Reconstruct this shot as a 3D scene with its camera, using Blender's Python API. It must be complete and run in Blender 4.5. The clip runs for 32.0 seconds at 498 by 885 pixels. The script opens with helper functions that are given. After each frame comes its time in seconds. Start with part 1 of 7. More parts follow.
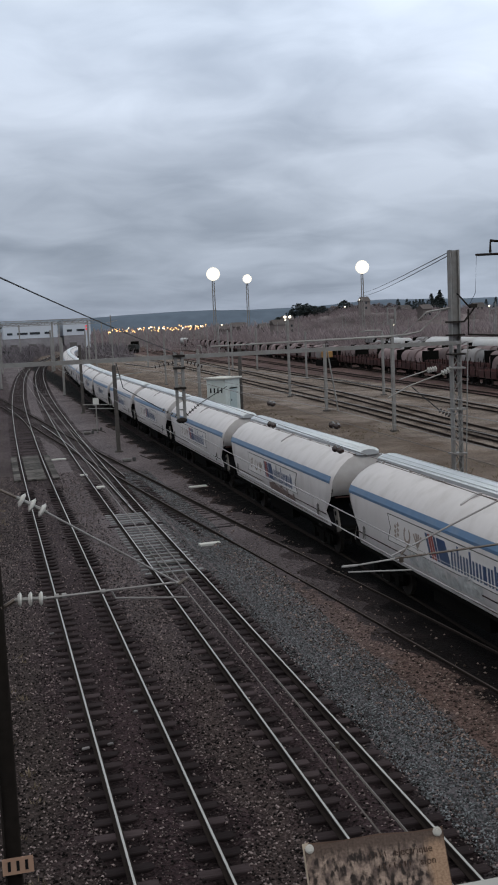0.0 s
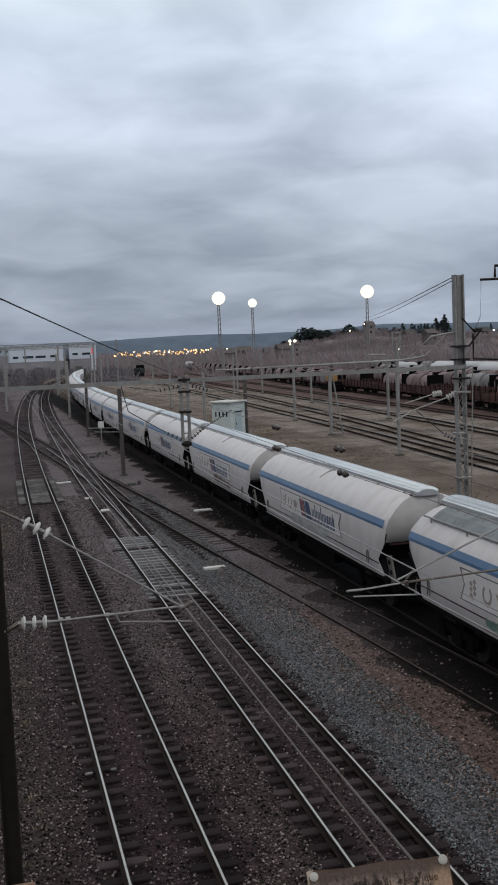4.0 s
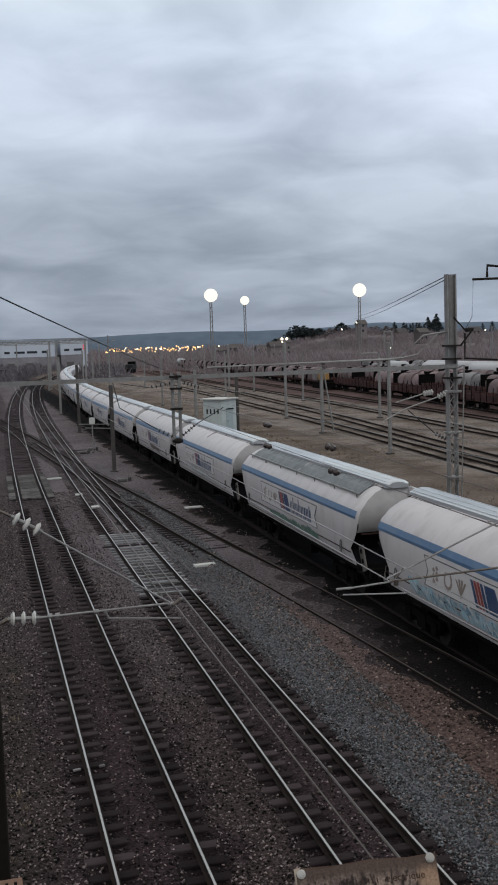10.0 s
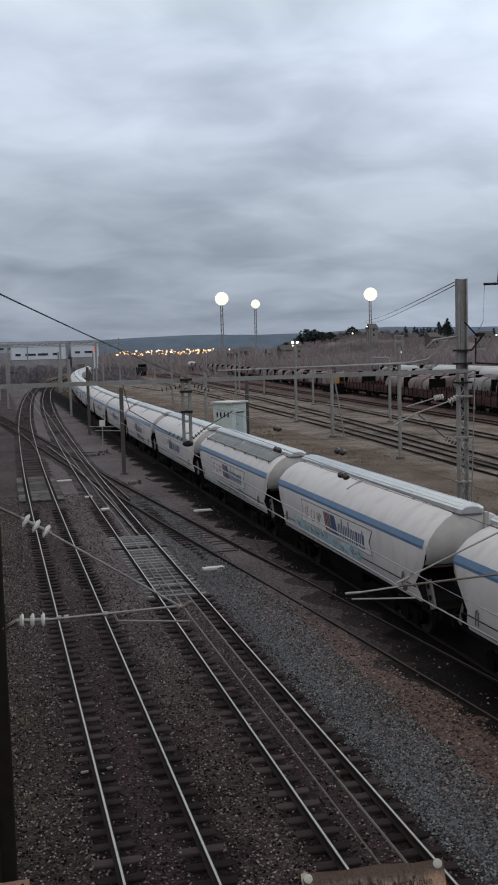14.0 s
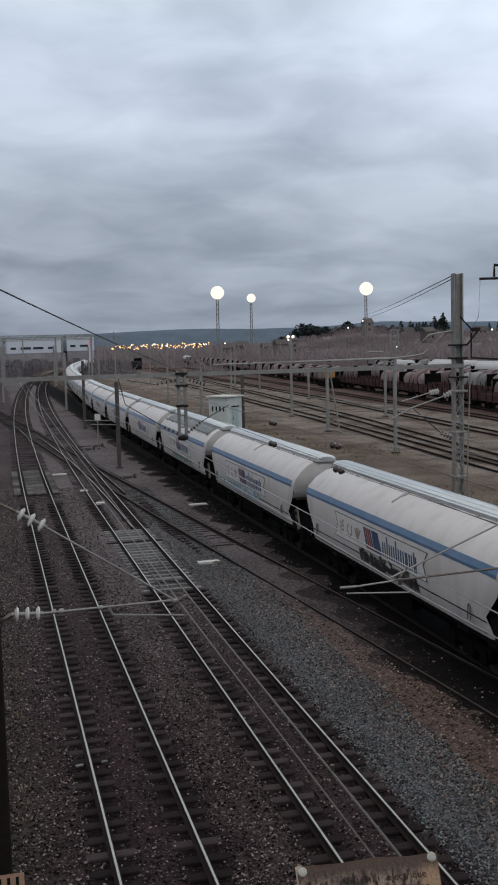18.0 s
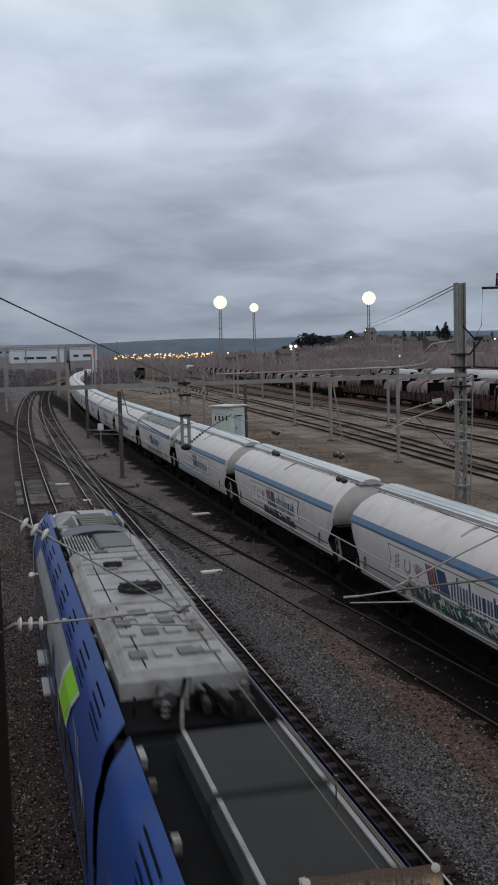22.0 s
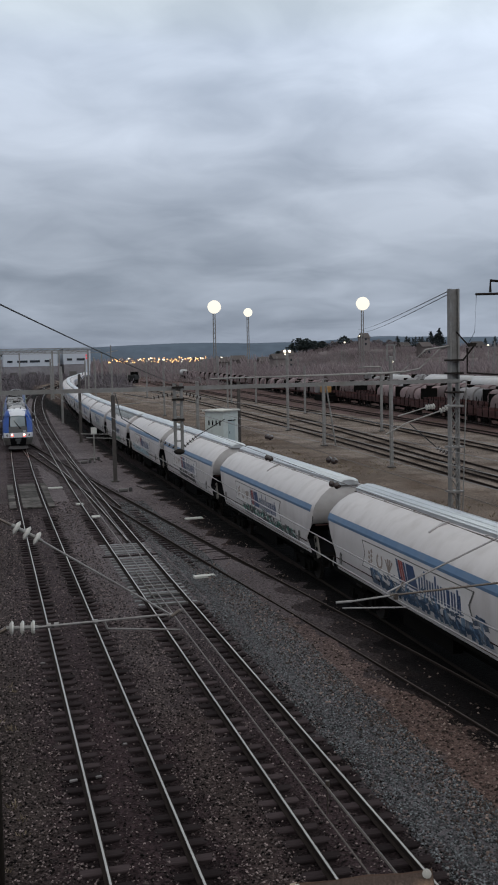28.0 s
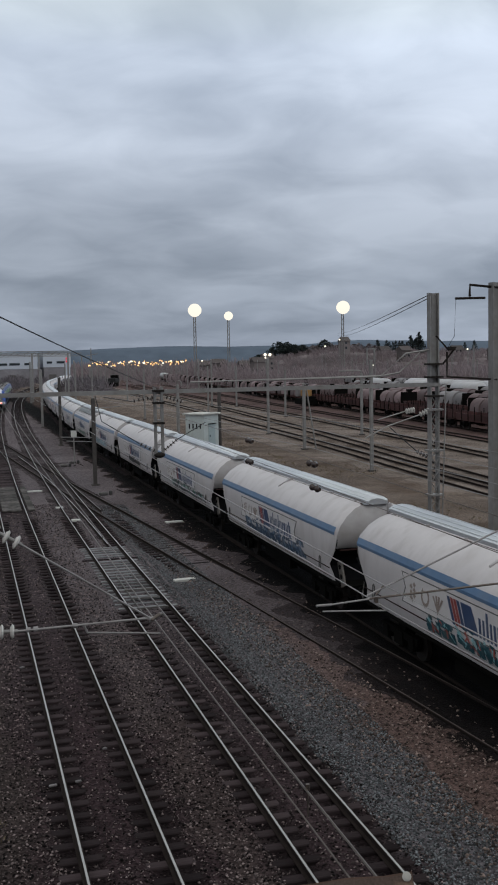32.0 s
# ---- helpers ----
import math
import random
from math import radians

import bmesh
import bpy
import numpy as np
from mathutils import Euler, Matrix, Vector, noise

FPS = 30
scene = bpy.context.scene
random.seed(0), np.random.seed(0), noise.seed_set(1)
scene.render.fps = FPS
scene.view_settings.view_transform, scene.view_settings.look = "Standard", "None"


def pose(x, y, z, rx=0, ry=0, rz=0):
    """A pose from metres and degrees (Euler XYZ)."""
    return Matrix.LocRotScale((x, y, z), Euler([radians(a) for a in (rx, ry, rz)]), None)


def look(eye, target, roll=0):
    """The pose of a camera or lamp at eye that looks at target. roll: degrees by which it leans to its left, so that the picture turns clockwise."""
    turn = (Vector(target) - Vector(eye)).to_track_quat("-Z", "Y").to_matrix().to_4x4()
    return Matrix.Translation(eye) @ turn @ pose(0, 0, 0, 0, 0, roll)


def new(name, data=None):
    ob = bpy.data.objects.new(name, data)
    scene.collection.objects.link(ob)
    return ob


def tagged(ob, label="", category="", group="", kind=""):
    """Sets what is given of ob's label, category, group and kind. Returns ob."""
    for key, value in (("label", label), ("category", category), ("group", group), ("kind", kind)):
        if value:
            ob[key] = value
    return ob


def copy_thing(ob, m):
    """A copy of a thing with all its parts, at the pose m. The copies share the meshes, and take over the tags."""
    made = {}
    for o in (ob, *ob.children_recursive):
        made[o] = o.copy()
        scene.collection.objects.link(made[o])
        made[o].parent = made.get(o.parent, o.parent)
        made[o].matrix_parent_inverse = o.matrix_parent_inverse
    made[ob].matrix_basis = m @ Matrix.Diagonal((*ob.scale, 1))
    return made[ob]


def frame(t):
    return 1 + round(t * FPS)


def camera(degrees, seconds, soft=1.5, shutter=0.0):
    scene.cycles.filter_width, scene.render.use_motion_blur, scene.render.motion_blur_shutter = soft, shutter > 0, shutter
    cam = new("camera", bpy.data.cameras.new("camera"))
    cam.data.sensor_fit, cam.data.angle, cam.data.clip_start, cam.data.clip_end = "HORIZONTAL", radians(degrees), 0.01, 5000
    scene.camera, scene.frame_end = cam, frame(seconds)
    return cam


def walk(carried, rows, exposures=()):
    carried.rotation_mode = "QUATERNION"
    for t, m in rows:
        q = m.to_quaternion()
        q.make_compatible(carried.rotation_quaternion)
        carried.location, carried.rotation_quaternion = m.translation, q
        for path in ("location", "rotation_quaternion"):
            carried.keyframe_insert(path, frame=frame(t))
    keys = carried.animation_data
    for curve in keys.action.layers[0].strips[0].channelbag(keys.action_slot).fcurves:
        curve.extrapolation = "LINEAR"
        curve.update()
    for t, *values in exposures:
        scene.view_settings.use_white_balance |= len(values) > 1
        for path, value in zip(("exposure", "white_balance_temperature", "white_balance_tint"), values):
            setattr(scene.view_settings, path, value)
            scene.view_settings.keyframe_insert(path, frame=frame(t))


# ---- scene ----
# ---------- camera: stands on an overbridge, held by hand, 8.65 m above the rails ----------
EYE = Vector((0.0, 0.0, 8.647))
cam = camera(27.1, 32.0, soft=1.9, shutter=0.22)


def gaze(yaw, down, lean):
    """Camera pose at the standing place: degrees to the right of the line, downwards, and lean to the left."""
    a, b = radians(yaw), radians(down)
    way = Vector((math.sin(a) * math.cos(b), math.cos(a) * math.cos(b), -math.sin(b)))
    return look(EYE, EYE + way * 10, lean)


LOOKS = [
    (0, 14.009, 6.514, -2.572),
    (0.5, 13.874, 6.307, -2.719),
    (1, 13.965, 5.856, -3.050),
    (1.5, 14.162, 5.429, -3.114),
    (2, 14.171, 5.183, -3.151),
    (2.5, 14.101, 4.947, -3.212),
    (3, 13.974, 4.941, -2.968),
    (3.5, 13.902, 5.206, -2.545),
    (5.5, 13.674, 5.065, -2.441),
    (6, 13.759, 4.974, -2.523),
    (6.5, 13.898, 4.999, -2.568),
    (7, 13.979, 5.096, -2.432),
    (7.5, 14.046, 5.032, -2.333),
    (8, 14.154, 5.047, -1.983),
    (8.5, 14.245, 5.282, -1.697),
    (9, 14.289, 5.491, -1.710),
    (9.5, 14.368, 5.402, -1.839),
    (10, 14.284, 5.347, -1.916),
    (10.5, 14.216, 5.342, -1.870),
    (11, 14.233, 5.301, -1.870),
    (11.5, 14.322, 5.273, -1.841),
    (12, 14.134, 5.223, -1.817),
    (12.5, 13.860, 5.181, -1.737),
    (13, 13.707, 5.230, -1.598),
    (13.5, 13.741, 5.241, -1.570),
    (14, 13.742, 5.141, -1.578),
    (14.5, 13.688, 5.182, -1.627),
    (16.5, 13.881, 5.454, -1.711),
    (17, 13.865, 5.490, -1.612),
    (17.5, 13.888, 5.513, -1.451),
    (18, 13.990, 5.469, -1.433),
    (18.5, 14.084, 5.424, -1.454),
    (19, 14.219, 5.498, -1.459),
    (19.5, 14.312, 5.526, -1.414),
    (20, 14.303, 5.436, -1.375),
    (20.5, 14.252, 5.339, -1.361),
    (21, 14.184, 5.238, -1.433),
    (21.5, 14.032, 5.086, -1.471),
    (22, 13.838, 4.943, -1.513),
    (22.5, 13.624, 4.806, -1.383),
    (23, 13.519, 4.668, -1.289),
    (23.5, 13.600, 4.588, -1.230),
    (24, 13.672, 4.559, -1.223),
    (24.5, 13.617, 4.642, -1.231),
    (25, 13.479, 4.701, -1.367),
    (25.5, 13.484, 4.701, -1.390),
    (27.5, 14.124, 4.697, -1.345),
    (28, 14.219, 4.691, -1.185),
    (28.5, 14.321, 4.719, -1.140),
    (29, 14.394, 4.764, -1.136),
    (29.5, 14.443, 4.846, -1.201),
    (30, 14.480, 4.893, -1.152),
    (30.5, 14.563, 4.834, -1.079),
    (31, 14.789, 4.639, -1.036),
    (31.5, 15.049, 4.514, -1.040),
    (32, 15.310, 4.522, -1.063),
]
walk(cam, [(t, gaze(a, b, c)) for t, a, b, c in LOOKS], exposures=[(0.0, 0.14), (3.0, 0.12), (13.0, 0.06), (22.0, -0.01), (28.0, -0.03), (32.0, -0.09)])

# ---------- world: overcast dusk sky, a soft sun behind the cloud ----------
SUN_EL, SUN_AZ = radians(52), radians(200)
world = bpy.data.worlds.new("overcast_dusk")
scene.world = world
world.use_nodes = True
wn, wl = world.node_tree.nodes, world.node_tree.links
wn.clear()


def wnode(kind, **kw):
    n = wn.new(kind)
    for k, v in kw.items():
        n.inputs[k].default_value = v
    return n


def wmath(op, a, b=None, c=None):
    n = wn.new("ShaderNodeMath")
    n.operation = op
    for i, v in enumerate((a, b, c)):
        if v is None:
            continue
        if isinstance(v, (int, float)):
            n.inputs[i].default_value = v
        else:
            wl.new(v, n.inputs[i])
    return n.outputs[0]


sky = wn.new("ShaderNodeTexSky")
sky.sky_type, sky.sun_disc = "NISHITA", False
sky.sun_elevation, sky.sun_rotation = SUN_EL, SUN_AZ
tc = wn.new("ShaderNodeTexCoord")
sep = wn.new("ShaderNodeSeparateXYZ")
wl.new(tc.outputs["Generated"], sep.inputs[0])
up = wmath("MAXIMUM", sep.outputs["Z"], 0.0)
den = wmath("ADD", up, 0.20)
comb = wn.new("ShaderNodeCombineXYZ")
wl.new(wmath("DIVIDE", sep.outputs["X"], den), comb.inputs[0])
wl.new(wmath("DIVIDE", sep.outputs["Y"], den), comb.inputs[1])
cl1 = wnode("ShaderNodeTexNoise", Scale=1.15, Detail=5.0, Roughness=0.42, Distortion=0.35)
cl2 = wnode("ShaderNodeTexNoise", Scale=3.4, Detail=5.0, Roughness=0.5, Distortion=0.6)
wl.new(comb.outputs[0], cl1.inputs["Vector"])
wl.new(comb.outputs[0], cl2.inputs["Vector"])
side = wmath("ADD", wmath("MULTIPLY", sep.outputs["X"], 0.26), 0.90)
cloud = wmath("ADD", wmath("MULTIPLY", cl1.outputs[0], 0.7), wmath("MULTIPLY", cl2.outputs[0], 0.3))
ramp = wn.new("ShaderNodeValToRGB")
ramp.color_ramp.elements[0].position, ramp.color_ramp.elements[0].color = 0.39, (0.72, 0.755, 0.80, 1)
ramp.color_ramp.elements[1].position, ramp.color_ramp.elements[1].color = 0.62, (1.22, 1.24, 1.26, 1)
wl.new(cloud, ramp.inputs[0])
# brightness grows from the horizon to the zenith as under any overcast sky
rise = wn.new("ShaderNodeValToRGB")
rise.color_ramp.interpolation = "B_SPLINE"
for pos, col in ((0.0, (0.349, 0.396, 0.485, 1)), (0.07, (0.373, 0.416, 0.490, 1)), (0.15, (0.504, 0.551, 0.631, 1)),
                 (0.25, (0.747, 0.823, 0.949, 1)), (0.36, (0.929, 1.023, 1.151, 1)), (1.0, (1.060, 1.094, 1.141, 1))):
    e = rise.color_ramp.elements.new(pos)
    e.color = col
rise.color_ramp.elements.remove(rise.color_ramp.elements[0])
rise.color_ramp.elements.remove(rise.color_ramp.elements[-1])
wl.new(up, rise.inputs[0])
mul = wn.new("ShaderNodeMix")
mul.data_type, mul.blend_type = "RGBA", "MULTIPLY"
mul.inputs["Factor"].default_value = 1.0
wl.new(rise.outputs[0], mul.inputs["A"])
wl.new(ramp.outputs[0], mul.inputs["B"])
bg1, bg2 = wn.new("ShaderNodeBackground"), wn.new("ShaderNodeBackground")
bg1.inputs["Strength"].default_value, bg2.inputs["Strength"].default_value = 0.06, 0.95
wl.new(sky.outputs[0], bg1.inputs["Color"])
wl.new(mul.outputs["Result"], bg2.inputs["Color"])
wl.new(wmath("MULTIPLY", side, 0.95), bg2.inputs["Strength"])
both = wn.new("ShaderNodeMixShader")
both.inputs[0].default_value = 0.93
wl.new(bg1.outputs[0], both.inputs[1])
wl.new(bg2.outputs[0], both.inputs[2])
wout = wn.new("ShaderNodeOutputWorld")
wl.new(both.outputs[0], wout.inputs[0])

sun = new("sun", bpy.data.lights.new("sun", "SUN"))
sun.data.energy, sun.data.angle, sun.data.color = 0.52, radians(40), (1.0, 0.97, 0.93)
sun.matrix_world = look(Vector((math.sin(SUN_AZ) * math.cos(SUN_EL), math.cos(SUN_AZ) * math.cos(SUN_EL), math.sin(SUN_EL))) * 100, (0, 0, 0))


# ---------- materials ----------
def mat(name, col, rough=0.7, metal=0.0, var=0.18, scale=6.0, big=0.5, bump=0.15, dist=0.01, dirt=None, dirt_amt=0.3,
        rand=0.0, stretch=(1, 1, 1), emit=None, strength=0.0, island=False, spec=0.3, trans=0.0, coat=0.0, skew=0.0):
    """Node material: base colour with fine and broad variation, optional dirt, random shade per object or island."""
    m = bpy.data.materials.new(name)
    m.use_nodes = True
    n, l = m.node_tree.nodes, m.node_tree.links
    p = n["Principled BSDF"]
    p.inputs["Roughness"].default_value, p.inputs["Metallic"].default_value = rough, metal
    p.inputs["Specular IOR Level"].default_value = spec
    if trans:
        p.inputs["Transmission Weight"].default_value = trans
    if coat:
        p.inputs["Coat Weight"].default_value = coat
    if emit:
        p.inputs["Emission Color"].default_value = (*emit, 1)
        p.inputs["Emission Strength"].default_value = strength
    tcn, mp = n.new("ShaderNodeTexCoord"), n.new("ShaderNodeMapping")
    mp.inputs["Scale"].default_value = stretch
    l.new(tcn.outputs["Object"], mp.inputs["Vector"])
    fine, broad = n.new("ShaderNodeTexNoise"), n.new("ShaderNodeTexNoise")
    fine.inputs["Scale"].default_value, fine.inputs["Detail"].default_value = scale, 6
    broad.inputs["Scale"].default_value, broad.inputs["Detail"].default_value = big, 4
    for t in (fine, broad):
        l.new(mp.outputs[0], t.inputs["Vector"])
    add = n.new("ShaderNodeMath")
    add.operation = "ADD"
    l.new(fine.outputs[0], add.inputs[0])
    l.new(broad.outputs[0], add.inputs[1])
    rng = n.new("ShaderNodeMapRange")
    rng.inputs["From Min"].default_value, rng.inputs["From Max"].default_value = 0.6, 1.4
    rng.inputs["To Min"].default_value, rng.inputs["To Max"].default_value = 1 - var, 1 + var
    l.new(add.outputs[0], rng.inputs["Value"])
    value = rng.outputs[0]
    if rand:
        src = n.new("ShaderNodeNewGeometry").outputs["Random Per Island"] if island else n.new("ShaderNodeObjectInfo").outputs["Random"]
        r2 = n.new("ShaderNodeMapRange")
        r2.inputs["To Min"].default_value, r2.inputs["To Max"].default_value = 1 - rand, 1 + rand
        if skew:
            pw = n.new("ShaderNodeMath")
            pw.operation = "POWER"
            pw.inputs[1].default_value = skew
            l.new(src, pw.inputs[0])
            src = pw.outputs[0]
            r2.inputs["To Max"].default_value = 1 + rand * skew
        l.new(src, r2.inputs["Value"])
        mm = n.new("ShaderNodeMath")
        mm.operation = "MULTIPLY"
        l.new(value, mm.inputs[0])
        l.new(r2.outputs[0], mm.inputs[1])
        value = mm.outputs[0]
    sc = n.new("ShaderNodeVectorMath")
    sc.operation = "SCALE"
    sc.inputs[0].default_value = col
    l.new(value, sc.inputs["Scale"])
    out = sc.outputs[0]
    if dirt:
        dn, dr, mx = n.new("ShaderNodeTexNoise"), n.new("ShaderNodeMapRange"), n.new("ShaderNodeMix")
        dn.inputs["Scale"].default_value, dn.inputs["Detail"].default_value = big * 2.2, 8
        l.new(mp.outputs[0], dn.inputs["Vector"])
        dr.inputs["From Min"].default_value, dr.inputs["From Max"].default_value = 0.48, 0.72
        dr.inputs["To Max"].default_value = dirt_amt
        l.new(dn.outputs[0], dr.inputs["Value"])
        mx.data_type = "RGBA"
        l.new(dr.outputs[0], mx.inputs["Factor"])
        l.new(out, mx.inputs["A"])
        mx.inputs["B"].default_value = (*dirt, 1)
        out = mx.outputs["Result"]
    l.new(out, p.inputs["Base Color"])
    if bump:
        b = n.new("ShaderNodeBump")
        b.inputs["Strength"].default_value, b.inputs["Distance"].default_value = bump, dist
        l.new(fine.outputs[0], b.inputs["Height"])
        l.new(b.outputs[0], p.inputs["Normal"])
    return m


M_SLEEPER = mat("sleeper_wood", (0.0309, 0.02309, 0.02397), 0.9, var=0.45, scale=9, big=1.2, rand=0.55, bump=0.5, stretch=(0.4, 3, 3), spec=0.06)
# darker copy of the sleeper wood, for the shade by the wagons
M_SLEEPER_SHADED = mat("sleeper_wood_shaded", (0.011, 0.0092, 0.009), 0.9, var=0.35, scale=9, big=1.2, rand=0.35, bump=0.5, stretch=(0.4, 3, 3), spec=0.06)
M_SLEEPER_PALE = mat("wet_pale_timber", (0.130, 0.130, 0.132), 0.5, var=0.5, scale=7, big=1.2, rand=0.65, bump=0.4, dirt=(0.02, 0.018, 0.017), dirt_amt=0.8)
M_RAIL = mat("rail_rust", (0.024, 0.018, 0.016), 0.85, var=0.3, scale=12, big=1, spec=0.05)
M_RAILTOP = mat("rail_polished", (0.43, 0.41, 0.39), 0.36, metal=1.0, var=0.15, scale=5, big=0.3, bump=0.02)
M_RAILDULL = mat("rail_top_dull", (0.17, 0.15, 0.14), 0.45, metal=0.6, var=0.25, scale=5, big=0.3, bump=0.02, spec=0.2)
M_RAILRUST = mat("rail_top_rusty", (0.070, 0.055, 0.050), 0.6, metal=0.3, var=0.3, scale=5, big=0.3, bump=0.02, spec=0.15)
M_STONE = mat("ballast_stone", (0.08034, 0.06305, 0.0612), 0.9, var=0.25, scale=20, rand=0.95, island=True, spec=0.1, skew=2.8)
M_STONE_BLUE = mat("fresh_ballast_stone", (0.100, 0.105, 0.110), 0.85, var=0.2, scale=20, rand=0.7, island=True, spec=0.15, skew=2.0)
M_STONE_BROWN = mat("brown_stone", (0.128, 0.096, 0.084), 0.9, var=0.2, scale=20, rand=0.75, island=True, spec=0.1, skew=2.2)
M_WHITE = mat("wagon_white_paint", (0.53, 0.492, 0.490), 0.42, var=0.07, scale=3, big=0.7, bump=0.03, dirt=(0.27, 0.232, 0.215), dirt_amt=0.36, stretch=(1, 1.0, 0.4))
# darker copy of the wagon white, on end walls and roof fittings
M_WHITE2 = mat("wagon_white_darker", (0.38, 0.355, 0.35), 0.45, var=0.08, scale=4, big=0.6, bump=0.03, dirt=(0.2, 0.18, 0.16), dirt_amt=0.4)
M_SEAM = mat("dark_brown_seam", (0.045, 0.024, 0.022), 0.8, var=0.3, scale=6, spec=0.1)
M_GUSSET = mat("grey_bracket_paint", (0.16, 0.145, 0.13), 0.6, var=0.3, scale=5, dirt=(0.05, 0.04, 0.035), dirt_amt=0.6)
M_ROOFHATCH = mat("roof_hatch_metal", (0.60, 0.61, 0.62), 0.30, metal=0.75, var=0.1, scale=4, big=0.6, bump=0.03)
M_GRATE = mat("galvanised_grating", (0.17, 0.18, 0.185), 0.6, metal=0.3, var=0.4, scale=30, big=2, bump=0.5)
M_STRIPE = mat("blue_stripe_paint", (0.085, 0.155, 0.265), 0.4, var=0.12, scale=3, bump=0.02, dirt=(0.2, 0.22, 0.25), dirt_amt=0.25)
M_LOGOBLUE = mat("dark_blue_paint", (0.035, 0.062, 0.135), 0.4, var=0.15, bump=0.02, dirt=(0.2, 0.2, 0.21), dirt_amt=0.3)
M_LOGORED = mat("red_paint", (0.27, 0.06, 0.055), 0.4, var=0.1, bump=0.02)
M_OUTLINE = mat("grey_line_paint", (0.10, 0.095, 0.09), 0.5, var=0.06, bump=0.02)
M_EMBLEM = mat("brown_grey_emblem", (0.26, 0.205, 0.18), 0.5, var=0.15, scale=9, bump=0.02)
M_PANEL = mat("logo_board_white", (0.61, 0.575, 0.57), 0.4, var=0.04, bump=0.02, dirt=(0.4, 0.37, 0.33), dirt_amt=0.25)
# black gear, sunk darker to paint in the shade beneath the wagons
M_UNDER = mat("underframe_black_shade", (0.006, 0.0055, 0.005), 0.9, var=0.3, scale=8, spec=0.03)
M_WHEEL = mat("wheel_steel", (0.030, 0.025, 0.022), 0.7, metal=0.2, var=0.3, scale=8, spec=0.15)
M_GALV = mat("galvanised_mast", (0.25, 0.24, 0.23), 0.5, metal=0.45, var=0.2, scale=6, big=0.8, dirt=(0.16, 0.13, 0.11), dirt_amt=0.45)
M_DARKSTEEL = mat("dark_painted_mast", (0.022, 0.018, 0.016), 0.8, var=0.3, scale=8, spec=0.1)
M_WIRE = mat("wire_copper", (0.13, 0.105, 0.09), 0.4, metal=0.7, var=0.15)
M_WIREDARK = mat("wire_dark", (0.035, 0.035, 0.038), 0.6, var=0.15)
M_TUBE = mat("cantilever_tube", (0.27, 0.255, 0.25), 0.45, metal=0.3, var=0.2, scale=8, dirt=(0.14, 0.12, 0.11), dirt_amt=0.5)
M_INSUL = mat("insulator_glaze", (0.55, 0.53, 0.50), 0.25, var=0.1, scale=8, dirt=(0.25, 0.23, 0.2), dirt_amt=0.4)
M_INSULDARK = mat("insulator_brown_glaze", (0.045, 0.03, 0.026), 0.2, var=0.1, scale=8)
M_CONCRETE = mat("concrete", (0.33, 0.32, 0.30), 0.85, var=0.15, scale=8, big=0.6, bump=0.3)
M_HUT = mat("hut_pale_green_paint", (0.46, 0.50, 0.49), 0.6, var=0.08, scale=5, dirt=(0.25, 0.24, 0.22), dirt_amt=0.4)
M_HUTDOOR = mat("hut_door_paint", (0.33, 0.39, 0.40), 0.5, var=0.08)
# near-black, also paints the shade inside slots, holes and hollows
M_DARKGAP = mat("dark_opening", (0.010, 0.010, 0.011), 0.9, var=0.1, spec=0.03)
M_RUSTWAGON = mat("rust_brown_wagon", (0.060, 0.027, 0.026), 0.8, var=0.3, scale=2, big=0.3, rand=0.35, dirt=(0.05, 0.035, 0.032), dirt_amt=0.6, spec=0.15)
M_HOOD = mat("wagon_hood_tarpaulin", (0.150, 0.105, 0.105), 0.7, var=0.2, scale=2, big=0.3, rand=0.5, spec=0.2)
M_HOODGREY = mat("grey_wagon_hood", (0.17, 0.155, 0.155), 0.6, var=0.15, scale=2, rand=0.25)
M_TANK = mat("white_tank", (0.43, 0.42, 0.425), 0.5, var=0.08, dirt=(0.3, 0.27, 0.24), dirt_amt=0.4)
M_YELLOW = mat("yellow_machine_paint", (0.36, 0.19, 0.06), 0.6, var=0.2, dirt=(0.1, 0.07, 0.05), dirt_amt=0.6)
M_CLADDING = mat("white_cladding", (0.50, 0.53, 0.59), 0.6, var=0.06, scale=1, big=0.05)
M_GREYCLAD = mat("grey_cladding", (0.32, 0.36, 0.40), 0.6, var=0.1, scale=1, big=0.05)
# mauve grey that paints in the haze around the far halls
M_PLINTH = mat("plinth_grey_haze", (0.23, 0.215, 0.23), 0.8, var=0.25, scale=1, big=0.15)
M_HOUSE = mat("house_render", (0.20, 0.17, 0.165), 0.85, var=0.12, scale=1, big=0.1, rand=0.5, spec=0.1)
M_ROOFTILE = mat("roof_tile", (0.07, 0.058, 0.055), 0.8, var=0.2, scale=3, rand=0.3)
M_PINE = mat("pine_foliage", (0.035, 0.043, 0.042), 0.95, var=0.4, scale=3, rand=0.4, island=True, spec=0.05)
M_BARECROWN = mat("bare_crown_twigs", (0.15, 0.125, 0.125), 0.95, var=0.35, scale=3, rand=0.4, island=True, spec=0.05)
# twigs and scrub lightened to paint distance haze into their colour
M_BARE = mat("bare_twigs_haze", (0.27, 0.222, 0.228), 0.95, var=0.3, scale=3, rand=0.3, island=True, spec=0.05)
M_SCRUB = mat("winter_scrub_haze", (0.17, 0.15, 0.162), 0.95, var=0.35, scale=3, rand=0.5, island=True, spec=0.05)
M_BARK = mat("bark", (0.05, 0.042, 0.036), 0.9, var=0.3, scale=6)
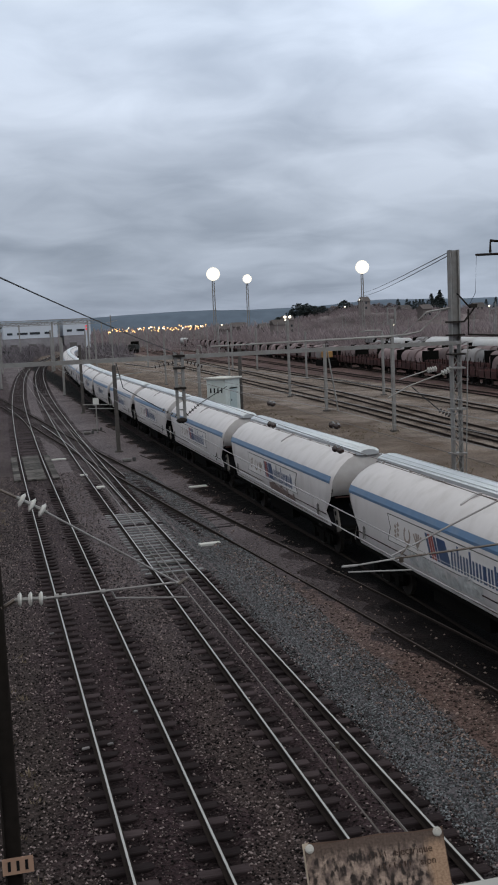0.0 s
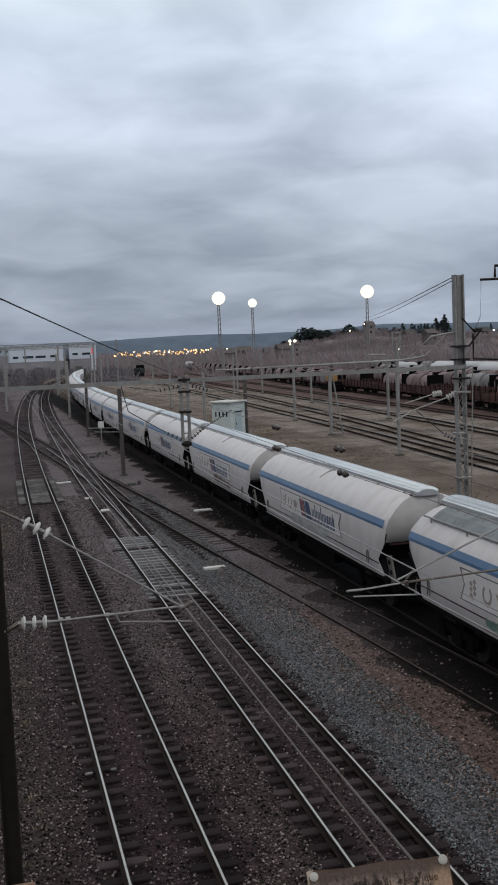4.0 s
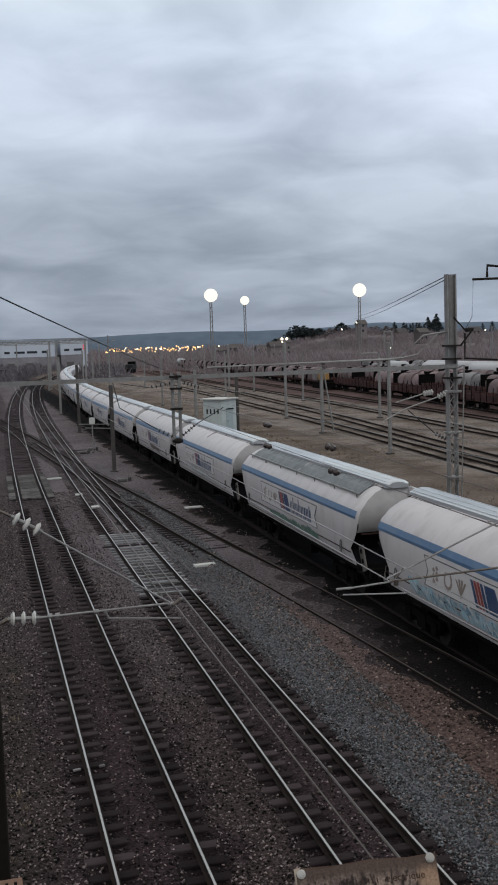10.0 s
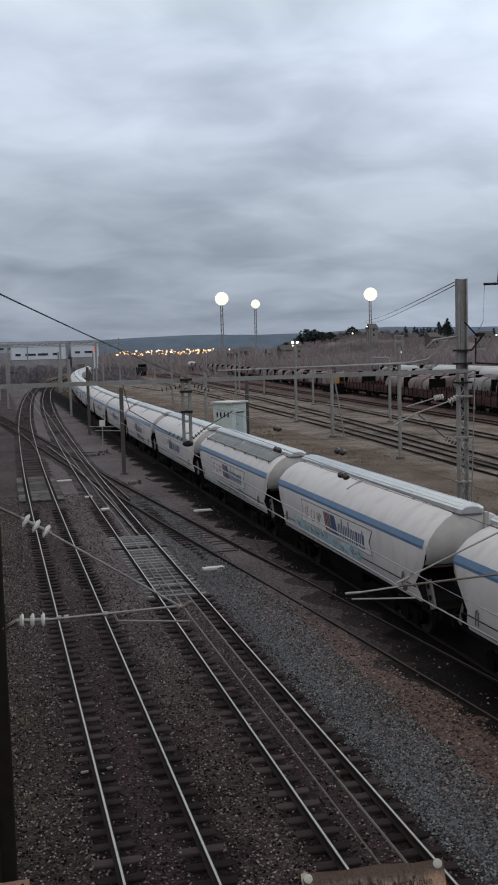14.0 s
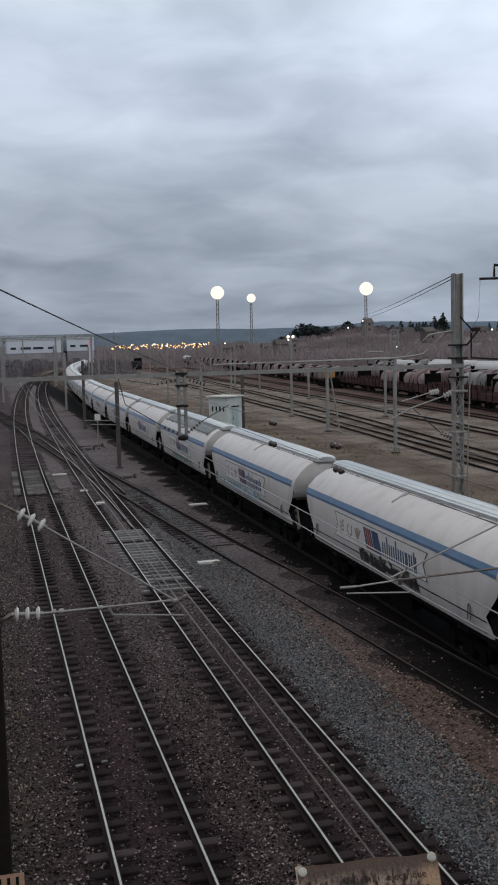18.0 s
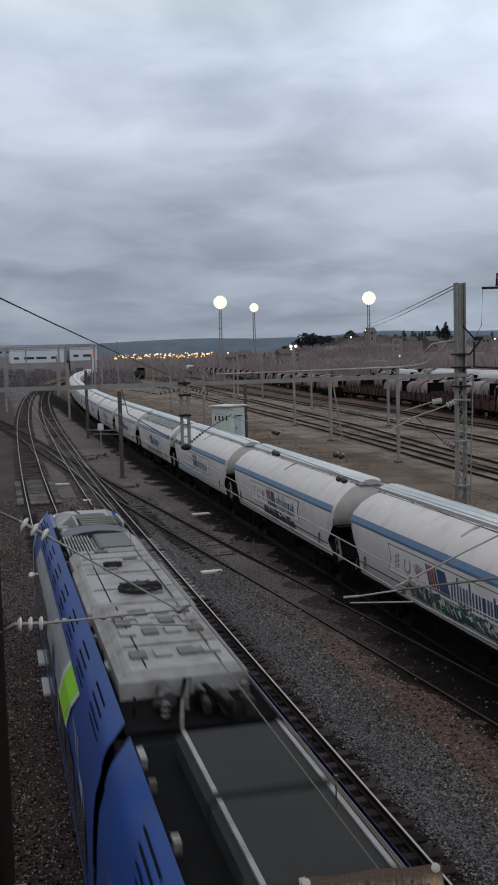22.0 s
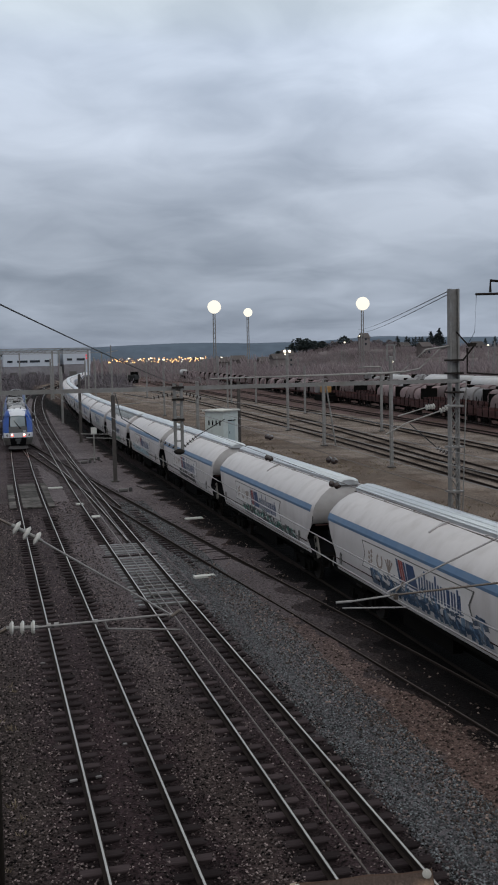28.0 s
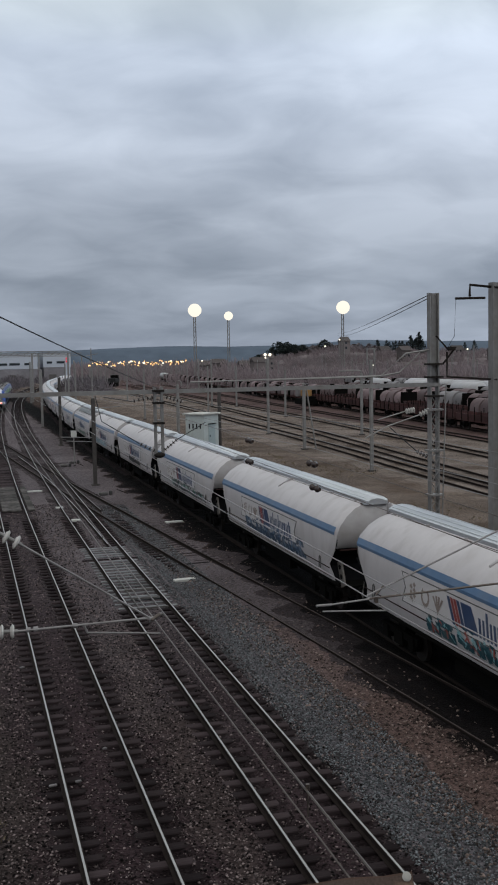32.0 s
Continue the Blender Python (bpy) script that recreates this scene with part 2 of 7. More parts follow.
M_GRASS = mat("winter_grass", (0.17, 0.135, 0.095), 0.95, var=0.35, scale=8, rand=0.4, island=True, spec=0.05)
# hill and hillside colours carry the haze of distance
M_HILL = mat("far_hill_woods_haze", (0.10, 0.125, 0.16), 1.0, var=0.2, scale=0.02, big=0.004, bump=0, spec=0.05)
M_HILLNEAR = mat("hillside_scrub_haze", (0.19, 0.16, 0.16), 1.0, var=0.35, scale=0.12, big=0.02, bump=0.3, spec=0.05)
M_LAMP = mat("lamp_glow", (0.05, 0.05, 0.05), 0.5, emit=(1.0, 0.93, 0.80), strength=1.12, bump=0, spec=0)
M_STREET = mat("sodium_glow", (0.9, 0.5, 0.2), 0.5, emit=(1.0, 0.55, 0.22), strength=1.8, bump=0, spec=0)
M_STREETW = mat("white_lamp_glow", (0.9, 0.9, 0.8), 0.5, emit=(1.0, 0.88, 0.68), strength=1.8, bump=0, spec=0)
M_TAIL = mat("tail_lamp_red", (0.8, 0.1, 0.08), 0.3, emit=(1.0, 0.06, 0.04), strength=5.0, bump=0)
M_TAILCORE = mat("tail_lamp_core", (0.9, 0.5, 0.4), 0.3, emit=(1.0, 0.62, 0.50), strength=9.0, bump=0)
M_BLUE = mat("unit_blue_paint", (0.010, 0.056, 0.26), 0.32, var=0.08, scale=3, bump=0.02, coat=0.15, dirt=(0.025, 0.04, 0.09), dirt_amt=0.35)
M_SILVER = mat("unit_silver_paint", (0.30, 0.31, 0.33), 0.4, metal=0.2, var=0.07, bump=0.02, dirt=(0.12, 0.11, 0.10), dirt_amt=0.35)
M_LOWER = mat("unit_dirty_skirt", (0.065, 0.062, 0.062), 0.7, var=0.2, bump=0.05, spec=0.15)
M_UWHITE = mat("unit_white_paint", (0.61, 0.61, 0.645), 0.35, var=0.05, bump=0.02, dirt=(0.34, 0.34, 0.34), dirt_amt=0.35)
M_GREEN = mat("unit_lime_paint", (0.26, 0.60, 0.03), 0.4, var=0.05, bump=0.02)
M_ROOF = mat("unit_roof_grey", (0.115, 0.108, 0.103), 0.6, var=0.2, scale=5, big=0.7, bump=0.05, dirt=(0.075, 0.062, 0.055), dirt_amt=0.7, spec=0.2)
M_ROOFPALE = mat("unit_roof_fairing", (0.24, 0.233, 0.238), 0.5, var=0.3, scale=4, big=0.9, bump=0.06, dirt=(0.10, 0.08, 0.068), dirt_amt=0.85, spec=0.3)
M_FAIRING = mat("unit_fairing_paint", (0.31, 0.296, 0.30), 0.4, var=0.08, scale=4, big=0.9, bump=0.03, dirt=(0.17, 0.16, 0.15), dirt_amt=0.45)
M_HOODDARK = mat("unit_hood_charcoal", (0.035, 0.036, 0.04), 0.35, var=0.15, scale=4, bump=0.03, dirt=(0.07, 0.065, 0.06), dirt_amt=0.35)
M_ROOFDECK = mat("unit_roof_deck_black", (0.007, 0.007, 0.0075), 0.85, var=0.3, scale=5, spec=0.04)
M_ROOFMESH = mat("unit_cooler_mesh", (0.022, 0.022, 0.022), 0.7, var=0.3, scale=30, big=1.5, bump=0.3, spec=0.15)
M_APRON = mat("unit_dark_apron", (0.045, 0.046, 0.048), 0.5, var=0.1, bump=0.02)
M_GLASS = mat("dark_window_glass", (0.02, 0.024, 0.03), 0.08, var=0.05, bump=0, spec=0.8)
# glass colour tinted blue to paint in the mirrored sky
M_SCREEN = mat("windscreen_sky_tint", (0.10, 0.128, 0.145), 0.12, var=0.2, scale=1, bump=0, spec=0.7)
M_BLACK = mat("black_rubber", (0.010, 0.010, 0.011), 0.7, var=0.1, spec=0.1)


def sign_material():
    """Tan sign paint, brown along the top, streaked dark where it has flaked, clean along one side."""
    m = bpy.data.materials.new("weathered_sign_paint")
    m.use_nodes = True
    n, l = m.node_tree.nodes, m.node_tree.links
    p = n["Principled BSDF"]
    p.inputs["Roughness"].default_value, p.inputs["Specular IOR Level"].default_value = 0.75, 0.2
    co, sp = n.new("ShaderNodeUVMap"), n.new("ShaderNodeSeparateXYZ")
    co.uv_map = "face"
    l.new(co.outputs[0], sp.inputs[0])

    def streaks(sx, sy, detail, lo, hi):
        mp, tx, r = n.new("ShaderNodeMapping"), n.new("ShaderNodeTexNoise"), n.new("ShaderNodeMapRange")
        mp.inputs["Scale"].default_value = (sx, sy, 1)
        l.new(co.outputs[0], mp.inputs["Vector"])
        l.new(mp.outputs[0], tx.inputs["Vector"])
        tx.inputs["Scale"].default_value, tx.inputs["Detail"].default_value = 1.0, detail
        r.inputs["From Min"].default_value, r.inputs["From Max"].default_value = lo, hi
        l.new(tx.outputs[0], r.inputs["Value"])
        return r.outputs[0], tx.outputs[0]

    def ramp(v, lo, hi, wob, amount):
        k, r = n.new("ShaderNodeMath"), n.new("ShaderNodeMapRange")
        k.operation = "MULTIPLY_ADD"
        l.new(wob, k.inputs[0])
        k.inputs[1].default_value = amount
        l.new(v, k.inputs[2])
        r.inputs["From Min"].default_value, r.inputs["From Max"].default_value = lo + amount / 2, hi + amount / 2
        l.new(k.outputs[0], r.inputs["Value"])
        return r.outputs[0]

    def over(fac, a, b):
        mx = n.new("ShaderNodeMix")
        mx.data_type = "RGBA"
        l.new(fac, mx.inputs["Factor"])
        for key, c in (("A", a), ("B", b)):
            if isinstance(c, tuple):
                mx.inputs[key].default_value = (*c, 1)
            else:
                l.new(c, mx.inputs[key])
        return mx.outputs["Result"]

    pale, raw = streaks(16, 7, 5, 0.40, 0.62)
    dark, raw2 = streaks(26, 8, 7, 0.47, 0.60)
    fine, _ = streaks(60, 40, 4, 0.3, 0.7)
    col = over(pale, (0.13, 0.095, 0.084), (0.37, 0.275, 0.225))
    col = over(dark, col, (0.034, 0.026, 0.024))
    col = over(ramp(sp.outputs["X"], 0.84, 0.90, raw, 0.10), col, (0.36, 0.235, 0.16))
    col = over(ramp(sp.outputs["Y"], 0.20, 0.06, raw2, 0.22), col, (0.105, 0.074, 0.062))
    hs = n.new("ShaderNodeVectorMath")
    hs.operation = "SCALE"
    l.new(col, hs.inputs[0])
    sc = n.new("ShaderNodeMath")
    sc.operation = "MULTIPLY_ADD"
    l.new(fine, sc.inputs[0])
    sc.inputs[1].default_value, sc.inputs[2].default_value = 0.5, 0.75
    l.new(sc.outputs[0], hs.inputs["Scale"])
    l.new(hs.outputs[0], p.inputs["Base Color"])
    return m


M_SIGN = sign_material()
M_SIGNPALE = mat("sign_pale_flakes", (0.42, 0.34, 0.27), 0.7, var=0.2, scale=14, bump=0.2)
M_SIGNDARK = mat("sign_dark_stain", (0.07, 0.045, 0.035), 0.8, var=0.3, scale=14, bump=0.1, spec=0.1)
M_SIGNRUST = mat("sign_rust", (0.12, 0.078, 0.060), 0.85, var=0.3, scale=14, bump=0.1, spec=0.1)
M_POST = mat("weathered_post_steel", (0.070, 0.062, 0.058), 0.75, var=0.25, scale=5, big=0.8, spec=0.15)
M_PLATE = mat("mast_plate_faded", (0.40, 0.25, 0.18), 0.6, var=0.15)
M_BOARD = mat("worn_crossing_board", (0.075, 0.068, 0.064), 0.9, var=0.75, scale=4, big=1.0, rand=0.55, spec=0.1, dirt=(0.02, 0.018, 0.016), dirt_amt=0.7)
M_PALEPLATE = mat("pale_concrete_slab", (0.50, 0.49, 0.46), 0.8, var=0.12, scale=6)


def ground_material():
    """Ballast, dirt and yard soil in strips along the line, with ragged edges."""
    m = bpy.data.materials.new("yard_ground")
    m.use_nodes = True
    n, l = m.node_tree.nodes, m.node_tree.links
    p = n["Principled BSDF"]
    p.inputs["Roughness"].default_value = 0.95
    p.inputs["Specular IOR Level"].default_value = 0.06
    geo, sp = n.new("ShaderNodeTexCoord"), n.new("ShaderNodeSeparateXYZ")
    l.new(geo.outputs["Object"], sp.inputs[0])
    vor = n.new("ShaderNodeTexVoronoi")
    vor.inputs["Scale"].default_value = 22
    l.new(geo.outputs["Object"], vor.inputs["Vector"])
    edge, grain, wide = n.new("ShaderNodeTexNoise"), n.new("ShaderNodeTexNoise"), n.new("ShaderNodeTexNoise")
    edge.inputs["Scale"].default_value, edge.inputs["Detail"].default_value = 0.55, 6
    grain.inputs["Scale"].default_value, grain.inputs["Detail"].default_value = 9, 8
    wide.inputs["Scale"].default_value, wide.inputs["Detail"].default_value = 0.12, 5
    for t in (edge, grain, wide):
        l.new(geo.outputs["Object"], t.inputs["Vector"])

    def mth(op, a, b):
        k = n.new("ShaderNodeMath")
        k.operation = op
        for i, v in enumerate((a, b)):
            if isinstance(v, (int, float)):
                k.inputs[i].default_value = v
            else:
                l.new(v, k.inputs[i])
        return k.outputs[0]

    x = mth("ADD", sp.outputs["X"], mth("ADD", mth("MULTIPLY", mth("SUBTRACT", edge.outputs[0], 0.5), 3.2), 0.3))
    col = None
    # strips at 10.9 and 11.7 paint soot and the shade under the wagons
    strips = [(-60, (0.1154, 0.07954, 0.07956)), (-4.5, (0.066, 0.050, 0.047)), (1.2, (0.05356, 0.03492, 0.03774)), (4.2, (0.0824, 0.06014, 0.05712)), (5.2, (0.06386, 0.04268, 0.0459)),
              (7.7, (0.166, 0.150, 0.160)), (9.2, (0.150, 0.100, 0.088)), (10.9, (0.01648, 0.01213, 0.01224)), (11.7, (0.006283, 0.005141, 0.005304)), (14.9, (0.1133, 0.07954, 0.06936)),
              (18.0, (0.222, 0.172, 0.142)), (31.0, (0.300, 0.243, 0.210)), (53.0, (0.1648, 0.1067, 0.102)), (75.0, (0.1288, 0.0873, 0.0867))]
    for edge_x, c in strips:
        if col is None:
            rgb = n.new("ShaderNodeRGB")
            rgb.outputs[0].default_value = (*c, 1)
            col = rgb.outputs[0]
            continue
        r = n.new("ShaderNodeMapRange")
        r.inputs["From Min"].default_value, r.inputs["From Max"].default_value = edge_x - 0.35, edge_x + 0.35
        l.new(x, r.inputs["Value"])
        mx = n.new("ShaderNodeMix")
        mx.data_type = "RGBA"
        l.new(r.outputs[0], mx.inputs["Factor"])
        l.new(col, mx.inputs["A"])
        mx.inputs["B"].default_value = (*c, 1)
        col = mx.outputs["Result"]
    # the dark bed of the diverging track, wagon shade painted in, swings to the left away from the freight track
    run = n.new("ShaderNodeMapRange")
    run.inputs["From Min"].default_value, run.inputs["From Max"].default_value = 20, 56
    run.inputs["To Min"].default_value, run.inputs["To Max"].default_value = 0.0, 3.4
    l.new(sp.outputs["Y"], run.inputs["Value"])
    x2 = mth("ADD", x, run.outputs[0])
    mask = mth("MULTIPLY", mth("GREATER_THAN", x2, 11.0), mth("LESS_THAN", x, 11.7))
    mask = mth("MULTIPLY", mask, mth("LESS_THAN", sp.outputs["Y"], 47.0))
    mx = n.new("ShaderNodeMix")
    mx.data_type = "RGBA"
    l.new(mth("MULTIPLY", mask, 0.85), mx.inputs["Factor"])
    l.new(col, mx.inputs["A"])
    # soot and painted shade near the bridge, paler with distance
    soot_shade = n.new("ShaderNodeMix")
    soot_shade.data_type = "RGBA"
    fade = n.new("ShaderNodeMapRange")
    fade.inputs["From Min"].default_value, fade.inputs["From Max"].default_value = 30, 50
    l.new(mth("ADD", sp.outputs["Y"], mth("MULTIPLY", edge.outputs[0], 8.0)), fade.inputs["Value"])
    l.new(fade.outputs[0], soot_shade.inputs["Factor"])
    soot_shade.inputs["A"].default_value, soot_shade.inputs["B"].default_value = (0.012, 0.0098, 0.0098, 1), (0.135, 0.108, 0.112, 1)
    l.new(soot_shade.outputs["Result"], mx.inputs["B"])
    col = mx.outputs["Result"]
    # oil and brake dust along the four running rails, plus painted shade between sleepers
    x3 = mth("ADD", sp.outputs["X"], mth("MULTIPLY", mth("SUBTRACT", edge.outputs[0], 0.5), 0.7))
    near = None
    for rx in (1.68, 3.18, 5.33, 6.83):
        d = mth("ABSOLUTE", mth("SUBTRACT", x3, rx), 0.0)
        near = d if near is None else mth("MINIMUM", near, d)
    oil = n.new("ShaderNodeMapRange")
    oil.inputs["From Min"].default_value, oil.inputs["From Max"].default_value = 0.22, 0.55
    oil.inputs["To Min"].default_value, oil.inputs["To Max"].default_value = 0.75, 0.0
    l.new(near, oil.inputs["Value"])
    mx = n.new("ShaderNodeMix")
    mx.data_type = "RGBA"
    l.new(mth("MULTIPLY", oil.outputs[0], mth("LESS_THAN", sp.outputs["Y"], 78.0)), mx.inputs["Factor"])
    l.new(col, mx.inputs["A"])
    mx.inputs["B"].default_value = (0.014, 0.0105, 0.0105, 1)
    col = mx.outputs["Result"]
    # grey stony bed between the lines further off, paled with distance for haze
    far = n.new("ShaderNodeMapRange")
    far.inputs["From Min"].default_value, far.inputs["From Max"].default_value = 30, 50
    far.inputs["To Max"].default_value = 0.85
    l.new(mth("ADD", sp.outputs["Y"], mth("MULTIPLY", edge.outputs[0], 14.0)), far.inputs["Value"])
    mx = n.new("ShaderNodeMix")
    mx.data_type = "RGBA"
    l.new(mth("MULTIPLY", far.outputs[0], mth("MULTIPLY", mth("ADD", mth("MULTIPLY", mth("GREATER_THAN", x, 3.9), 0.65), 0.35), mth("LESS_THAN", x, 10.9))), mx.inputs["Factor"])
    l.new(col, mx.inputs["A"])
    mx.inputs["B"].default_value = (0.200, 0.170, 0.178, 1)
    col = mx.outputs["Result"]
    # worn darker patches and weeds in the yard soil
    blot = n.new("ShaderNodeTexNoise")
    blot.inputs["Scale"].default_value, blot.inputs["Detail"].default_value = 0.26, 10
    l.new(geo.outputs["Object"], blot.inputs["Vector"])
    br = n.new("ShaderNodeMapRange")
    br.inputs["From Min"].default_value, br.inputs["From Max"].default_value = 0.46, 0.64
    br.inputs["To Max"].default_value = 0.75
    l.new(blot.outputs[0], br.inputs["Value"])
    mx = n.new("ShaderNodeMix")
    mx.data_type = "RGBA"
    l.new(mth("MULTIPLY", br.outputs[0], mth("GREATER_THAN", x, 16.0)), mx.inputs["Factor"])
    l.new(col, mx.inputs["A"])
    mx.inputs["B"].default_value = (0.112, 0.077, 0.057, 1)
    col = mx.outputs["Result"]
    val = mth("ADD", mth("MULTIPLY", vor.outputs["Color"], 0.55), mth("ADD", mth("MULTIPLY", grain.outputs[0], 0.75), mth("MULTIPLY", wide.outputs[0], 0.65)))
    rr = n.new("ShaderNodeMapRange")
    rr.inputs["From Min"].default_value, rr.inputs["From Max"].default_value = 0.58, 1.46
    rr.inputs["To Min"].default_value, rr.inputs["To Max"].default_value = 0.05, 1.25
    l.new(val, rr.inputs["Value"])
    sc = n.new("ShaderNodeVectorMath")
    sc.operation = "SCALE"
    l.new(col, sc.inputs[0])
    l.new(rr.outputs[0], sc.inputs["Scale"])
    l.new(sc.outputs[0], p.inputs["Base Color"])
    b = n.new("ShaderNodeBump")
    b.inputs["Strength"].default_value, b.inputs["Distance"].default_value = 0.7, 0.04
    l.new(vor.outputs["Distance"], b.inputs["Height"])
    l.new(b.outputs[0], p.inputs["Normal"])
    return m


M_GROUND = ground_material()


# ---------- mesh helpers ----------
def bm_new():
    return bmesh.new()


def box(bm, c, s, turn=None):
    m = Matrix.Translation(c) @ (turn or Matrix()) @ Matrix.Diagonal((s[0], s[1], s[2], 1))
    return bmesh.ops.create_cube(bm, size=1, matrix=m)["verts"]


def tube(bm, a, b, r, n=8, r2=None):
    a, b = Vector(a), Vector(b)
    d = b - a
    m = Matrix.Translation((a + b) / 2) @ d.to_track_quat("Z", "Y").to_matrix().to_4x4()
    bmesh.ops.create_cone(bm, cap_ends=True, segments=n, radius1=r, radius2=r if r2 is None else r2, depth=d.length, matrix=m)


def pipe(bm, pts, r, n=6):
    """A bent tube through points, one closed skin."""
    pts = [Vector(p) for p in pts]
    rings = []
    for k, p in enumerate(pts):
        d = (pts[min(k + 1, len(pts) - 1)] - pts[max(k - 1, 0)]).normalized()
        q = d.to_track_quat("Z", "Y").to_matrix()
        rings.append([p + q @ Vector((r * math.cos(2 * math.pi * i / n), r * math.sin(2 * math.pi * i / n), 0)) for i in range(n)])
    # keep the rings from twisting against one another
    for a, b in zip(rings, rings[1:]):
        s = min(range(n), key=lambda k: (b[k] - a[0]).length_squared)
        b[:] = b[s:] + b[:s]
    loft(bm, rings)


def loft(bm, rings, cap=True, closed=True):
    vs = [[bm.verts.new(p) for p in ring] for ring in rings]
    k = len(rings[0])
    for a, b in zip(vs, vs[1:]):
        for i in range(k if closed else k - 1):
            j = (i + 1) % k
            bm.faces.new((a[i], a[j], b[j], b[i]))
    if cap and closed:
        bm.faces.new(list(reversed(vs[0])))
        bm.faces.new(vs[-1])


def plate(bm, pts, thick):
    """A flat polygon given a thickness along its normal."""
    vs = [bm.verts.new(p) for p in pts]
    f = bm.faces.new(vs)
    f.normal_update()
    nrm = f.normal * thick
    top = [bm.verts.new(v.co + nrm) for v in vs]
    bm.faces.new(top)
    k = len(vs)
    for i in range(k):
        bm.faces.new((vs[i], vs[(i + 1) % k], top[(i + 1) % k], top[i]))


def bevel(bm, w, seg=1):
    bmesh.ops.bevel(bm, geom=list(bm.edges), offset=w, segments=seg, affect="EDGES", clamp_overlap=True)


def to_mesh(name, bm, material, smooth=False):
    bmesh.ops.recalc_face_normals(bm, faces=list(bm.faces))
    me = bpy.data.meshes.new(name)
    bm.to_mesh(me)
    bm.free()
    if material:
        me.materials.append(material)
    if smooth:
        me.shade_smooth() if smooth is True else me.set_sharp_from_angle(angle=radians(smooth))
    return me


def part(name, bm, material, parent=None, label="", smooth=False):
    ob = new(name, to_mesh(name, bm, material, smooth))
    ob.parent = parent
    if label:
        ob["label"] = label
    return ob


def share(name, mesh, parent, m):
    ob = new(name, mesh)
    ob.parent = parent
    ob.matrix_basis = m
    return ob


def thing(name, m=None, label="", category="", group="", kind=""):
    ob = new(name)
    ob.empty_display_size = 0.2
    if m is not None:
        ob.matrix_basis = m
    return tagged(ob, label, category, group, kind)


# ---------- track lines ----------
def line(points):
    """A smooth plan line x(y) through a few points."""
    py, px = np.array([p[0] for p in points], float), np.array([p[1] for p in points], float)
    ys = np.arange(-760, 600, 2.0)
    v = np.interp(ys, py, px)
    k = np.ones(13) / 13
    for _ in range(2):
        v = np.convolve(np.pad(v, 6, mode="edge"), k, mode="valid")
    return lambda y: float(np.interp(y, ys, v))


LINE_A = line([(-760, 2.43), (64, 2.43), (85, 2.62), (100, 2.85), (126, 3.30), (150, 3.95), (175, 4.85), (200, 5.85), (240, 7.9), (270, 9.9), (300, 12.4), (420, 27), (600, 62)])
LINE_B = lambda y: LINE_A(y) + 3.65
LINE_C = line([(-760, 13.1), (6, 12.95), (20, 11.9), (28.8, 10.95), (35, 10.4), (40, 9.8), (46, 9.28), (50.5, 8.84), (56.3, 8.28), (63, 7.7), (71, 6.95), (78.8, 6.25), (92, 5.13), (110.7, 3.77), (140, 1.3), (209, -4.75), (420, -23)])
LINE_F = line([(-760, 13.1), (112, 13.1), (130, 13.4), (151, 14.1), (172, 14.9), (193, 15.8), (240, 18.4), (300, 23), (420, 38), (600, 72)])
YARD_1 = line([(-760, 30.0), (20, 30.0), (63, 32.6), (103, 35.8), (153, 38.6), (300, 46), (420, 52)])
YARD_2 = line([(-760, 31.6), (20, 31.6), (68, 35.5), (115, 40.6), (184, 46.2), (300, 54), (420, 62)])
YARD_3 = line([(-760, 40.0), (20, 40.0), (86, 44.6), (135, 48.9), (249, 55.4), (420, 66)])
YARD_4 = line([(-760, 45.0), (20, 45.0), (103, 53.0), (156, 56.2), (250, 63.5), (420, 76)])
YARD_5 = line([(-760, 52.0), (60, 53.6), (112, 59.0), (139, 61.8), (174, 64.7), (232, 69.2), (298, 76), (366, 82.5), (420, 86), (480, 89)])
# ---------- ground ----------
GZ = -0.21


def ballast_z(x, y):
    """Ground height: stones fill the tracks' middles and shoulders, lower beside the rails."""
    z = GZ + 0.02 * noise.noise((x * 0.8, y * 0.8, 3))
    if 1 < y < 60:
        for k, c in enumerate((LINE_A(y), LINE_B(y))):
            o = abs(x - c)
            if o < 1.5 and k and 36.0 < y < 49.3:
                z = GZ + 0.015
                break
            if o < 1.8:
                z = GZ + float(np.interp(o, [0.0, 0.30, 0.44, 1.06, 1.22, 1.6, 1.8], [0.080, 0.070, -0.015, -0.015, 0.066, 0.05, 0.0])) + 0.02 * noise.noise((x * 2.2, y * 2.2, 5))
        if x < 0.1:
            z -= min(0.35, (0.1 - x) * 0.10)
        if 8.4 < x < 16:
            z = GZ + 0.05 + 0.02 * noise.noise((x * 2, y * 2, 9))
            # dirt packed up round the rails near the bridge
            o = x - LINE_C(y) + 1.75
            if o > 0:
                z += 0.085 * min(1.0, o / 0.5) * float(np.interp(y, [36, 44], [1, 0]))
    elif 60 <= y < 205 and -3 < x < 22:
        z += 0.035
    return z


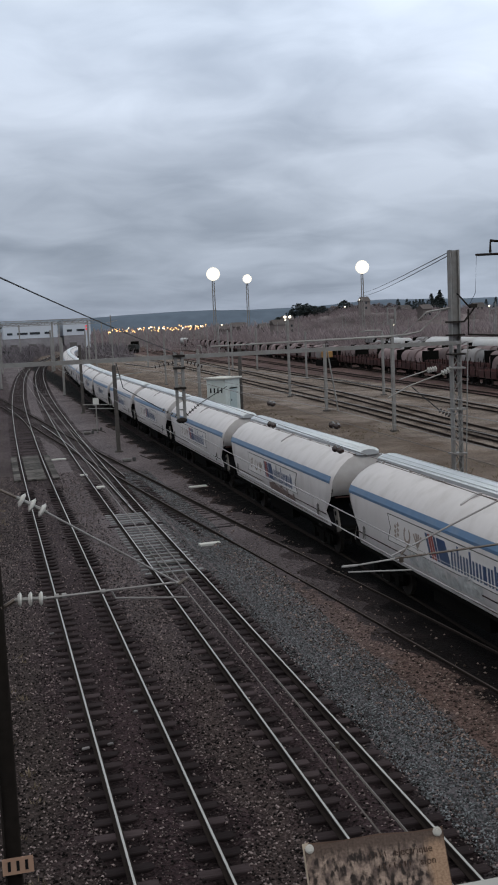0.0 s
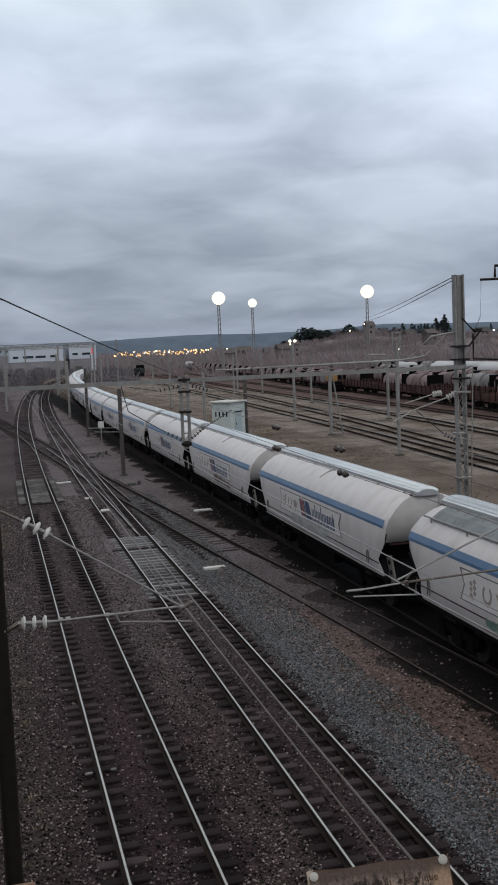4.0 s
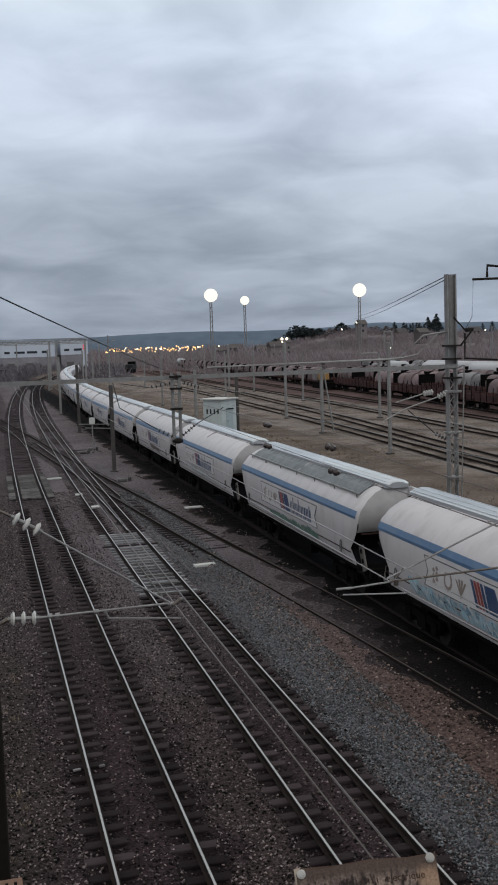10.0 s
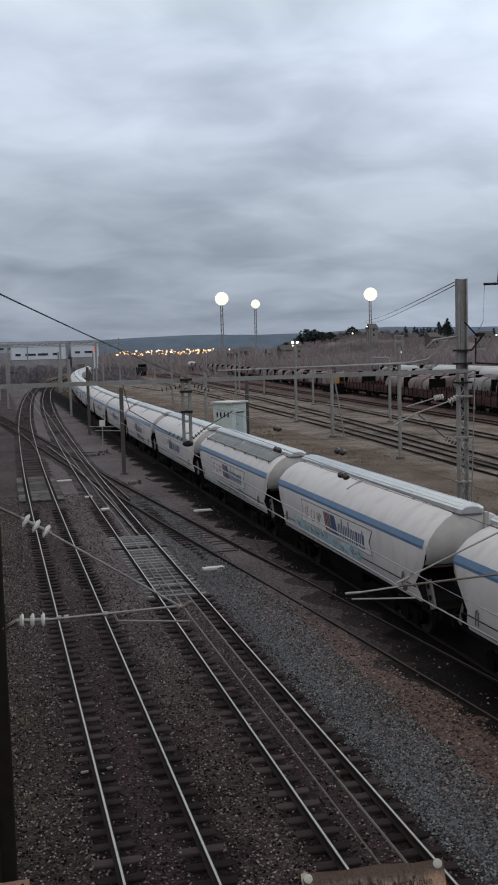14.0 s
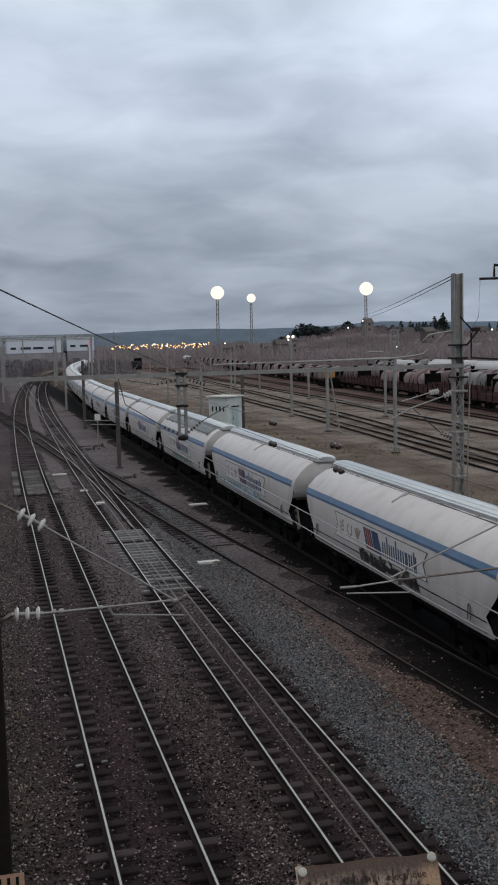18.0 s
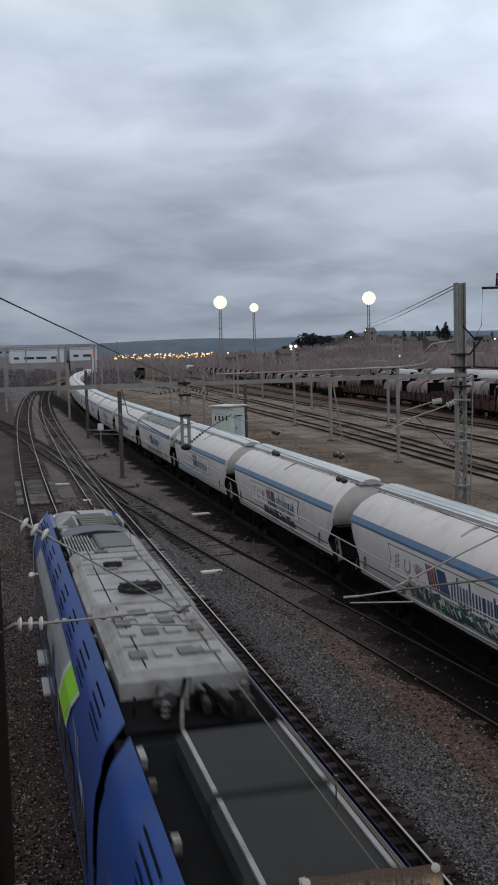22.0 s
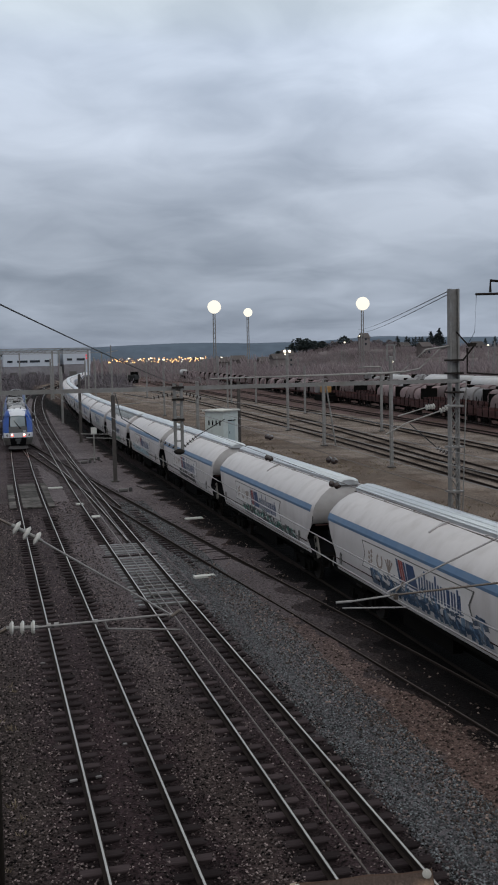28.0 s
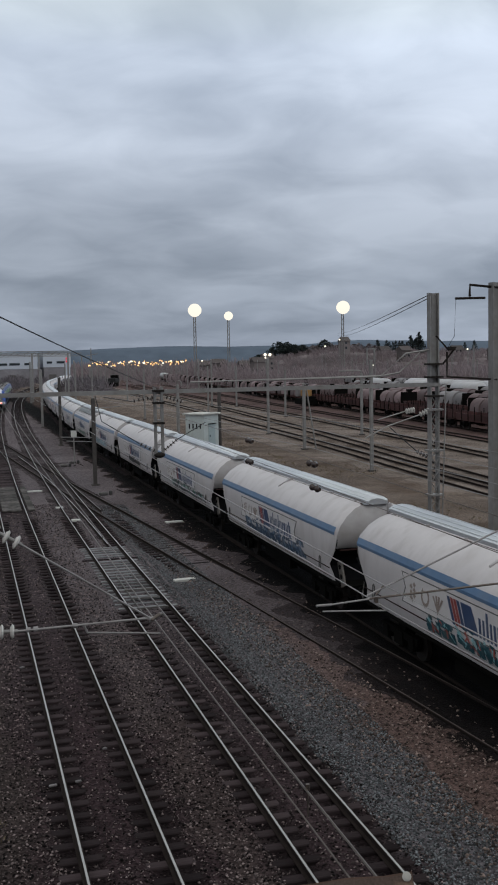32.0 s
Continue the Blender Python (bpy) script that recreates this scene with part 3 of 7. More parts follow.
def build_ground():
    xs = sorted({*np.linspace(-6, 0.6, 20).round(3), *np.linspace(0.6, 8.8, 76).round(3), *np.linspace(8.8, 18, 26).round(3), *np.linspace(18, 80, 40).round(3), -3500, -1500, -600, -250, -100, -50, -25, -14, -9, 110, 160, 300, 700, 1600, 3500})
    ys = sorted({*np.linspace(2, 60, 150).round(3), *np.linspace(60, 200, 60).round(3), -900, -400, -120, -40, -15, 260, 340, 450, 600, 900, 1500, 2500, 4200})
    co = np.array([(x, y, ballast_z(x, y) if -9 < x < 80 and 1 < y < 210 else GZ) for y in ys for x in xs])
    nx, ny = len(xs), len(ys)
    f = [(r * nx + c, r * nx + c + 1, (r + 1) * nx + c + 1, (r + 1) * nx + c) for r in range(ny - 1) for c in range(nx - 1)]
    me = bpy.data.meshes.new("ground")
    me.from_pydata(co.tolist(), [], f)
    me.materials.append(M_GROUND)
    me.shade_smooth()
    tagged(new("ground", me), "dark track ballast, brown dirt and yard soil", "ground", kind="structure")


build_ground()
RAIL_PROFILE = [(-0.07, -0.155), (0.07, -0.155), (0.07, -0.14), (0.012, -0.12), (0.012, -0.045), (0.036, -0.035), (0.036, -0.003), (-0.036, -0.003), (-0.036, -0.035), (-0.012, -0.045), (-0.012, -0.12), (-0.07, -0.14)]


def sweep(bm, path, prof, off, y0, y1, step):
    rings, y = [], y0
    while y <= y1 + 1e-6:
        d = (path(y + 0.5) - path(y - 0.5))
        s = math.hypot(1, d)
        nx, ny = 1 / s, -d / s
        rings.append([(path(y) + nx * (off + px), y + ny * (off + px), pz) for px, pz in prof])
        y += step
    loft(bm, rings)


def sleeper_mesh(name, w, material, h=0.16, b=0.24):
    bm = bm_new()
    box(bm, (0, 0, -0.155 - h / 2), (w, b, h))
    bevel(bm, 0.018)
    return to_mesh(name, bm, material)


ME_SLEEPER = sleeper_mesh("sleeper", 2.55, M_SLEEPER)
ME_SHADED = sleeper_mesh("sleeper", 2.55, M_SLEEPER_SHADED)
ME_PALE = sleeper_mesh("sleeper", 2.15, M_SLEEPER_PALE, 0.16, 0.20)


def build_track(label, path, y0, y1, n_single, top=M_RAILTOP, pale=None, step=4.0, y_single=9.0, sleepers=True, oily=0.0):
    tr = thing("rail_track", label=label, category="railway track", kind="structure")
    for off in (-0.7525, 0.7525):
        bm = bm_new()
        sweep(bm, path, RAIL_PROFILE, off, y0, y1, step)
        rail = part("rail", bm, M_RAIL, tr)
        bm = bm_new()
        sweep(bm, path, [(-0.022, -0.004), (0.022, -0.004), (0.018, 0.0), (-0.018, 0.0)], off, y0, y1, step)
        part("running_surface", bm, top, rail, "polished rail head")
    y, k, rest = y_single, 0, bm_new()
    rng = random.Random(int(y1 * 7 + path(20) * 100))
    ys = [] if not sleepers else list(np.arange(y_single, y1, 0.6)) + list(np.arange(y_single - 0.6, y0, -0.6))
    for y in ys:
        d = path(y + 0.5) - path(y - 0.5)
        m = Matrix.Translation((path(y) + rng.uniform(-0.04, 0.04), y + rng.uniform(-0.03, 0.03), rng.uniform(-0.012, 0.006))) @ Matrix.Rotation(-math.atan(d) + rng.uniform(-0.012, 0.012), 4, "Z")
        if k < n_single:
            use = ME_PALE if pale and pale[0] < y < pale[1] and rng.random() < 0.92 else ME_SHADED if y < oily else ME_SLEEPER
            share("sleeper", use, tr, m)
            k += 1
        else:
            box(rest, m @ Vector((0, 0, -0.235)), (2.55, 0.24, 0.16))
    if rest.verts:
        tagged(part("far_sleepers", rest, M_SLEEPER, tr), kind="stuff")
    else:
        rest.free()
    return tr


build_track("polished main line track on dark wooden sleepers", LINE_A, -30, 420, 250)
build_track("polished main line track with pale switch timbers", LINE_B, -30, 420, 250, pale=(36.0, 49.2))
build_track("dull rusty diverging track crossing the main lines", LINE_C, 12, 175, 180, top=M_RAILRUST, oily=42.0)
# rail heads and sleepers coloured dark for the shade under the wagons
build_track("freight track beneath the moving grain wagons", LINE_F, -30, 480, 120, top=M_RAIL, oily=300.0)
for siding in (YARD_1, YARD_2, YARD_3, YARD_4):
    build_track("rusty yard siding in brown gravel", siding, 20, 416, 0, top=M_RAIL, step=12.0, sleepers=False)


def slip_rails():
    """Curved rails of the slip between the second track and the diverging one."""
    t = thing("slip_rails", label="worn slip rails inside the track crossing", category="railway track", kind="structure")
    for path, y0, y1 in ((line([(-760, 6.35), (56.3, 6.36), (66, 6.27), (78.8, 5.92), (89.5, 5.36), (100.5, 4.72), (420, -20)]), 49.2, 101),
                         (line([(-760, 7.7), (52, 7.72), (63.5, 7.59), (76, 7.03), (89.3, 6.60), (97.5, 6.98), (420, 7)]), 61, 95),
                         (line([(-760, 3.2), (80, 3.4), (95, 3.70), (109, 3.36), (127, 2.08), (420, -20)]), 88, 127)):
        bm = bm_new()
        sweep(bm, path, RAIL_PROFILE, 0, y0, y1, 3.0)
        rail = part("rail", bm, M_RAIL, t)
        bm = bm_new()
        sweep(bm, path, [(-0.022, -0.004), (0.022, -0.004), (0.018, 0.0), (-0.018, 0.0)], 0, y0, y1, 3.0)
        part("running_surface", bm, M_RAILDULL if y0 > 50 else M_RAILTOP, rail)


slip_rails()



# ---------- grain hopper wagons ----------
WAGON_L = 17.45
FREIGHT_V, FREIGHT_Y0 = 3.18, 42.56
# half section of the body: x outwards, z up
BODY = [(1.34, 1.20), (1.41, 1.40), (1.495, 1.75), (1.495, 2.35), (1.495, 2.92), (1.40, 3.16), (1.12, 3.48), (0.78, 3.72), (0.42, 3.85)]


def half_x(z):
    return float(np.interp(z, [p[1] for p in BODY], [p[0] for p in BODY]))


def end_y(z):
    """How far the body reaches along the wagon at height z: sloped lower ends."""
    return float(np.interp(z, [1.36, 1.75, 2.05, 2.5, 3.1, 3.6, 3.85], [6.46, 6.26, 6.40, 6.95, 6.99, 6.90, 6.76]))


def skin(bm, z0, z1, side, y0, y1, proud, n=3):
    """A patch that follows the body's side between two heights."""
    rows = []
    for i in range(n + 1):
        z = z0 + (z1 - z0) * i / n
        x = side * (half_x(z) + proud)
        rows.append([(x, y0, z), (x, y1, z)])
    vs = [[bm.verts.new(p) for p in r] for r in rows]
    for a, b in zip(vs, vs[1:]):
        bm.faces.new((a[0], a[1], b[1], b[0]))


def side_shape(bm, pts, side, proud, thick=0.004):
    """A thin painted shape on the body's side; pts are (y along, z)."""
    vs = [bm.verts.new((side * (half_x(z) + proud), y, z)) for y, z in pts]
    bm.faces.new(vs)


def build_wagon():
    w = thing("hopper_wagon", label="white grain hopper wagon with a blue stripe", category="freight wagon", group="grain train wagons")
    # body shell as lofted sections, ends drawn in
    bm = bm_new()
    prof = [(x, z) for x, z in BODY] + [(-x, z) for x, z in reversed(BODY)]
    rings = []
    for f in (-1.0, -0.985, -0.93, 0.93, 0.985, 1.0):
        pinch = 0.955 if abs(f) == 1.0 else (0.99 if abs(f) == 0.985 else 1.0)
        rings.append([(x * pinch, f * end_y(z), 1.36 + (z - 1.36) * (0.985 if abs(f) == 1 else 1)) for x, z in prof])
    loft(bm, rings, cap=False)
    body = part("hopper_body", bm, M_WHITE, w, smooth=28)
    for side in (-1, 1):
        bm = bm_new()
        skin(bm, 2.84, 3.10, side, -6.86, 6.86, 0.005)
        part("blue_stripe", bm, M_STRIPE, w, "blue painted stripe")
        for ya, yb in ((-6.4, -1.4), (1.6, 6.4)):
            bm = bm_new()
            skin(bm, 1.62, 1.665, side, ya, yb, 0.012, 1)
            part("side_slot", bm, M_SEAM, w, "dark brown lower seam")
        bm = bm_new()
        skin(bm, 1.30, 1.33, side, -6.3, 6.3, 0.010, 1)
        part("rust_seam", bm, M_SIGNRUST, w, "rusty seam above the sill")
        # bottom sill
        bm = bm_new()
        box(bm, (side * 1.30, 0, 1.13), (0.10, 13.6, 0.13))
        bevel(bm, 0.02)
        part("side_sill", bm, M_UNDER, w, "black bottom sill")
        # logo board with a notched end: s is the reading direction on this side
        s = side
        y0, y1 = -3.8 * s, 3.3 * s
        bm = bm_new()
        side_shape(bm, [(y0, 1.86), (y1, 1.86), (y1 - 0.25 * s, 2.30), (y1, 2.72), (y0, 2.72), (y0 + 0.2 * s, 2.30)], side, 0.008)
        board = part("logo_board", bm, M_OUTLINE, w, "white logo board with a notched end")
        bm = bm_new()
        side_shape(bm, [(y0 + 0.08 * s, 1.89), (y1 - 0.08 * s, 1.89), (y1 - 0.32 * s, 2.30), (y1 - 0.08 * s, 2.69), (y0 + 0.08 * s, 2.69), (y0 + 0.27 * s, 2.30)], side, 0.013)
        part("board_face", bm, M_PANEL, board)
        # ear, ring and leaf emblems, then a red, white and blue block and a row of bold bars
        for i, c in enumerate((-3.12, -2.42, -1.74)):
            bm = bm_new()
            if i == 0:
                for k in range(6):
                    u, v = 0.09 * (k % 2 * 2 - 1), 2.10 + 0.075 * k
                    side_shape(bm, [((c + u - 0.09) * s, v), ((c + u) * s, v - 0.07), ((c + u + 0.09) * s, v), ((c + u) * s, v + 0.09)], side, 0.018)
            elif i == 1:
                for k in range(9):
                    a, b = radians(125 + 32 * k), radians(125 + 32 * (k + 1))
                    side_shape(bm, [((c + r * math.cos(q)) * s, 2.29 + r * 1.15 * math.sin(q)) for r, q in ((0.15, a), (0.235, a), (0.235, b), (0.15, b))], side, 0.018)
            else:
                for k, lean in enumerate((-0.24, -0.08, 0.08, 0.24)):
                    side_shape(bm, [((c - 0.03) * s, 2.05), ((c + 0.03) * s, 2.05), ((c + lean + 0.05) * s, 2.50 - abs(lean) * 0.3), ((c + lean - 0.05) * s, 2.50 - abs(lean) * 0.3)], side, 0.018 + 0.001 * k)
            side_shape(bm, [((c - 0.015) * s, 1.98), ((c + 0.015) * s, 1.98), ((c + 0.015) * s, 2.10), ((c - 0.015) * s, 2.10)], side, 0.023)
            part("grey_emblem", bm, M_EMBLEM, board, "small brown plant emblem")
        for k, m_ in enumerate((M_LOGOBLUE, M_LOGORED, M_LOGORED, M_LOGOBLUE)):
            a = -1.28 + k * 0.155
            bm = bm_new()
            side_shape(bm, [((a + 0.30) * s, 1.97), ((a + 0.43) * s, 1.97), ((a + 0.13) * s, 2.62), (a * s, 2.62)], side, 0.018)
            part("slanted_stripe", bm, m_, board, "slanted painted stripe")
        bm = bm_new()
        side_shape(bm, [(-0.36 * s, 1.97), (0.22 * s, 1.97), (0.16 * s, 2.14), (-0.12 * s, 2.62), (-0.62 * s, 2.62)], side, 0.017)
        part("blue_block", bm, M_LOGOBLUE, board, "dark blue slanted block")
        x = 0.27
        for hgt, wd in ((0.46, 0.26), (0.66, 0.25), (0.46, 0.25), (0.66, 0.25), (0.46, 0.26), (0.46, 0.18), (0.46, 0.24), (0.58, 0.20)):
            bm = bm_new()
            q = lambda u, v: ((x + u - 0.06 * v / 0.46) * s, 1.97 + v)
            side_shape(bm, [q(0, 0), q(0.10, 0), q(0.10, hgt), q(0, hgt)], side, 0.018)
            side_shape(bm, [q(wd - 0.09, 0), q(wd, 0), q(wd, 0.46), q(wd - 0.09, 0.46)], side, 0.018)
            part("blue_bar", bm, M_LOGOBLUE, board, "bold dark blue bars")
            x += wd + 0.07
        # lifting hook and placards
        for y in (-5.6, 5.6):
            bm = bm_new()
            x = side * (half_x(1.7) + 0.04)
            pipe(bm, [(x, y - 0.07, 1.50), (x, y - 0.06, 1.86), (x, y, 1.92), (x, y + 0.06, 1.86), (x, y + 0.07, 1.50)], 0.018, 5)
            part("lever_handle", bm, M_OUTLINE, w, "dark bent lever handle")
        # end steps with round holes
        for e in (-1, 1):
            bm = bm_new()
            box(bm, (side * 1.22, e * 6.80, 1.50), (0.06, 0.32, 0.85), Matrix.Rotation(e * 0.40, 4, "X"))
            st = part("end_gusset", bm, M_GUSSET, w, "grey end bracket with round holes")
            for z in (1.72, 1.42):
                bm = bm_new()
                tube(bm, (side * 1.18, e * 6.80 + e * (1.50 - z) * 0.42, z), (side * 1.265, e * 6.80 + e * (1.50 - z) * 0.42, z), 0.085, 12)
                part("round_hole", bm, M_DARKGAP, st)
    for e in (-1, 1):
        # grey end wall, black sheet for the shade in the recess, platform and buffers
        bm = bm_new()
        rows = []
        for z in (2.38, 2.6, 2.92, 3.16, 3.48, 3.72, 3.85):
            x = half_x(z) * 0.956
            rows.append([bm.verts.new((x * u, e * (end_y(z) + 0.004 + 0.05 * (1 - u * u)), 1.36 + (z - 1.36) * 0.985)) for u in (-1, -0.5, 0, 0.5, 1)])
        for a, b in zip(rows, rows[1:]):
            for i in range(4):
                bm.faces.new((a[i], a[i + 1], b[i + 1], b[i]))
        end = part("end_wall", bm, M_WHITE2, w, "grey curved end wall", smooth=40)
        bm = bm_new()
        tube(bm, (0.45, e * 6.98, 3.02), (0.45, e * 7.10, 3.02), 0.06, 10)
        tube(bm, (0.45, e * 7.08, 3.02), (0.62, e * 7.10, 2.90), 0.018, 5)
        part("end_valve", bm, M_GUSSET, end, "small round valve")
        # lip coloured dark so no lit edge shows above the shaded hollow
        bm = bm_new()
        box(bm, (0, e * 7.0, 2.36), (2.72, 0.09, 0.05))
        part("end_lip", bm, M_SEAM, end, "dark lower lip of the end wall")
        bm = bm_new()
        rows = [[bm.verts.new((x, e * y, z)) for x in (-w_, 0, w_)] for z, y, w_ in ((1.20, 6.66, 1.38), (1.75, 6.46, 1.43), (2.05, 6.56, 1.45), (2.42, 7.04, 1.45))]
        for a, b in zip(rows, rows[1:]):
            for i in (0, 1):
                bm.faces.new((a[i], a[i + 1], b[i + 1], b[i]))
        part("recess_shade", bm, M_DARKGAP, w, "black sheet painting the shade under the hopper end")
        bm = bm_new()
        box(bm, (0, e * 7.75, 1.10), (2.5, 0.18, 0.32))
        part("headstock", bm, M_UNDER, w)
        for x in (-0.875, 0.875):
            bm = bm_new()
            tube(bm, (x, e * 7.82, 1.06), (x, e * 8.06, 1.06), 0.10, 10)
            tube(bm, (x, e * 8.06, 1.06), (x, e * 8.11, 1.06), 0.23, 14)
            part("buffer", bm, M_UNDER, w, "black buffer")
        bm = bm_new()
        box(bm, (0, e * 7.35, 1.20), (2.4, 0.9, 0.05))
        part("end_platform", bm, M_UNDER, w)
        bm = bm_new()
        box(bm, (0.35, e * 7.1, 3.3), (0.12, 0.12, 1.1))
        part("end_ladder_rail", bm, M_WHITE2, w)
        # bogie
        bo = part("bogie", _bogie_frame(e * 5.4), M_UNDER, w, "black two-axle bogie")
        for dy in (-0.9, 0.9):
            bm = bm_new()
            for x in (-0.75, 0.75):
                tube(bm, (x - 0.065, e * 5.4 + dy, 0.46), (x + 0.065, e * 5.4 + dy, 0.46), 0.46, 18)
            tube(bm, (-0.95, e * 5.4 + dy, 0.46), (0.95, e * 5.4 + dy, 0.46), 0.08, 8)
            part("wheelset", bm, M_WHEEL, bo)
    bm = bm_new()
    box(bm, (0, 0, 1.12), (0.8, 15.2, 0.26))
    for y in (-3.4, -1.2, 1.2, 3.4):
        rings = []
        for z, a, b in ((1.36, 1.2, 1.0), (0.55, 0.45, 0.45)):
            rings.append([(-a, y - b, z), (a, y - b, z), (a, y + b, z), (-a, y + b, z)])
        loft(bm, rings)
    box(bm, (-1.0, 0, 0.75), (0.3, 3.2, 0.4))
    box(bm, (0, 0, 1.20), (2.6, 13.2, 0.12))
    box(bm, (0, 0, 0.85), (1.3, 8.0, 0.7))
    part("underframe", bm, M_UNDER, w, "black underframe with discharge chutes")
    # roof hatch: long rounded cover, with hinges and clips
    bm = bm_new()
    rings = []
    for y, k in ((-6.95, 0.75), (-6.85, 1.0), (6.85, 1.0), (6.95, 0.75)):
        rings.append([(x * k, y, 3.80 + (z - 3.80) * k) for x, z in ((-0.44, 3.80), (-0.42, 3.95), (-0.27, 4.04), (0, 4.075), (0.27, 4.04), (0.42, 3.95), (0.44, 3.80))])
    loft(bm, rings)
    hatch = part("roof_hatch", bm, M_ROOFHATCH, w, "long shiny roof hatch cover", smooth=35)
    for y in np.arange(-6.3, 6.4, 2.1):
        for x in (-0.48, 0.48):
            bm = bm_new()
            box(bm, (x, y, 3.85), (0.08, 0.05, 0.06))
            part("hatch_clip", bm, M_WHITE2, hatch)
    for x in (-0.475, 0.475):
        bm = bm_new()
        box(bm, (x, 0, 3.815), (0.05, 13.6, 0.03))
        part("hatch_gap", bm, M_SEAM, hatch, "dark line under the hatch edge")
    for x in (-0.33, -0.16, 0.16, 0.33):
        bm = bm_new()
        z = float(np.interp(abs(x), [0, 0.27, 0.42], [4.075, 4.04, 3.95]))
        box(bm, (x, 0, z), (0.035, 13.6, 0.022), Matrix.Rotation(x * 1.2, 4, "Y"))
        part("hatch_rib", bm, M_ROOFHATCH, hatch, "long pressed rib")
    for x in (-0.72, 0.72):
        bm = bm_new()
        sg = 1 if x > 0 else -1
        vs = [(x - sg * 0.18, y, z) for y, z in ((-0.06, 3.78), (0.06, 3.78), (0.06, 3.90), (-0.06, 3.90))], [(x + sg * 0.30, y + 0.1, z) for y, z in ((-0.03, 3.52), (0.03, 3.52), (0.03, 3.60), (-0.03, 3.60))]
        loft(bm, vs)
        part("hatch_bracket", bm, M_WHITE2, w, "tapered roof bracket")
    return w


def _bogie_frame(y):
    bm = bm_new()
    for x in (-1.02, 1.02):
        box(bm, (x, y, 0.62), (0.14, 2.5, 0.22))
        for dy in (-0.9, 0.9):
            box(bm, (x, y + dy, 0.50), (0.26, 0.34, 0.36))
        box(bm, (x, y, 0.50), (0.22, 0.6, 0.42))
    box(bm, (0, y, 0.72), (2.0, 0.5, 0.3))
    return bm


SPRAYS = {}


def graffiti(w, seed, cols, y0, y1, z0=1.42, z1=2.15):
    """Sprayed blocks and strokes low on the left side of a wagon."""
    rng = random.Random(seed)
    for nm, c in cols:
        if nm not in SPRAYS:
            SPRAYS[nm] = mat("spray_" + nm, c, 0.5, var=0.5, scale=6, big=2.0, bump=0.02, dirt=(0.45, 0.42, 0.39), dirt_amt=0.35)
    zc = lambda z: max(1.385, min(2.8, z))
    y, n = y0, 0
    while y < y1:
        ww, h = rng.uniform(0.5, 0.95), (z1 - z0) * rng.uniform(0.8, 1.1)
        lean, zb = rng.uniform(-0.12, 0.22), z0 + rng.uniform(-0.04, 0.05)
        for ci, (nm, c) in enumerate(cols):
            bm, k = bm_new(), 0
            def quad(u0, v0, u1, v1, half):
                """A fat stroke from one point of the block to another, flared at its end."""
                nonlocal k
                d = Vector((u1 - u0, v1 - v0)).normalized()
                ox, oz = -d.y * half, d.x * half
                pr = 0.020 + 0.004 * ci + 0.0005 * k + 0.00005 * (n % 7)
                side_shape(bm, [(y + lean * v / max(h, 0.1) + u, zc(zb + v)) for u, v in ((u0 - ox, v0 - oz), (u0 + ox, v0 + oz), (u1 + ox * 1.3, v1 + oz * 1.3), (u1 - ox * 1.3, v1 - oz * 1.3))], -1, pr)
                k += 1
            if ci == 0:
                for u in (0.12, 0.55) if rng.random() < 0.6 else (0.1, 0.45, 0.8):
                    quad(u * ww, 0.02, (u + rng.uniform(-0.1, 0.15)) * ww, h * rng.uniform(0.8, 1.05), 0.10 * rng.uniform(0.8, 1.3))
                quad(0.05 * ww, h * rng.uniform(0.1, 0.9), 0.95 * ww, h * rng.uniform(0.1, 0.9), 0.075)
                quad(0.1 * ww, h * 0.25, 0.9 * ww, h * rng.uniform(0.3, 0.7), 0.09)
            else:
                for _ in range(3 if ci == 1 else 2):
                    u, v = rng.uniform(0.0, 0.7) * ww, rng.uniform(0.05, 0.6) * h
                    quad(u, v, u + rng.uniform(-0.2, 0.5) * ww, v + rng.uniform(0.25, 0.6) * h, rng.uniform(0.02, 0.05))
            part("graffiti", bm, SPRAYS[nm], w, nm.replace("_", " ") + " sprayed graffiti")
        y += ww * rng.uniform(0.85, 1.1)
        n += 1


def walkway_roof(w):
    """Grated roof walkway with a handrail along the left shoulder."""
    bm = bm_new()
    vs = []
    for x, z in ((-0.50, 3.87), (-0.80, 3.75), (-1.10, 3.53)):
        vs.append([bm.verts.new((x, y, z)) for y in (-7.0, 7.0)])
    for a, b in zip(vs, vs[1:]):
        bm.faces.new((a[0], a[1], b[1], b[0]))
    for y in np.arange(-7.0, 7.05, 0.55):
        tube(bm, (-0.5, y, 3.89), (-1.1, y, 3.55), 0.012, 4)
    walkway = part("roof_walkway", bm, M_GRATE, w, "grey grated roof walkway")
    bm = bm_new()
    pipe(bm, [(-1.16, -7.3, 3.60), (-1.16, 7.3, 3.60)], 0.03)
    for y in np.arange(-7.0, 7.2, 2.3):
        tube(bm, (-1.16, y, 3.45), (-1.16, y, 3.60), 0.025, 5)
    part("walkway_rail", bm, M_GALV, walkway)
    bm = bm_new()
    tube(bm, (-1.1, -7.62, 2.60), (-0.1, -7.62, 2.72), 0.05, 8)
    box(bm, (-0.7, -7.62, 2.68), (0.14, 0.14, 0.14))
    part("end_tube", bm, M_WHITE, w, "pale tube on the end wall")


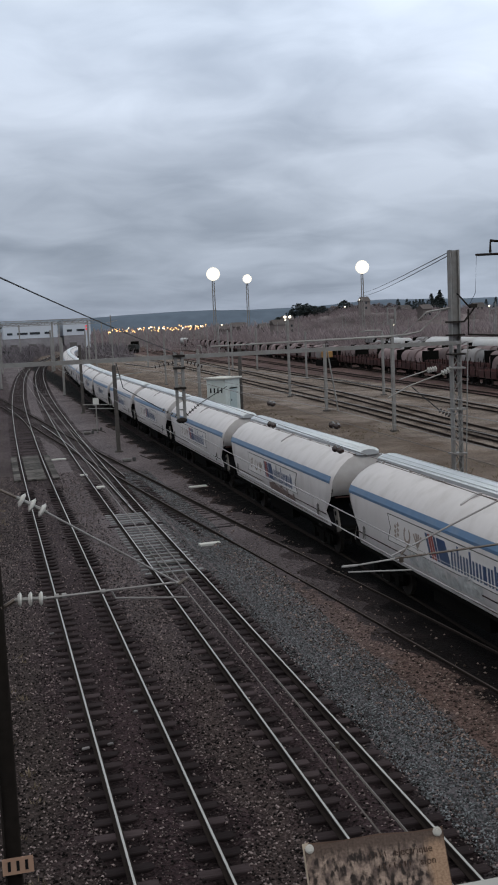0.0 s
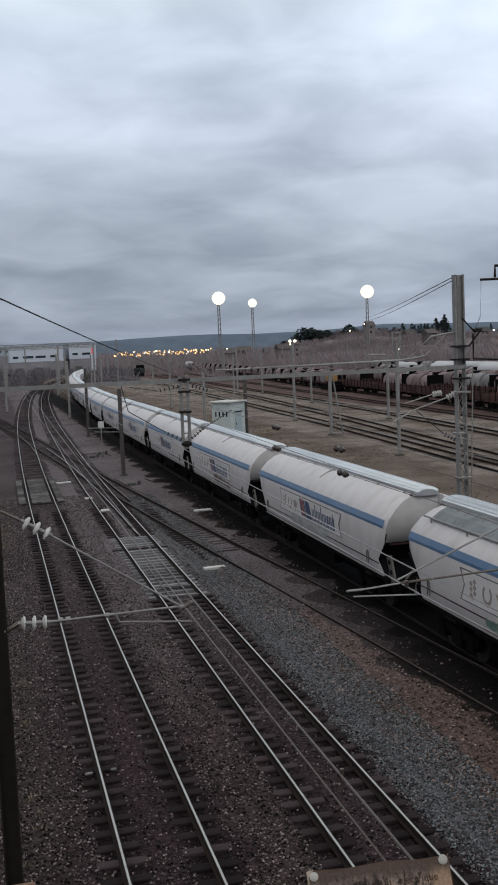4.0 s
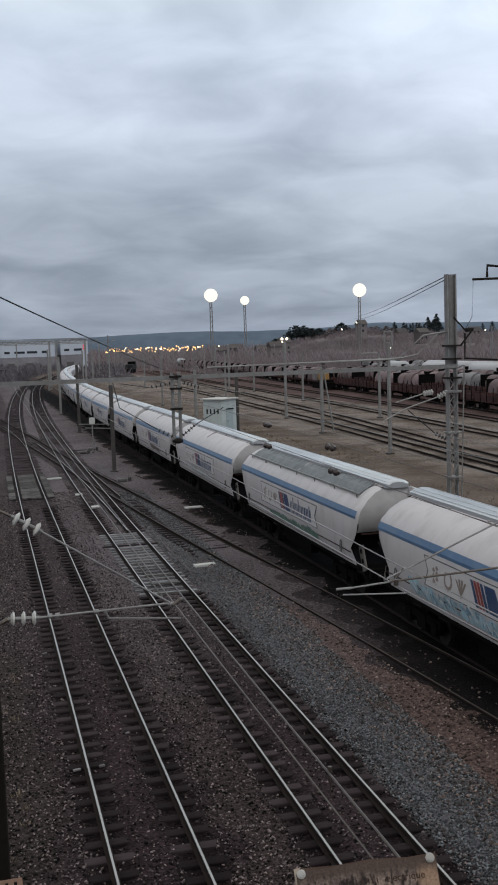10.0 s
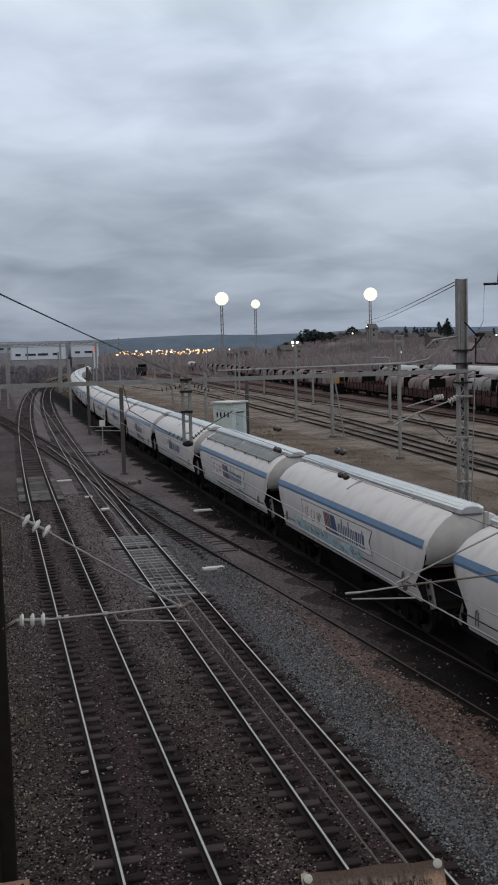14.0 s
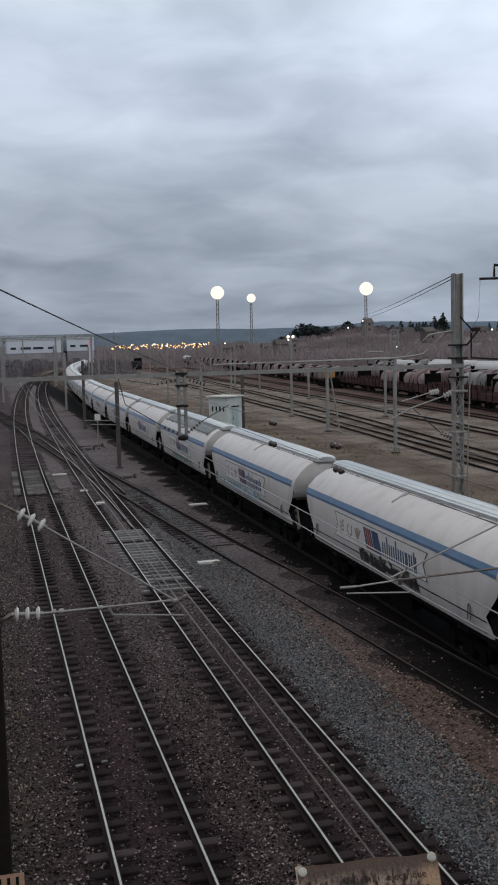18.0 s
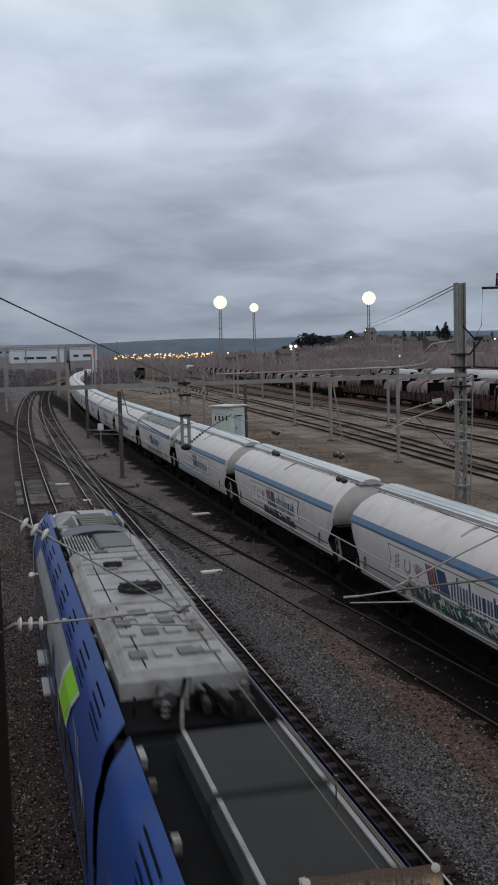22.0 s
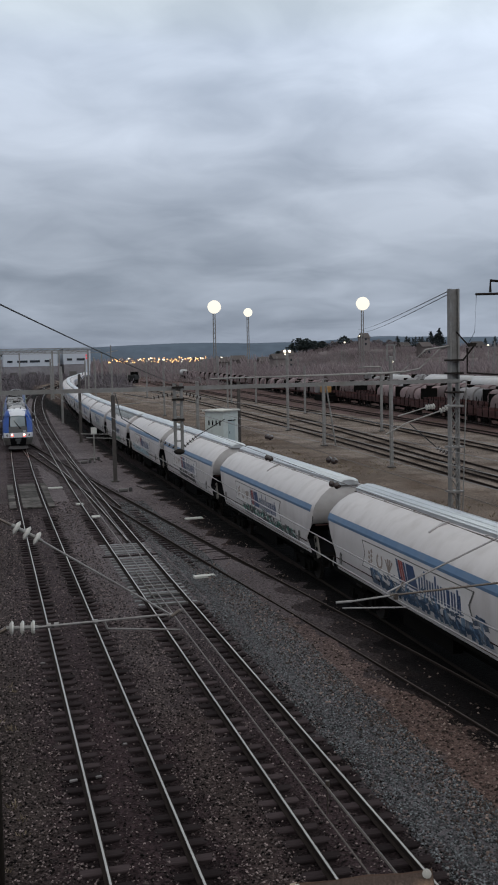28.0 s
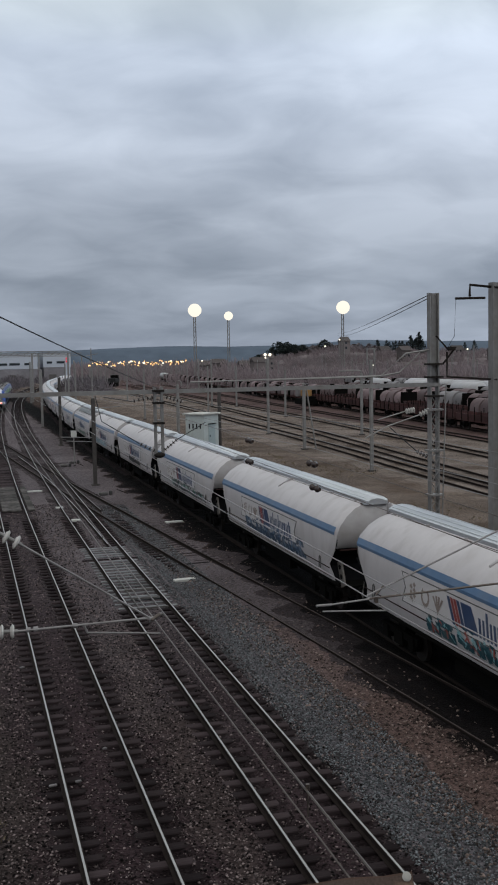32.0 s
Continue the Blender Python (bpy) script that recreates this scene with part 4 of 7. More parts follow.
def lengthen(w, k):
    """Stretch a wagon along its length, leaving the bogies round."""
    for o in w.children_recursive:
        base = o.name.split(".")[0]
        if base not in ("bogie", "wheelset", "buffer"):
            o.data.transform(Matrix.Diagonal((1, k if base in ("headstock", "end_platform", "underframe") else k * 1.045, 1, 1)))
        elif o.name.startswith("buffer"):
            o.data.transform(Matrix.Translation((0, 0.6 if o.data.vertices[0].co.y > 0 else -0.6, 0)))
    return w


WAGON = lengthen(build_wagon(), 1.0745)
SPRAY = {2: ([("brown", (0.16, 0.11, 0.10))], -3.2, 0.5), 1: ([("pale_grey", (0.42, 0.42, 0.42))], -2.0, 2.0),
         0: ([("green", (0.16, 0.24, 0.20)), ("dull_teal", (0.10, 0.21, 0.17))], -3.6, 2.6), -1: ([("pale_blue", (0.36, 0.49, 0.55)), ("blue_grey", (0.16, 0.26, 0.34)), ("white", (0.6, 0.62, 0.62))], -2.6, 5.0),
         -2: ([("black", (0.02, 0.02, 0.022))], -3.0, 1.6), -3: ([("dark_grey", (0.05, 0.05, 0.055)), ("teal", (0.03, 0.22, 0.16)), ("white", (0.6, 0.62, 0.6))], -5.8, 2.0),
         -4: ([("dark_blue", (0.03, 0.06, 0.11)), ("slate_blue", (0.13, 0.20, 0.29))], -4.6, 3.2), -5: ([("dark_teal", (0.015, 0.07, 0.09)), ("dull_cyan", (0.22, 0.42, 0.45)), ("dull_red", (0.30, 0.07, 0.06))], -5.0, 1.9)}
WAGONS = []
for k in range(19, -7, -1):
    w = WAGON if k == 19 else copy_thing(WAGON, Matrix())
    WAGONS.append((k, w))
for k, w in WAGONS:
    if k in SPRAY:
        cols, a, b = SPRAY[k]
        graffiti(w, 40 + k, cols, a, b, 1.42, {0: 1.72, -4: 2.05, -5: 1.98}.get(k, 1.9))
        w["label"] = "white grain hopper wagon with %s graffiti" % cols[0][0].replace("_", " ")
    if k in (0,):
        walkway_roof(w)


# ---------- passenger multiple unit ----------
SECTION = [(1.36, 0.45), (1.47, 0.95), (1.475, 2.1), (1.43, 2.75), (1.24, 3.30), (0.98, 3.60)]
END_LEN, MID_LEN = 21.6, 16.4


def sect_x(z):
    return float(np.interp(z, [p[1] for p in SECTION], [p[0] for p in SECTION]))


def strip(bm, z0, z1, side, y0, y1, proud=0.0, n=2, slant=0.0):
    vs = []
    for i in range(n + 1):
        z = z0 + (z1 - z0) * i / n
        x = side * (sect_x(z) + proud)
        sl = slant * i / n
        vs.append([bm.verts.new((x, y0 + sl, z)), bm.verts.new((x, y1 + sl, z))])
    for a, b in zip(vs, vs[1:]):
        bm.faces.new((a[0], a[1], b[1], b[0]))


def nose_point(u, z, out=0.0):
    """Surface of the cab front, u across from -1 to 1; y is the distance back from the tip, to be mirrored."""
    back = float(np.interp(z, [0.3, 1.0, 1.55, 1.75, 3.0, 3.35, 3.72], [0.45, 0.05, 0.0, 0.12, 1.15, 1.5, 2.2]))
    back += 0.50 * abs(u) ** 3.2
    wid = min(1.44, sect_x(min(z, 3.45)) * float(np.interp(z, [0.3, 1.2, 2.6, 3.1, 3.45, 3.74], [0.93, 0.97, 0.97, 0.95, 0.90, 0.80])))
    return Vector((wid * u * (1 - 0.02 * abs(u)), back - out, z))


def nose_patch(bm, u0, u1, z0, z1, out, nu=6, nz=5, sgn=1, y_tip=0.0):
    vs = []
    for j in range(nz + 1):
        row = []
        for i in range(nu + 1):
            p = nose_point(u0 + (u1 - u0) * i / nu, z0 + (z1 - z0) * j / nz, out)
            row.append(bm.verts.new((p.x, y_tip - sgn * p.y, p.z)))
        vs.append(row)
    for a, b in zip(vs, vs[1:]):
        for i in range(nu):
            bm.faces.new((a[i], a[i + 1], b[i + 1], b[i]))


def roof_box(name, parent, x, y, sx, sy, z0, z1, material, label="", chamfer=0.18):
    bm = bm_new()
    a, b = sx / 2, sy / 2
    c = min(chamfer, a * 0.5, b * 0.5)
    loft(bm, [[(x - a, y - b, z0), (x + a, y - b, z0), (x + a, y + b, z0), (x - a, y + b, z0)],
              [(x - a, y - b, z1 - c * 0.7), (x + a, y - b, z1 - c * 0.7), (x + a, y + b, z1 - c * 0.7), (x - a, y + b, z1 - c * 0.7)],
              [(x - a + c, y - b + c * 0.5, z1), (x + a - c, y - b + c * 0.5, z1), (x + a - c, y + b - c * 0.5, z1), (x - a + c, y + b - c * 0.5, z1)]])
    cover = part(name, bm, material, parent, label)
    if sx > 1.4 and sy > 1.5 and material is not M_ROOFMESH:
        for u in (-0.28, 0.3):
            bm = bm_new()
            box(bm, (x + u * sx, y, z1 + 0.002), (0.022, sy - c - 0.1, 0.008))
            part("cover_seam", bm, M_ROOFDECK, cover)
        for v in (-0.18, 0.22):
            bm = bm_new()
            box(bm, (x, y + v * sy, z1 + 0.003), (sx - 2 * c - 0.06, 0.03, 0.008))
            part("cover_seam", bm, M_ROOFDECK, cover)
        for e in (-1, 1):
            bm = bm_new()
            box(bm, (x + e * (a - c * 0.5), y, z1 - c * 0.35 + 0.004), (0.05, sy - 0.2, 0.03), Matrix.Rotation(e * 0.6, 4, "Y"))
            part("cover_edge", bm, M_GALV, cover, "pale edge strip")
        for u, v in ((-0.12, 0.33), (0.16, -0.32)):
            bm = bm_new()
            box(bm, (x + u * sx, y + v * sy, z1 + 0.01), (0.3, 0.22, 0.03))
            bevel(bm, 0.008)
            part("hatch_plate", bm, M_ROOF, cover, "small dark hatch plate")
    return cover


def car_shell(c, y0, y1, cab):
    """Body between y0 and y1; cab 1: nose at y1, -1: nose at y0, 0: none."""
    a = y0 + (2.6 if cab == -1 else 0.25)
    b = y1 - (2.6 if cab == 1 else 0.25)
    for side in (-1, 1):
        bm = bm_new()
        strip(bm, 0.45, 3.08, side, a, b, 0, 10)
        wall = part("side_wall", bm, M_BLUE, c, "deep blue side wall", smooth=40)
        bm = bm_new()
        strip(bm, 3.08, 3.60, side, a, b, 0.02, 6)
        band = part("upper_band", bm, M_BLUE, c, "deep blue roof edge with slots", smooth=40)
        bm = bm_new()
        strip(bm, 0.42, 1.25, side, a, b, 0.006, 2)
        part("skirt", bm, M_LOWER, wall, "dirty grey skirt")
        for y in np.arange(a + 0.7, b - 1.6, 2.3):
            for q in range(4):
                bm = bm_new()
                strip(bm, 3.18 + q * 0.085, 3.205 + q * 0.085, side, y + 0.16 * q, y + 1.15 + 0.16 * q, 0.028, 1)
                part("roof_edge_slot", bm, M_DARKGAP, band, "dark ventilation slot")
        for y in np.arange(a + 1.0, b - 1.6, 2.05):
            bm = bm_new()
            strip(bm, 1.38, 2.12, side, y, y + 1.6, 0.016, 2)
            part("window", bm, M_GLASS, wall, "dark tinted window")
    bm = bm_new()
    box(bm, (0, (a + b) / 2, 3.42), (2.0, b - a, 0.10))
    part("roof_deck", bm, M_ROOFDECK, c, "near-black roof deck between the covers")
    bm = bm_new()
    box(bm, (0, (a + b) / 2, 0.62), (2.4, b - a, 0.3))
    part("underframe", bm, M_UNDER, c)
    for y in ((y0 + (4.2 if cab == -1 else 0.6)), (y1 - (4.2 if cab == 1 else 0.6))):
        bo = part("bogie", _bogie_frame(y), M_UNDER, c)
        for dy in (-1.1, 1.1):
            bm = bm_new()
            for x in (-0.75, 0.75):
                tube(bm, (x - 0.06, y + dy, 0.43), (x + 0.06, y + dy, 0.43), 0.43, 16)
            part("wheelset", bm, M_WHEEL, bo)
    # swooping livery: blue field, white edge, lime field
    return a, b


def livery(c, y0, y1, limes, wedge=None, strokes=None):
    """Silver slanted field between y0 and y1 on both sides (none if they are equal), lime fields at the given places."""
    for side in (-1, 1):
        if y1 > y0:
            bm = bm_new()
            strip(bm, 1.45, 3.07, side, y0, y1, 0.010, 8, slant=-1.9)
            part("silver_field", bm, M_SILVER, c, "pale silver slanted side field")
            bm = bm_new()
            ym = (y0 + y1) / 2 if wedge is None else wedge
            x = side * (sect_x(2.3) + 0.030)
            bm.faces.new([bm.verts.new(p) for p in ((x, ym - 0.5, 1.75), (x, ym + 0.9, 1.75), (x, ym + 0.1, 2.72))])
            part("blue_wedge", bm, M_BLUE, c, "blue wedge on the silver field")
        for y in limes:
            bm = bm_new()
            strip(bm, 2.15, 3.08, side, y - 0.18, y + 1.75, 0.024, 6, slant=-1.5)
            part("white_edge", bm, M_UWHITE, c, "white curved edge line")
            bm = bm_new()
            strip(bm, 2.15, 3.08, side, y, y + 1.5, 0.028, 6, slant=-1.5)
            part("lime_field", bm, M_GREEN, c, "lime green slanted side field")
        ys = y1 + 1.4 if strokes is None else strokes
        for k in range(6):
            bm = bm_new()
            yy = ys + k * 0.38
            z = 2.1 + 0.11 * k
            pts = [(yy, z), (yy + 0.10, z + 0.03), (yy + 0.34 - 0.1 * (k % 2), z + 0.30 - 0.12 * (k % 3)), (yy + 0.22 - 0.1 * (k % 2), z + 0.28 - 0.12 * (k % 3))]
            bm.faces.new([bm.verts.new((side * (sect_x(q) + 0.014), v, q)) for v, q in pts])
            part("white_stroke", bm, M_UWHITE, c, "white painted stroke")


def fan(c, x, y, z, r):
    bm = bm_new()
    tube(bm, (x, y, z - 0.02), (x, y, z + 0.10), r, 20)
    f = part("roof_fan", bm, M_ROOFMESH, c, "round dark roof fan")
    for k in range(6):
        a = math.pi * k / 6
        bm = bm_new()
        tube(bm, (x + r * math.cos(a), y + r * math.sin(a), z + 0.115), (x - r * math.cos(a), y - r * math.sin(a), z + 0.115), 0.015, 4)
        part("guard_bar", bm, M_WHEEL, f)
    bm = bm_new()
    tube(bm, (x, y, z + 0.10), (x, y, z + 0.14), r * 0.35, 12)
    part("fan_hub", bm, M_WHEEL, f)


def grille(c, x, y, sx, sy, z, n, across=True, bars=None):
    bm = bm_new()
    box(bm, (x, y, z), (sx, sy, 0.06))
    g = part("roof_grille", bm, M_ROOFDECK, c, "dark ribbed roof grille")
    for k in range(n):
        bm = bm_new()
        q = (k + 0.5) / n - 0.5
        if across:
            box(bm, (x, y + q * sy, z + 0.05), (sx * 0.96, sy / n * 0.45, 0.06))
        else:
            box(bm, (x + q * sx, y, z + 0.05), (sx / n * 0.45, sy * 0.96, 0.06))
        part("grille_bar", bm, bars or M_ROOF, g)


def tanks(c, y0, y1, seed):
    """Open equipment well: reservoirs, conduits, insulators and boxes."""
    rng = random.Random(seed)
    for k in range(int((y1 - y0) * 14)):
        x, y = rng.uniform(-0.88, 0.88), rng.uniform(y0 + 0.2, y1 - 0.2)
        bm = bm_new()
        kind = rng.random()
        shade = rng.choice((M_ROOF, M_UNDER, M_UNDER, M_ROOFMESH, M_ROOFMESH, M_APRON, M_APRON, M_ROOFMESH))
        if kind < 0.4:
            box(bm, (x, y, 3.58), (rng.uniform(0.08, 0.26), rng.uniform(0.10, 0.36), rng.uniform(0.10, 0.28)), Matrix.Rotation(rng.choice((0, 0, 0.15)), 4, "Z"))
            bevel(bm, 0.025)
            part("equipment_box", bm, shade, c)
        elif kind < 0.72:
            q = rng.uniform(0.4, 1.3)
            bend = rng.uniform(-0.25, 0.25)
            pipe(bm, [(x, y - q / 2, 3.55), (x, y - q / 2 + 0.06, 3.66), (x + bend, y + q / 2, 3.66), (x + bend, y + q / 2 + 0.05, 3.5)], rng.uniform(0.018, 0.05), 6)
            part("conduit", bm, shade, c)
        elif kind < 0.84:
            pipe(bm, [(x - 0.3, y, 3.56), (x - 0.25, y, 3.70), (x + 0.25, y, 3.70), (x + 0.3, y, 3.56)], 0.025, 6)
            part("cross_pipe", bm, shade, c)
        elif kind < 0.93:
            q = rng.uniform(0.35, 0.8)
            tube(bm, (x, y - q / 2, 3.60), (x, y + q / 2, 3.58), rng.uniform(0.06, 0.11), 12)
            part("small_reservoir", bm, shade, c, smooth=40)
        else:
            rings = []
            for h in range(7):
                r = 0.075 if h % 2 else 0.04
                rings.append([(x + r * math.cos(a), y + r * math.sin(a), 3.48 + h * 0.035) for a in np.linspace(0, 2 * math.pi, 9)[:-1]])
            loft(bm, rings)
            part("roof_insulator", bm, M_INSULDARK, c)


def side_wells(c, y0, y1, seed):
    """Brackets and boxes in the gutters beside the roof covers."""
    rng = random.Random(seed)
    for k in range(int((y1 - y0) * 2.2)):
        s = rng.choice((-1, 1))
        y = rng.uniform(y0, y1)
        bm = bm_new()
        box(bm, (s * rng.uniform(0.88, 0.94), y, 3.50), (0.08, rng.uniform(0.08, 0.4), rng.uniform(0.08, 0.16)))
        part("gutter_bracket", bm, rng.choice((M_ROOF, M_ROOFMESH, M_GALV)), c)


def build_cab(c, y_tip, sgn):
    """Cab front with its tip at y_tip, facing the direction sgn."""
    def np_(name, mtl, u0, u1, z0, z1, out, lab="", parent=None, nu=6, nz=5):
        bm = bm_new()
        nose_patch(bm, u0, u1, z0, z1, out, nu, nz, sgn, y_tip)
        return part(name, bm, mtl, parent or c, lab, smooth=50)
    np_("front_shell", M_BLUE, -1, 1, 1.5, 3.45, 0.0, "blue raked cab front", nu=22, nz=10)
    # broad white panel from the windscreen back to the roof, crowned and widening
    bm, grid = bm_new(), []
    for z, d, w_ in ((3.04, 1.12, 0.72), (3.20, 1.28, 0.76), (3.34, 1.43, 0.79), (3.44, 1.65, 0.82), (3.52, 2.2, 0.84), (3.58, 2.8, 0.85), (3.61, 3.38, 0.86)):
        grid.append([bm.verts.new((w_ * u, y_tip - sgn * (d - 0.05 + 0.10 * abs(u) ** 3), z - 0.07 * abs(u) ** 3)) for u in np.linspace(-1, 1, 11)])
    for a, b in zip(grid, grid[1:]):
        for i in range(10):
            bm.faces.new((a[i], a[i + 1], b[i + 1], b[i]))
    fore = part("forehead", bm, M_UWHITE, c, "white panel above the windscreen", smooth=50)
    for side in (-1, 1):
        bm, grid = bm_new(), []
        for d, w_, z, xo in ((1.18, 0.70, 3.04, 1.20), (1.48, 0.78, 3.28, 1.12), (1.80, 0.82, 3.42, 1.10), (2.20, 0.85, 3.50, 1.09), (2.60, 0.86, 3.54, 1.06), (4.95, 0.88, 3.53, 1.02)):
            grid.append([bm.verts.new((side * (w_ + (xo - w_) * q), y_tip - sgn * (d + 0.10 * q), z - 0.02 - 0.05 * q * q)) for q in (0, 0.5, 1)])
        for a, b in zip(grid, grid[1:]):
            for i in (0, 1):
                bm.faces.new((a[i], a[i + 1], b[i + 1], b[i]))
        part("roof_shoulder", bm, M_BLUE, c, "blue roof shoulder", smooth=50)
        bm = bm_new()
        rings = [[(side * 0.31 + 0.03 + u * a_, y_tip - sgn * (2.72 + v * b_), z) for u, v in ((-1, -1), (1, -1), (1, 1), (-1, 1))] for z, a_, b_ in ((3.50, 0.06, 0.16), (3.64, 0.05, 0.10), (3.72, 0.02, 0.03))]
        loft(bm, rings)
        part("roof_lug", bm, M_ROOFMESH, fore, "small dark roof fitting")
    bm = bm_new()
    bmesh.ops.create_uvsphere(bm, u_segments=16, v_segments=8, radius=0.5, matrix=Matrix.Translation((0.04, y_tip - sgn * 1.80, 3.38)) @ Matrix.Diagonal((0.30, 0.44, 0.16, 1)))
    part("top_lamp_dome", bm, M_ROOFPALE, fore, "grey round lamp dome", smooth=True)
    ws = np_("windscreen_surround", M_BLACK, -0.62, 0.62, 1.80, 3.10, 0.02, "black windscreen surround", nu=8)
    np_("windscreen", M_SCREEN, -0.52, 0.52, 2.10, 2.98, 0.03, "windscreen tinted with the sky's reflection", ws, nu=8)
    ap = np_("grey_apron", M_APRON, -0.63, 0.63, 1.58, 2.08, 0.028, "dark grey panel below the windscreen", nu=8)
    np_("white_plate", M_UWHITE, 0.36, 0.56, 1.68, 1.74, 0.036, "small white plate", ap, 2, 1)
    band = np_("lamp_band", M_UWHITE, -1, 1, 1.17, 1.58, 0.05, "white lamp band", nu=22)
    for u in (-0.58, 0.58):
        np_("band_seam", M_DARKGAP, u - 0.006, u + 0.006, 1.17, 1.58, 0.056, "", band, 1, 3)
    # flush black patch stands in for the shade of the coupler hollow
    np_("lower_front", M_DARKGAP, -0.6, 0.6, 0.45, 1.18, 0.0, "black patch painting the shaded hollow around the coupler", nu=12)
    for u0, u1 in ((-1.0, -0.56), (0.56, 1.0)):
        np_("lower_cheek", M_ROOF, u0, u1, 0.50, 1.18, 0.012, "grey lower corner panel", nu=10)
    bm = bm_new()
    box(bm, (0, y_tip + sgn * 0.02, 0.95), (0.56, 0.4, 0.24))
    box(bm, (0, y_tip + sgn * 0.02, 0.72), (0.34, 0.4, 0.24))
    bevel(bm, 0.04)
    part("coupler", bm, M_APRON, c, "grey automatic coupler cover")
    bm = bm_new()
    rings = []
    for d, w_ in ((0.0, 0.30), (0.08, 0.62), (0.25, 0.88), (0.7, 1.0)):
        rings.append([(-w_, y_tip - sgn * (d - 0.10), 0.16), (w_, y_tip - sgn * (d - 0.10), 0.16), (w_ * 0.9, y_tip - sgn * (d + 0.05), 0.40), (-w_ * 0.9, y_tip - sgn * (d + 0.05), 0.40)])
    loft(bm, rings)
    part("snow_plough", bm, M_LOWER, c, "dull grey curved rail guard")
    for u, red in ((-0.41, 1), (0.41, 1), (-0.74, 0), (0.74, 0)):
        p = nose_point(u, 1.38, 0.05)
        bm = bm_new()
        tube(bm, (p.x, y_tip - sgn * (p.y + 0.06), 1.37), (p.x, y_tip - sgn * (p.y - 0.02), 1.37), 0.115 if red else 0.10, 16)
        lamp = part("lamp", bm, M_TAIL if red and sgn < 0 else M_DARKGAP, band, "red tail lamp" if red and sgn < 0 else "clear headlamp")
        bm = bm_new()
        tube(bm, (p.x, y_tip - sgn * (p.y - 0.01), 1.41 if red else 1.37), (p.x, y_tip - sgn * (p.y - 0.03), 1.41 if red else 1.37), 0.075 if red else 0.07, 14)
        part("lamp_lens", bm, M_TAILCORE if red and sgn < 0 else M_HOODGREY, lamp)
    p, q = nose_point(0.12, 2.0, 0.06), nose_point(-0.28, 2.62, 0.06)
    bm = bm_new()
    for o in (0.0, 0.05):
        tube(bm, (p.x + o, y_tip - sgn * p.y, p.z), (q.x + o, y_tip - sgn * q.y, q.z), 0.014, 5)
    box(bm, (p.x + 0.05, y_tip - sgn * p.y, 1.97), (0.22, 0.06, 0.10))
    part("wiper", bm, M_BLACK, c, "black windscreen wiper")
    # rounded shoulders from the front edge to the side walls
    for side in (-1, 1):
        for z0, z1, mtl, lab in ((0.4, 1.17, M_ROOF, "dirty grey lower cab side"), (1.17, 3.58, M_BLUE, "blue cab side")):
            bm, vs = bm_new(), []
            for z in np.linspace(z0, z1, 9):
                p0 = nose_point(side, min(z, 3.45), 0.0)
                pm = (p0.x * 0.35 + side * sect_x(z) * 0.65) + side * 0.04 * (z < 3.3)
                vs.append([bm.verts.new((p0.x, y_tip - sgn * p0.y, z)), bm.verts.new((pm, y_tip - sgn * (p0.y * 0.45 + 2.62 * 0.55), z)), bm.verts.new((side * sect_x(z), y_tip - sgn * 2.62, z))])
            for p, q in zip(vs, vs[1:]):
                for i in (0, 1):
                    bm.faces.new((p[i], p[i + 1], q[i + 1], q[i]))
            part("cab_side", bm, mtl, c, lab, smooth=40)
    for side in (-1, 1):
        bm = bm_new()
        strip(bm, 1.5, 2.55, side, y_tip - sgn * 1.95, y_tip - sgn * 2.9, 0.02, 2)
        part("cab_window", bm, M_GLASS, c, "dark cab side window")
    # sloped fairing behind the forehead and the air-conditioning hood
    bm = bm_new()
    loft(bm, [[(x, y_tip - sgn * d, z) for x, z in ((-w_, zb), (-wt, zt), (wt, zt), (w_, zb))] for d, w_, wt, zb, zt in ((3.32, 0.88, 0.80, 3.40, 3.60), (3.7, 0.90, 0.78, 3.44, 3.66), (4.08, 0.90, 0.62, 3.44, 3.77), (5.02, 0.88, 0.42, 3.44, 3.81))])
    fairing = part("roof_fairing", bm, M_FAIRING, c, "pale sloped roof fairing")
    bm = bm_new()
    tube(bm, (-0.30, y_tip - sgn * 4.10, 3.785), (-0.22, y_tip - sgn * 5.0, 3.82), 0.016, 4)
    part("fairing_seam", bm, M_DARKGAP, fairing)
    # slatted grey cooler between pale cheeks, then a dark arched hood
    roof_box("cooler_box", c, 0.18, y_tip - sgn * 6.0, 1.1, 1.55, 3.45, 3.74, M_ROOFMESH, "dark grey slatted cooler", 0.06)
    for k in range(4):
        bm = bm_new()
        box(bm, (0.18, y_tip - sgn * (5.46 + k * 0.36), 3.755), (0.96, 0.22, 0.03))
        part("cooler_slat", bm, M_ROOF, c)
    for x in (-0.42, 0.78):
        bm = bm_new()
        box(bm, (x, y_tip - sgn * 6.0, 3.62), (0.05, 1.6, 0.36))
        part("cooler_cheek", bm, M_FAIRING, c, "pale grey cooler cheek")
    for x, d, q in ((-0.70, 5.5, 0.24), (-0.64, 6.1, 0.30), (-0.76, 6.6, 0.20)):
        roof_box("equipment_cabinet", c, x, y_tip - sgn * d, q, q * 1.3, 3.45, 3.60, M_ROOFPALE, "", 0.04)
    bm = bm_new()
    loft(bm, [[(0.93 * math.cos(a), y_tip - sgn * d, 3.44 + h * math.sin(a) ** 0.6) for a in np.linspace(0, math.pi, 9)] for d, h in ((6.85, 0.30), (7.05, 0.38), (8.06, 0.38))])
    part("roof_hood", bm, M_HOODDARK, c, "dark arched roof hood", smooth=40)
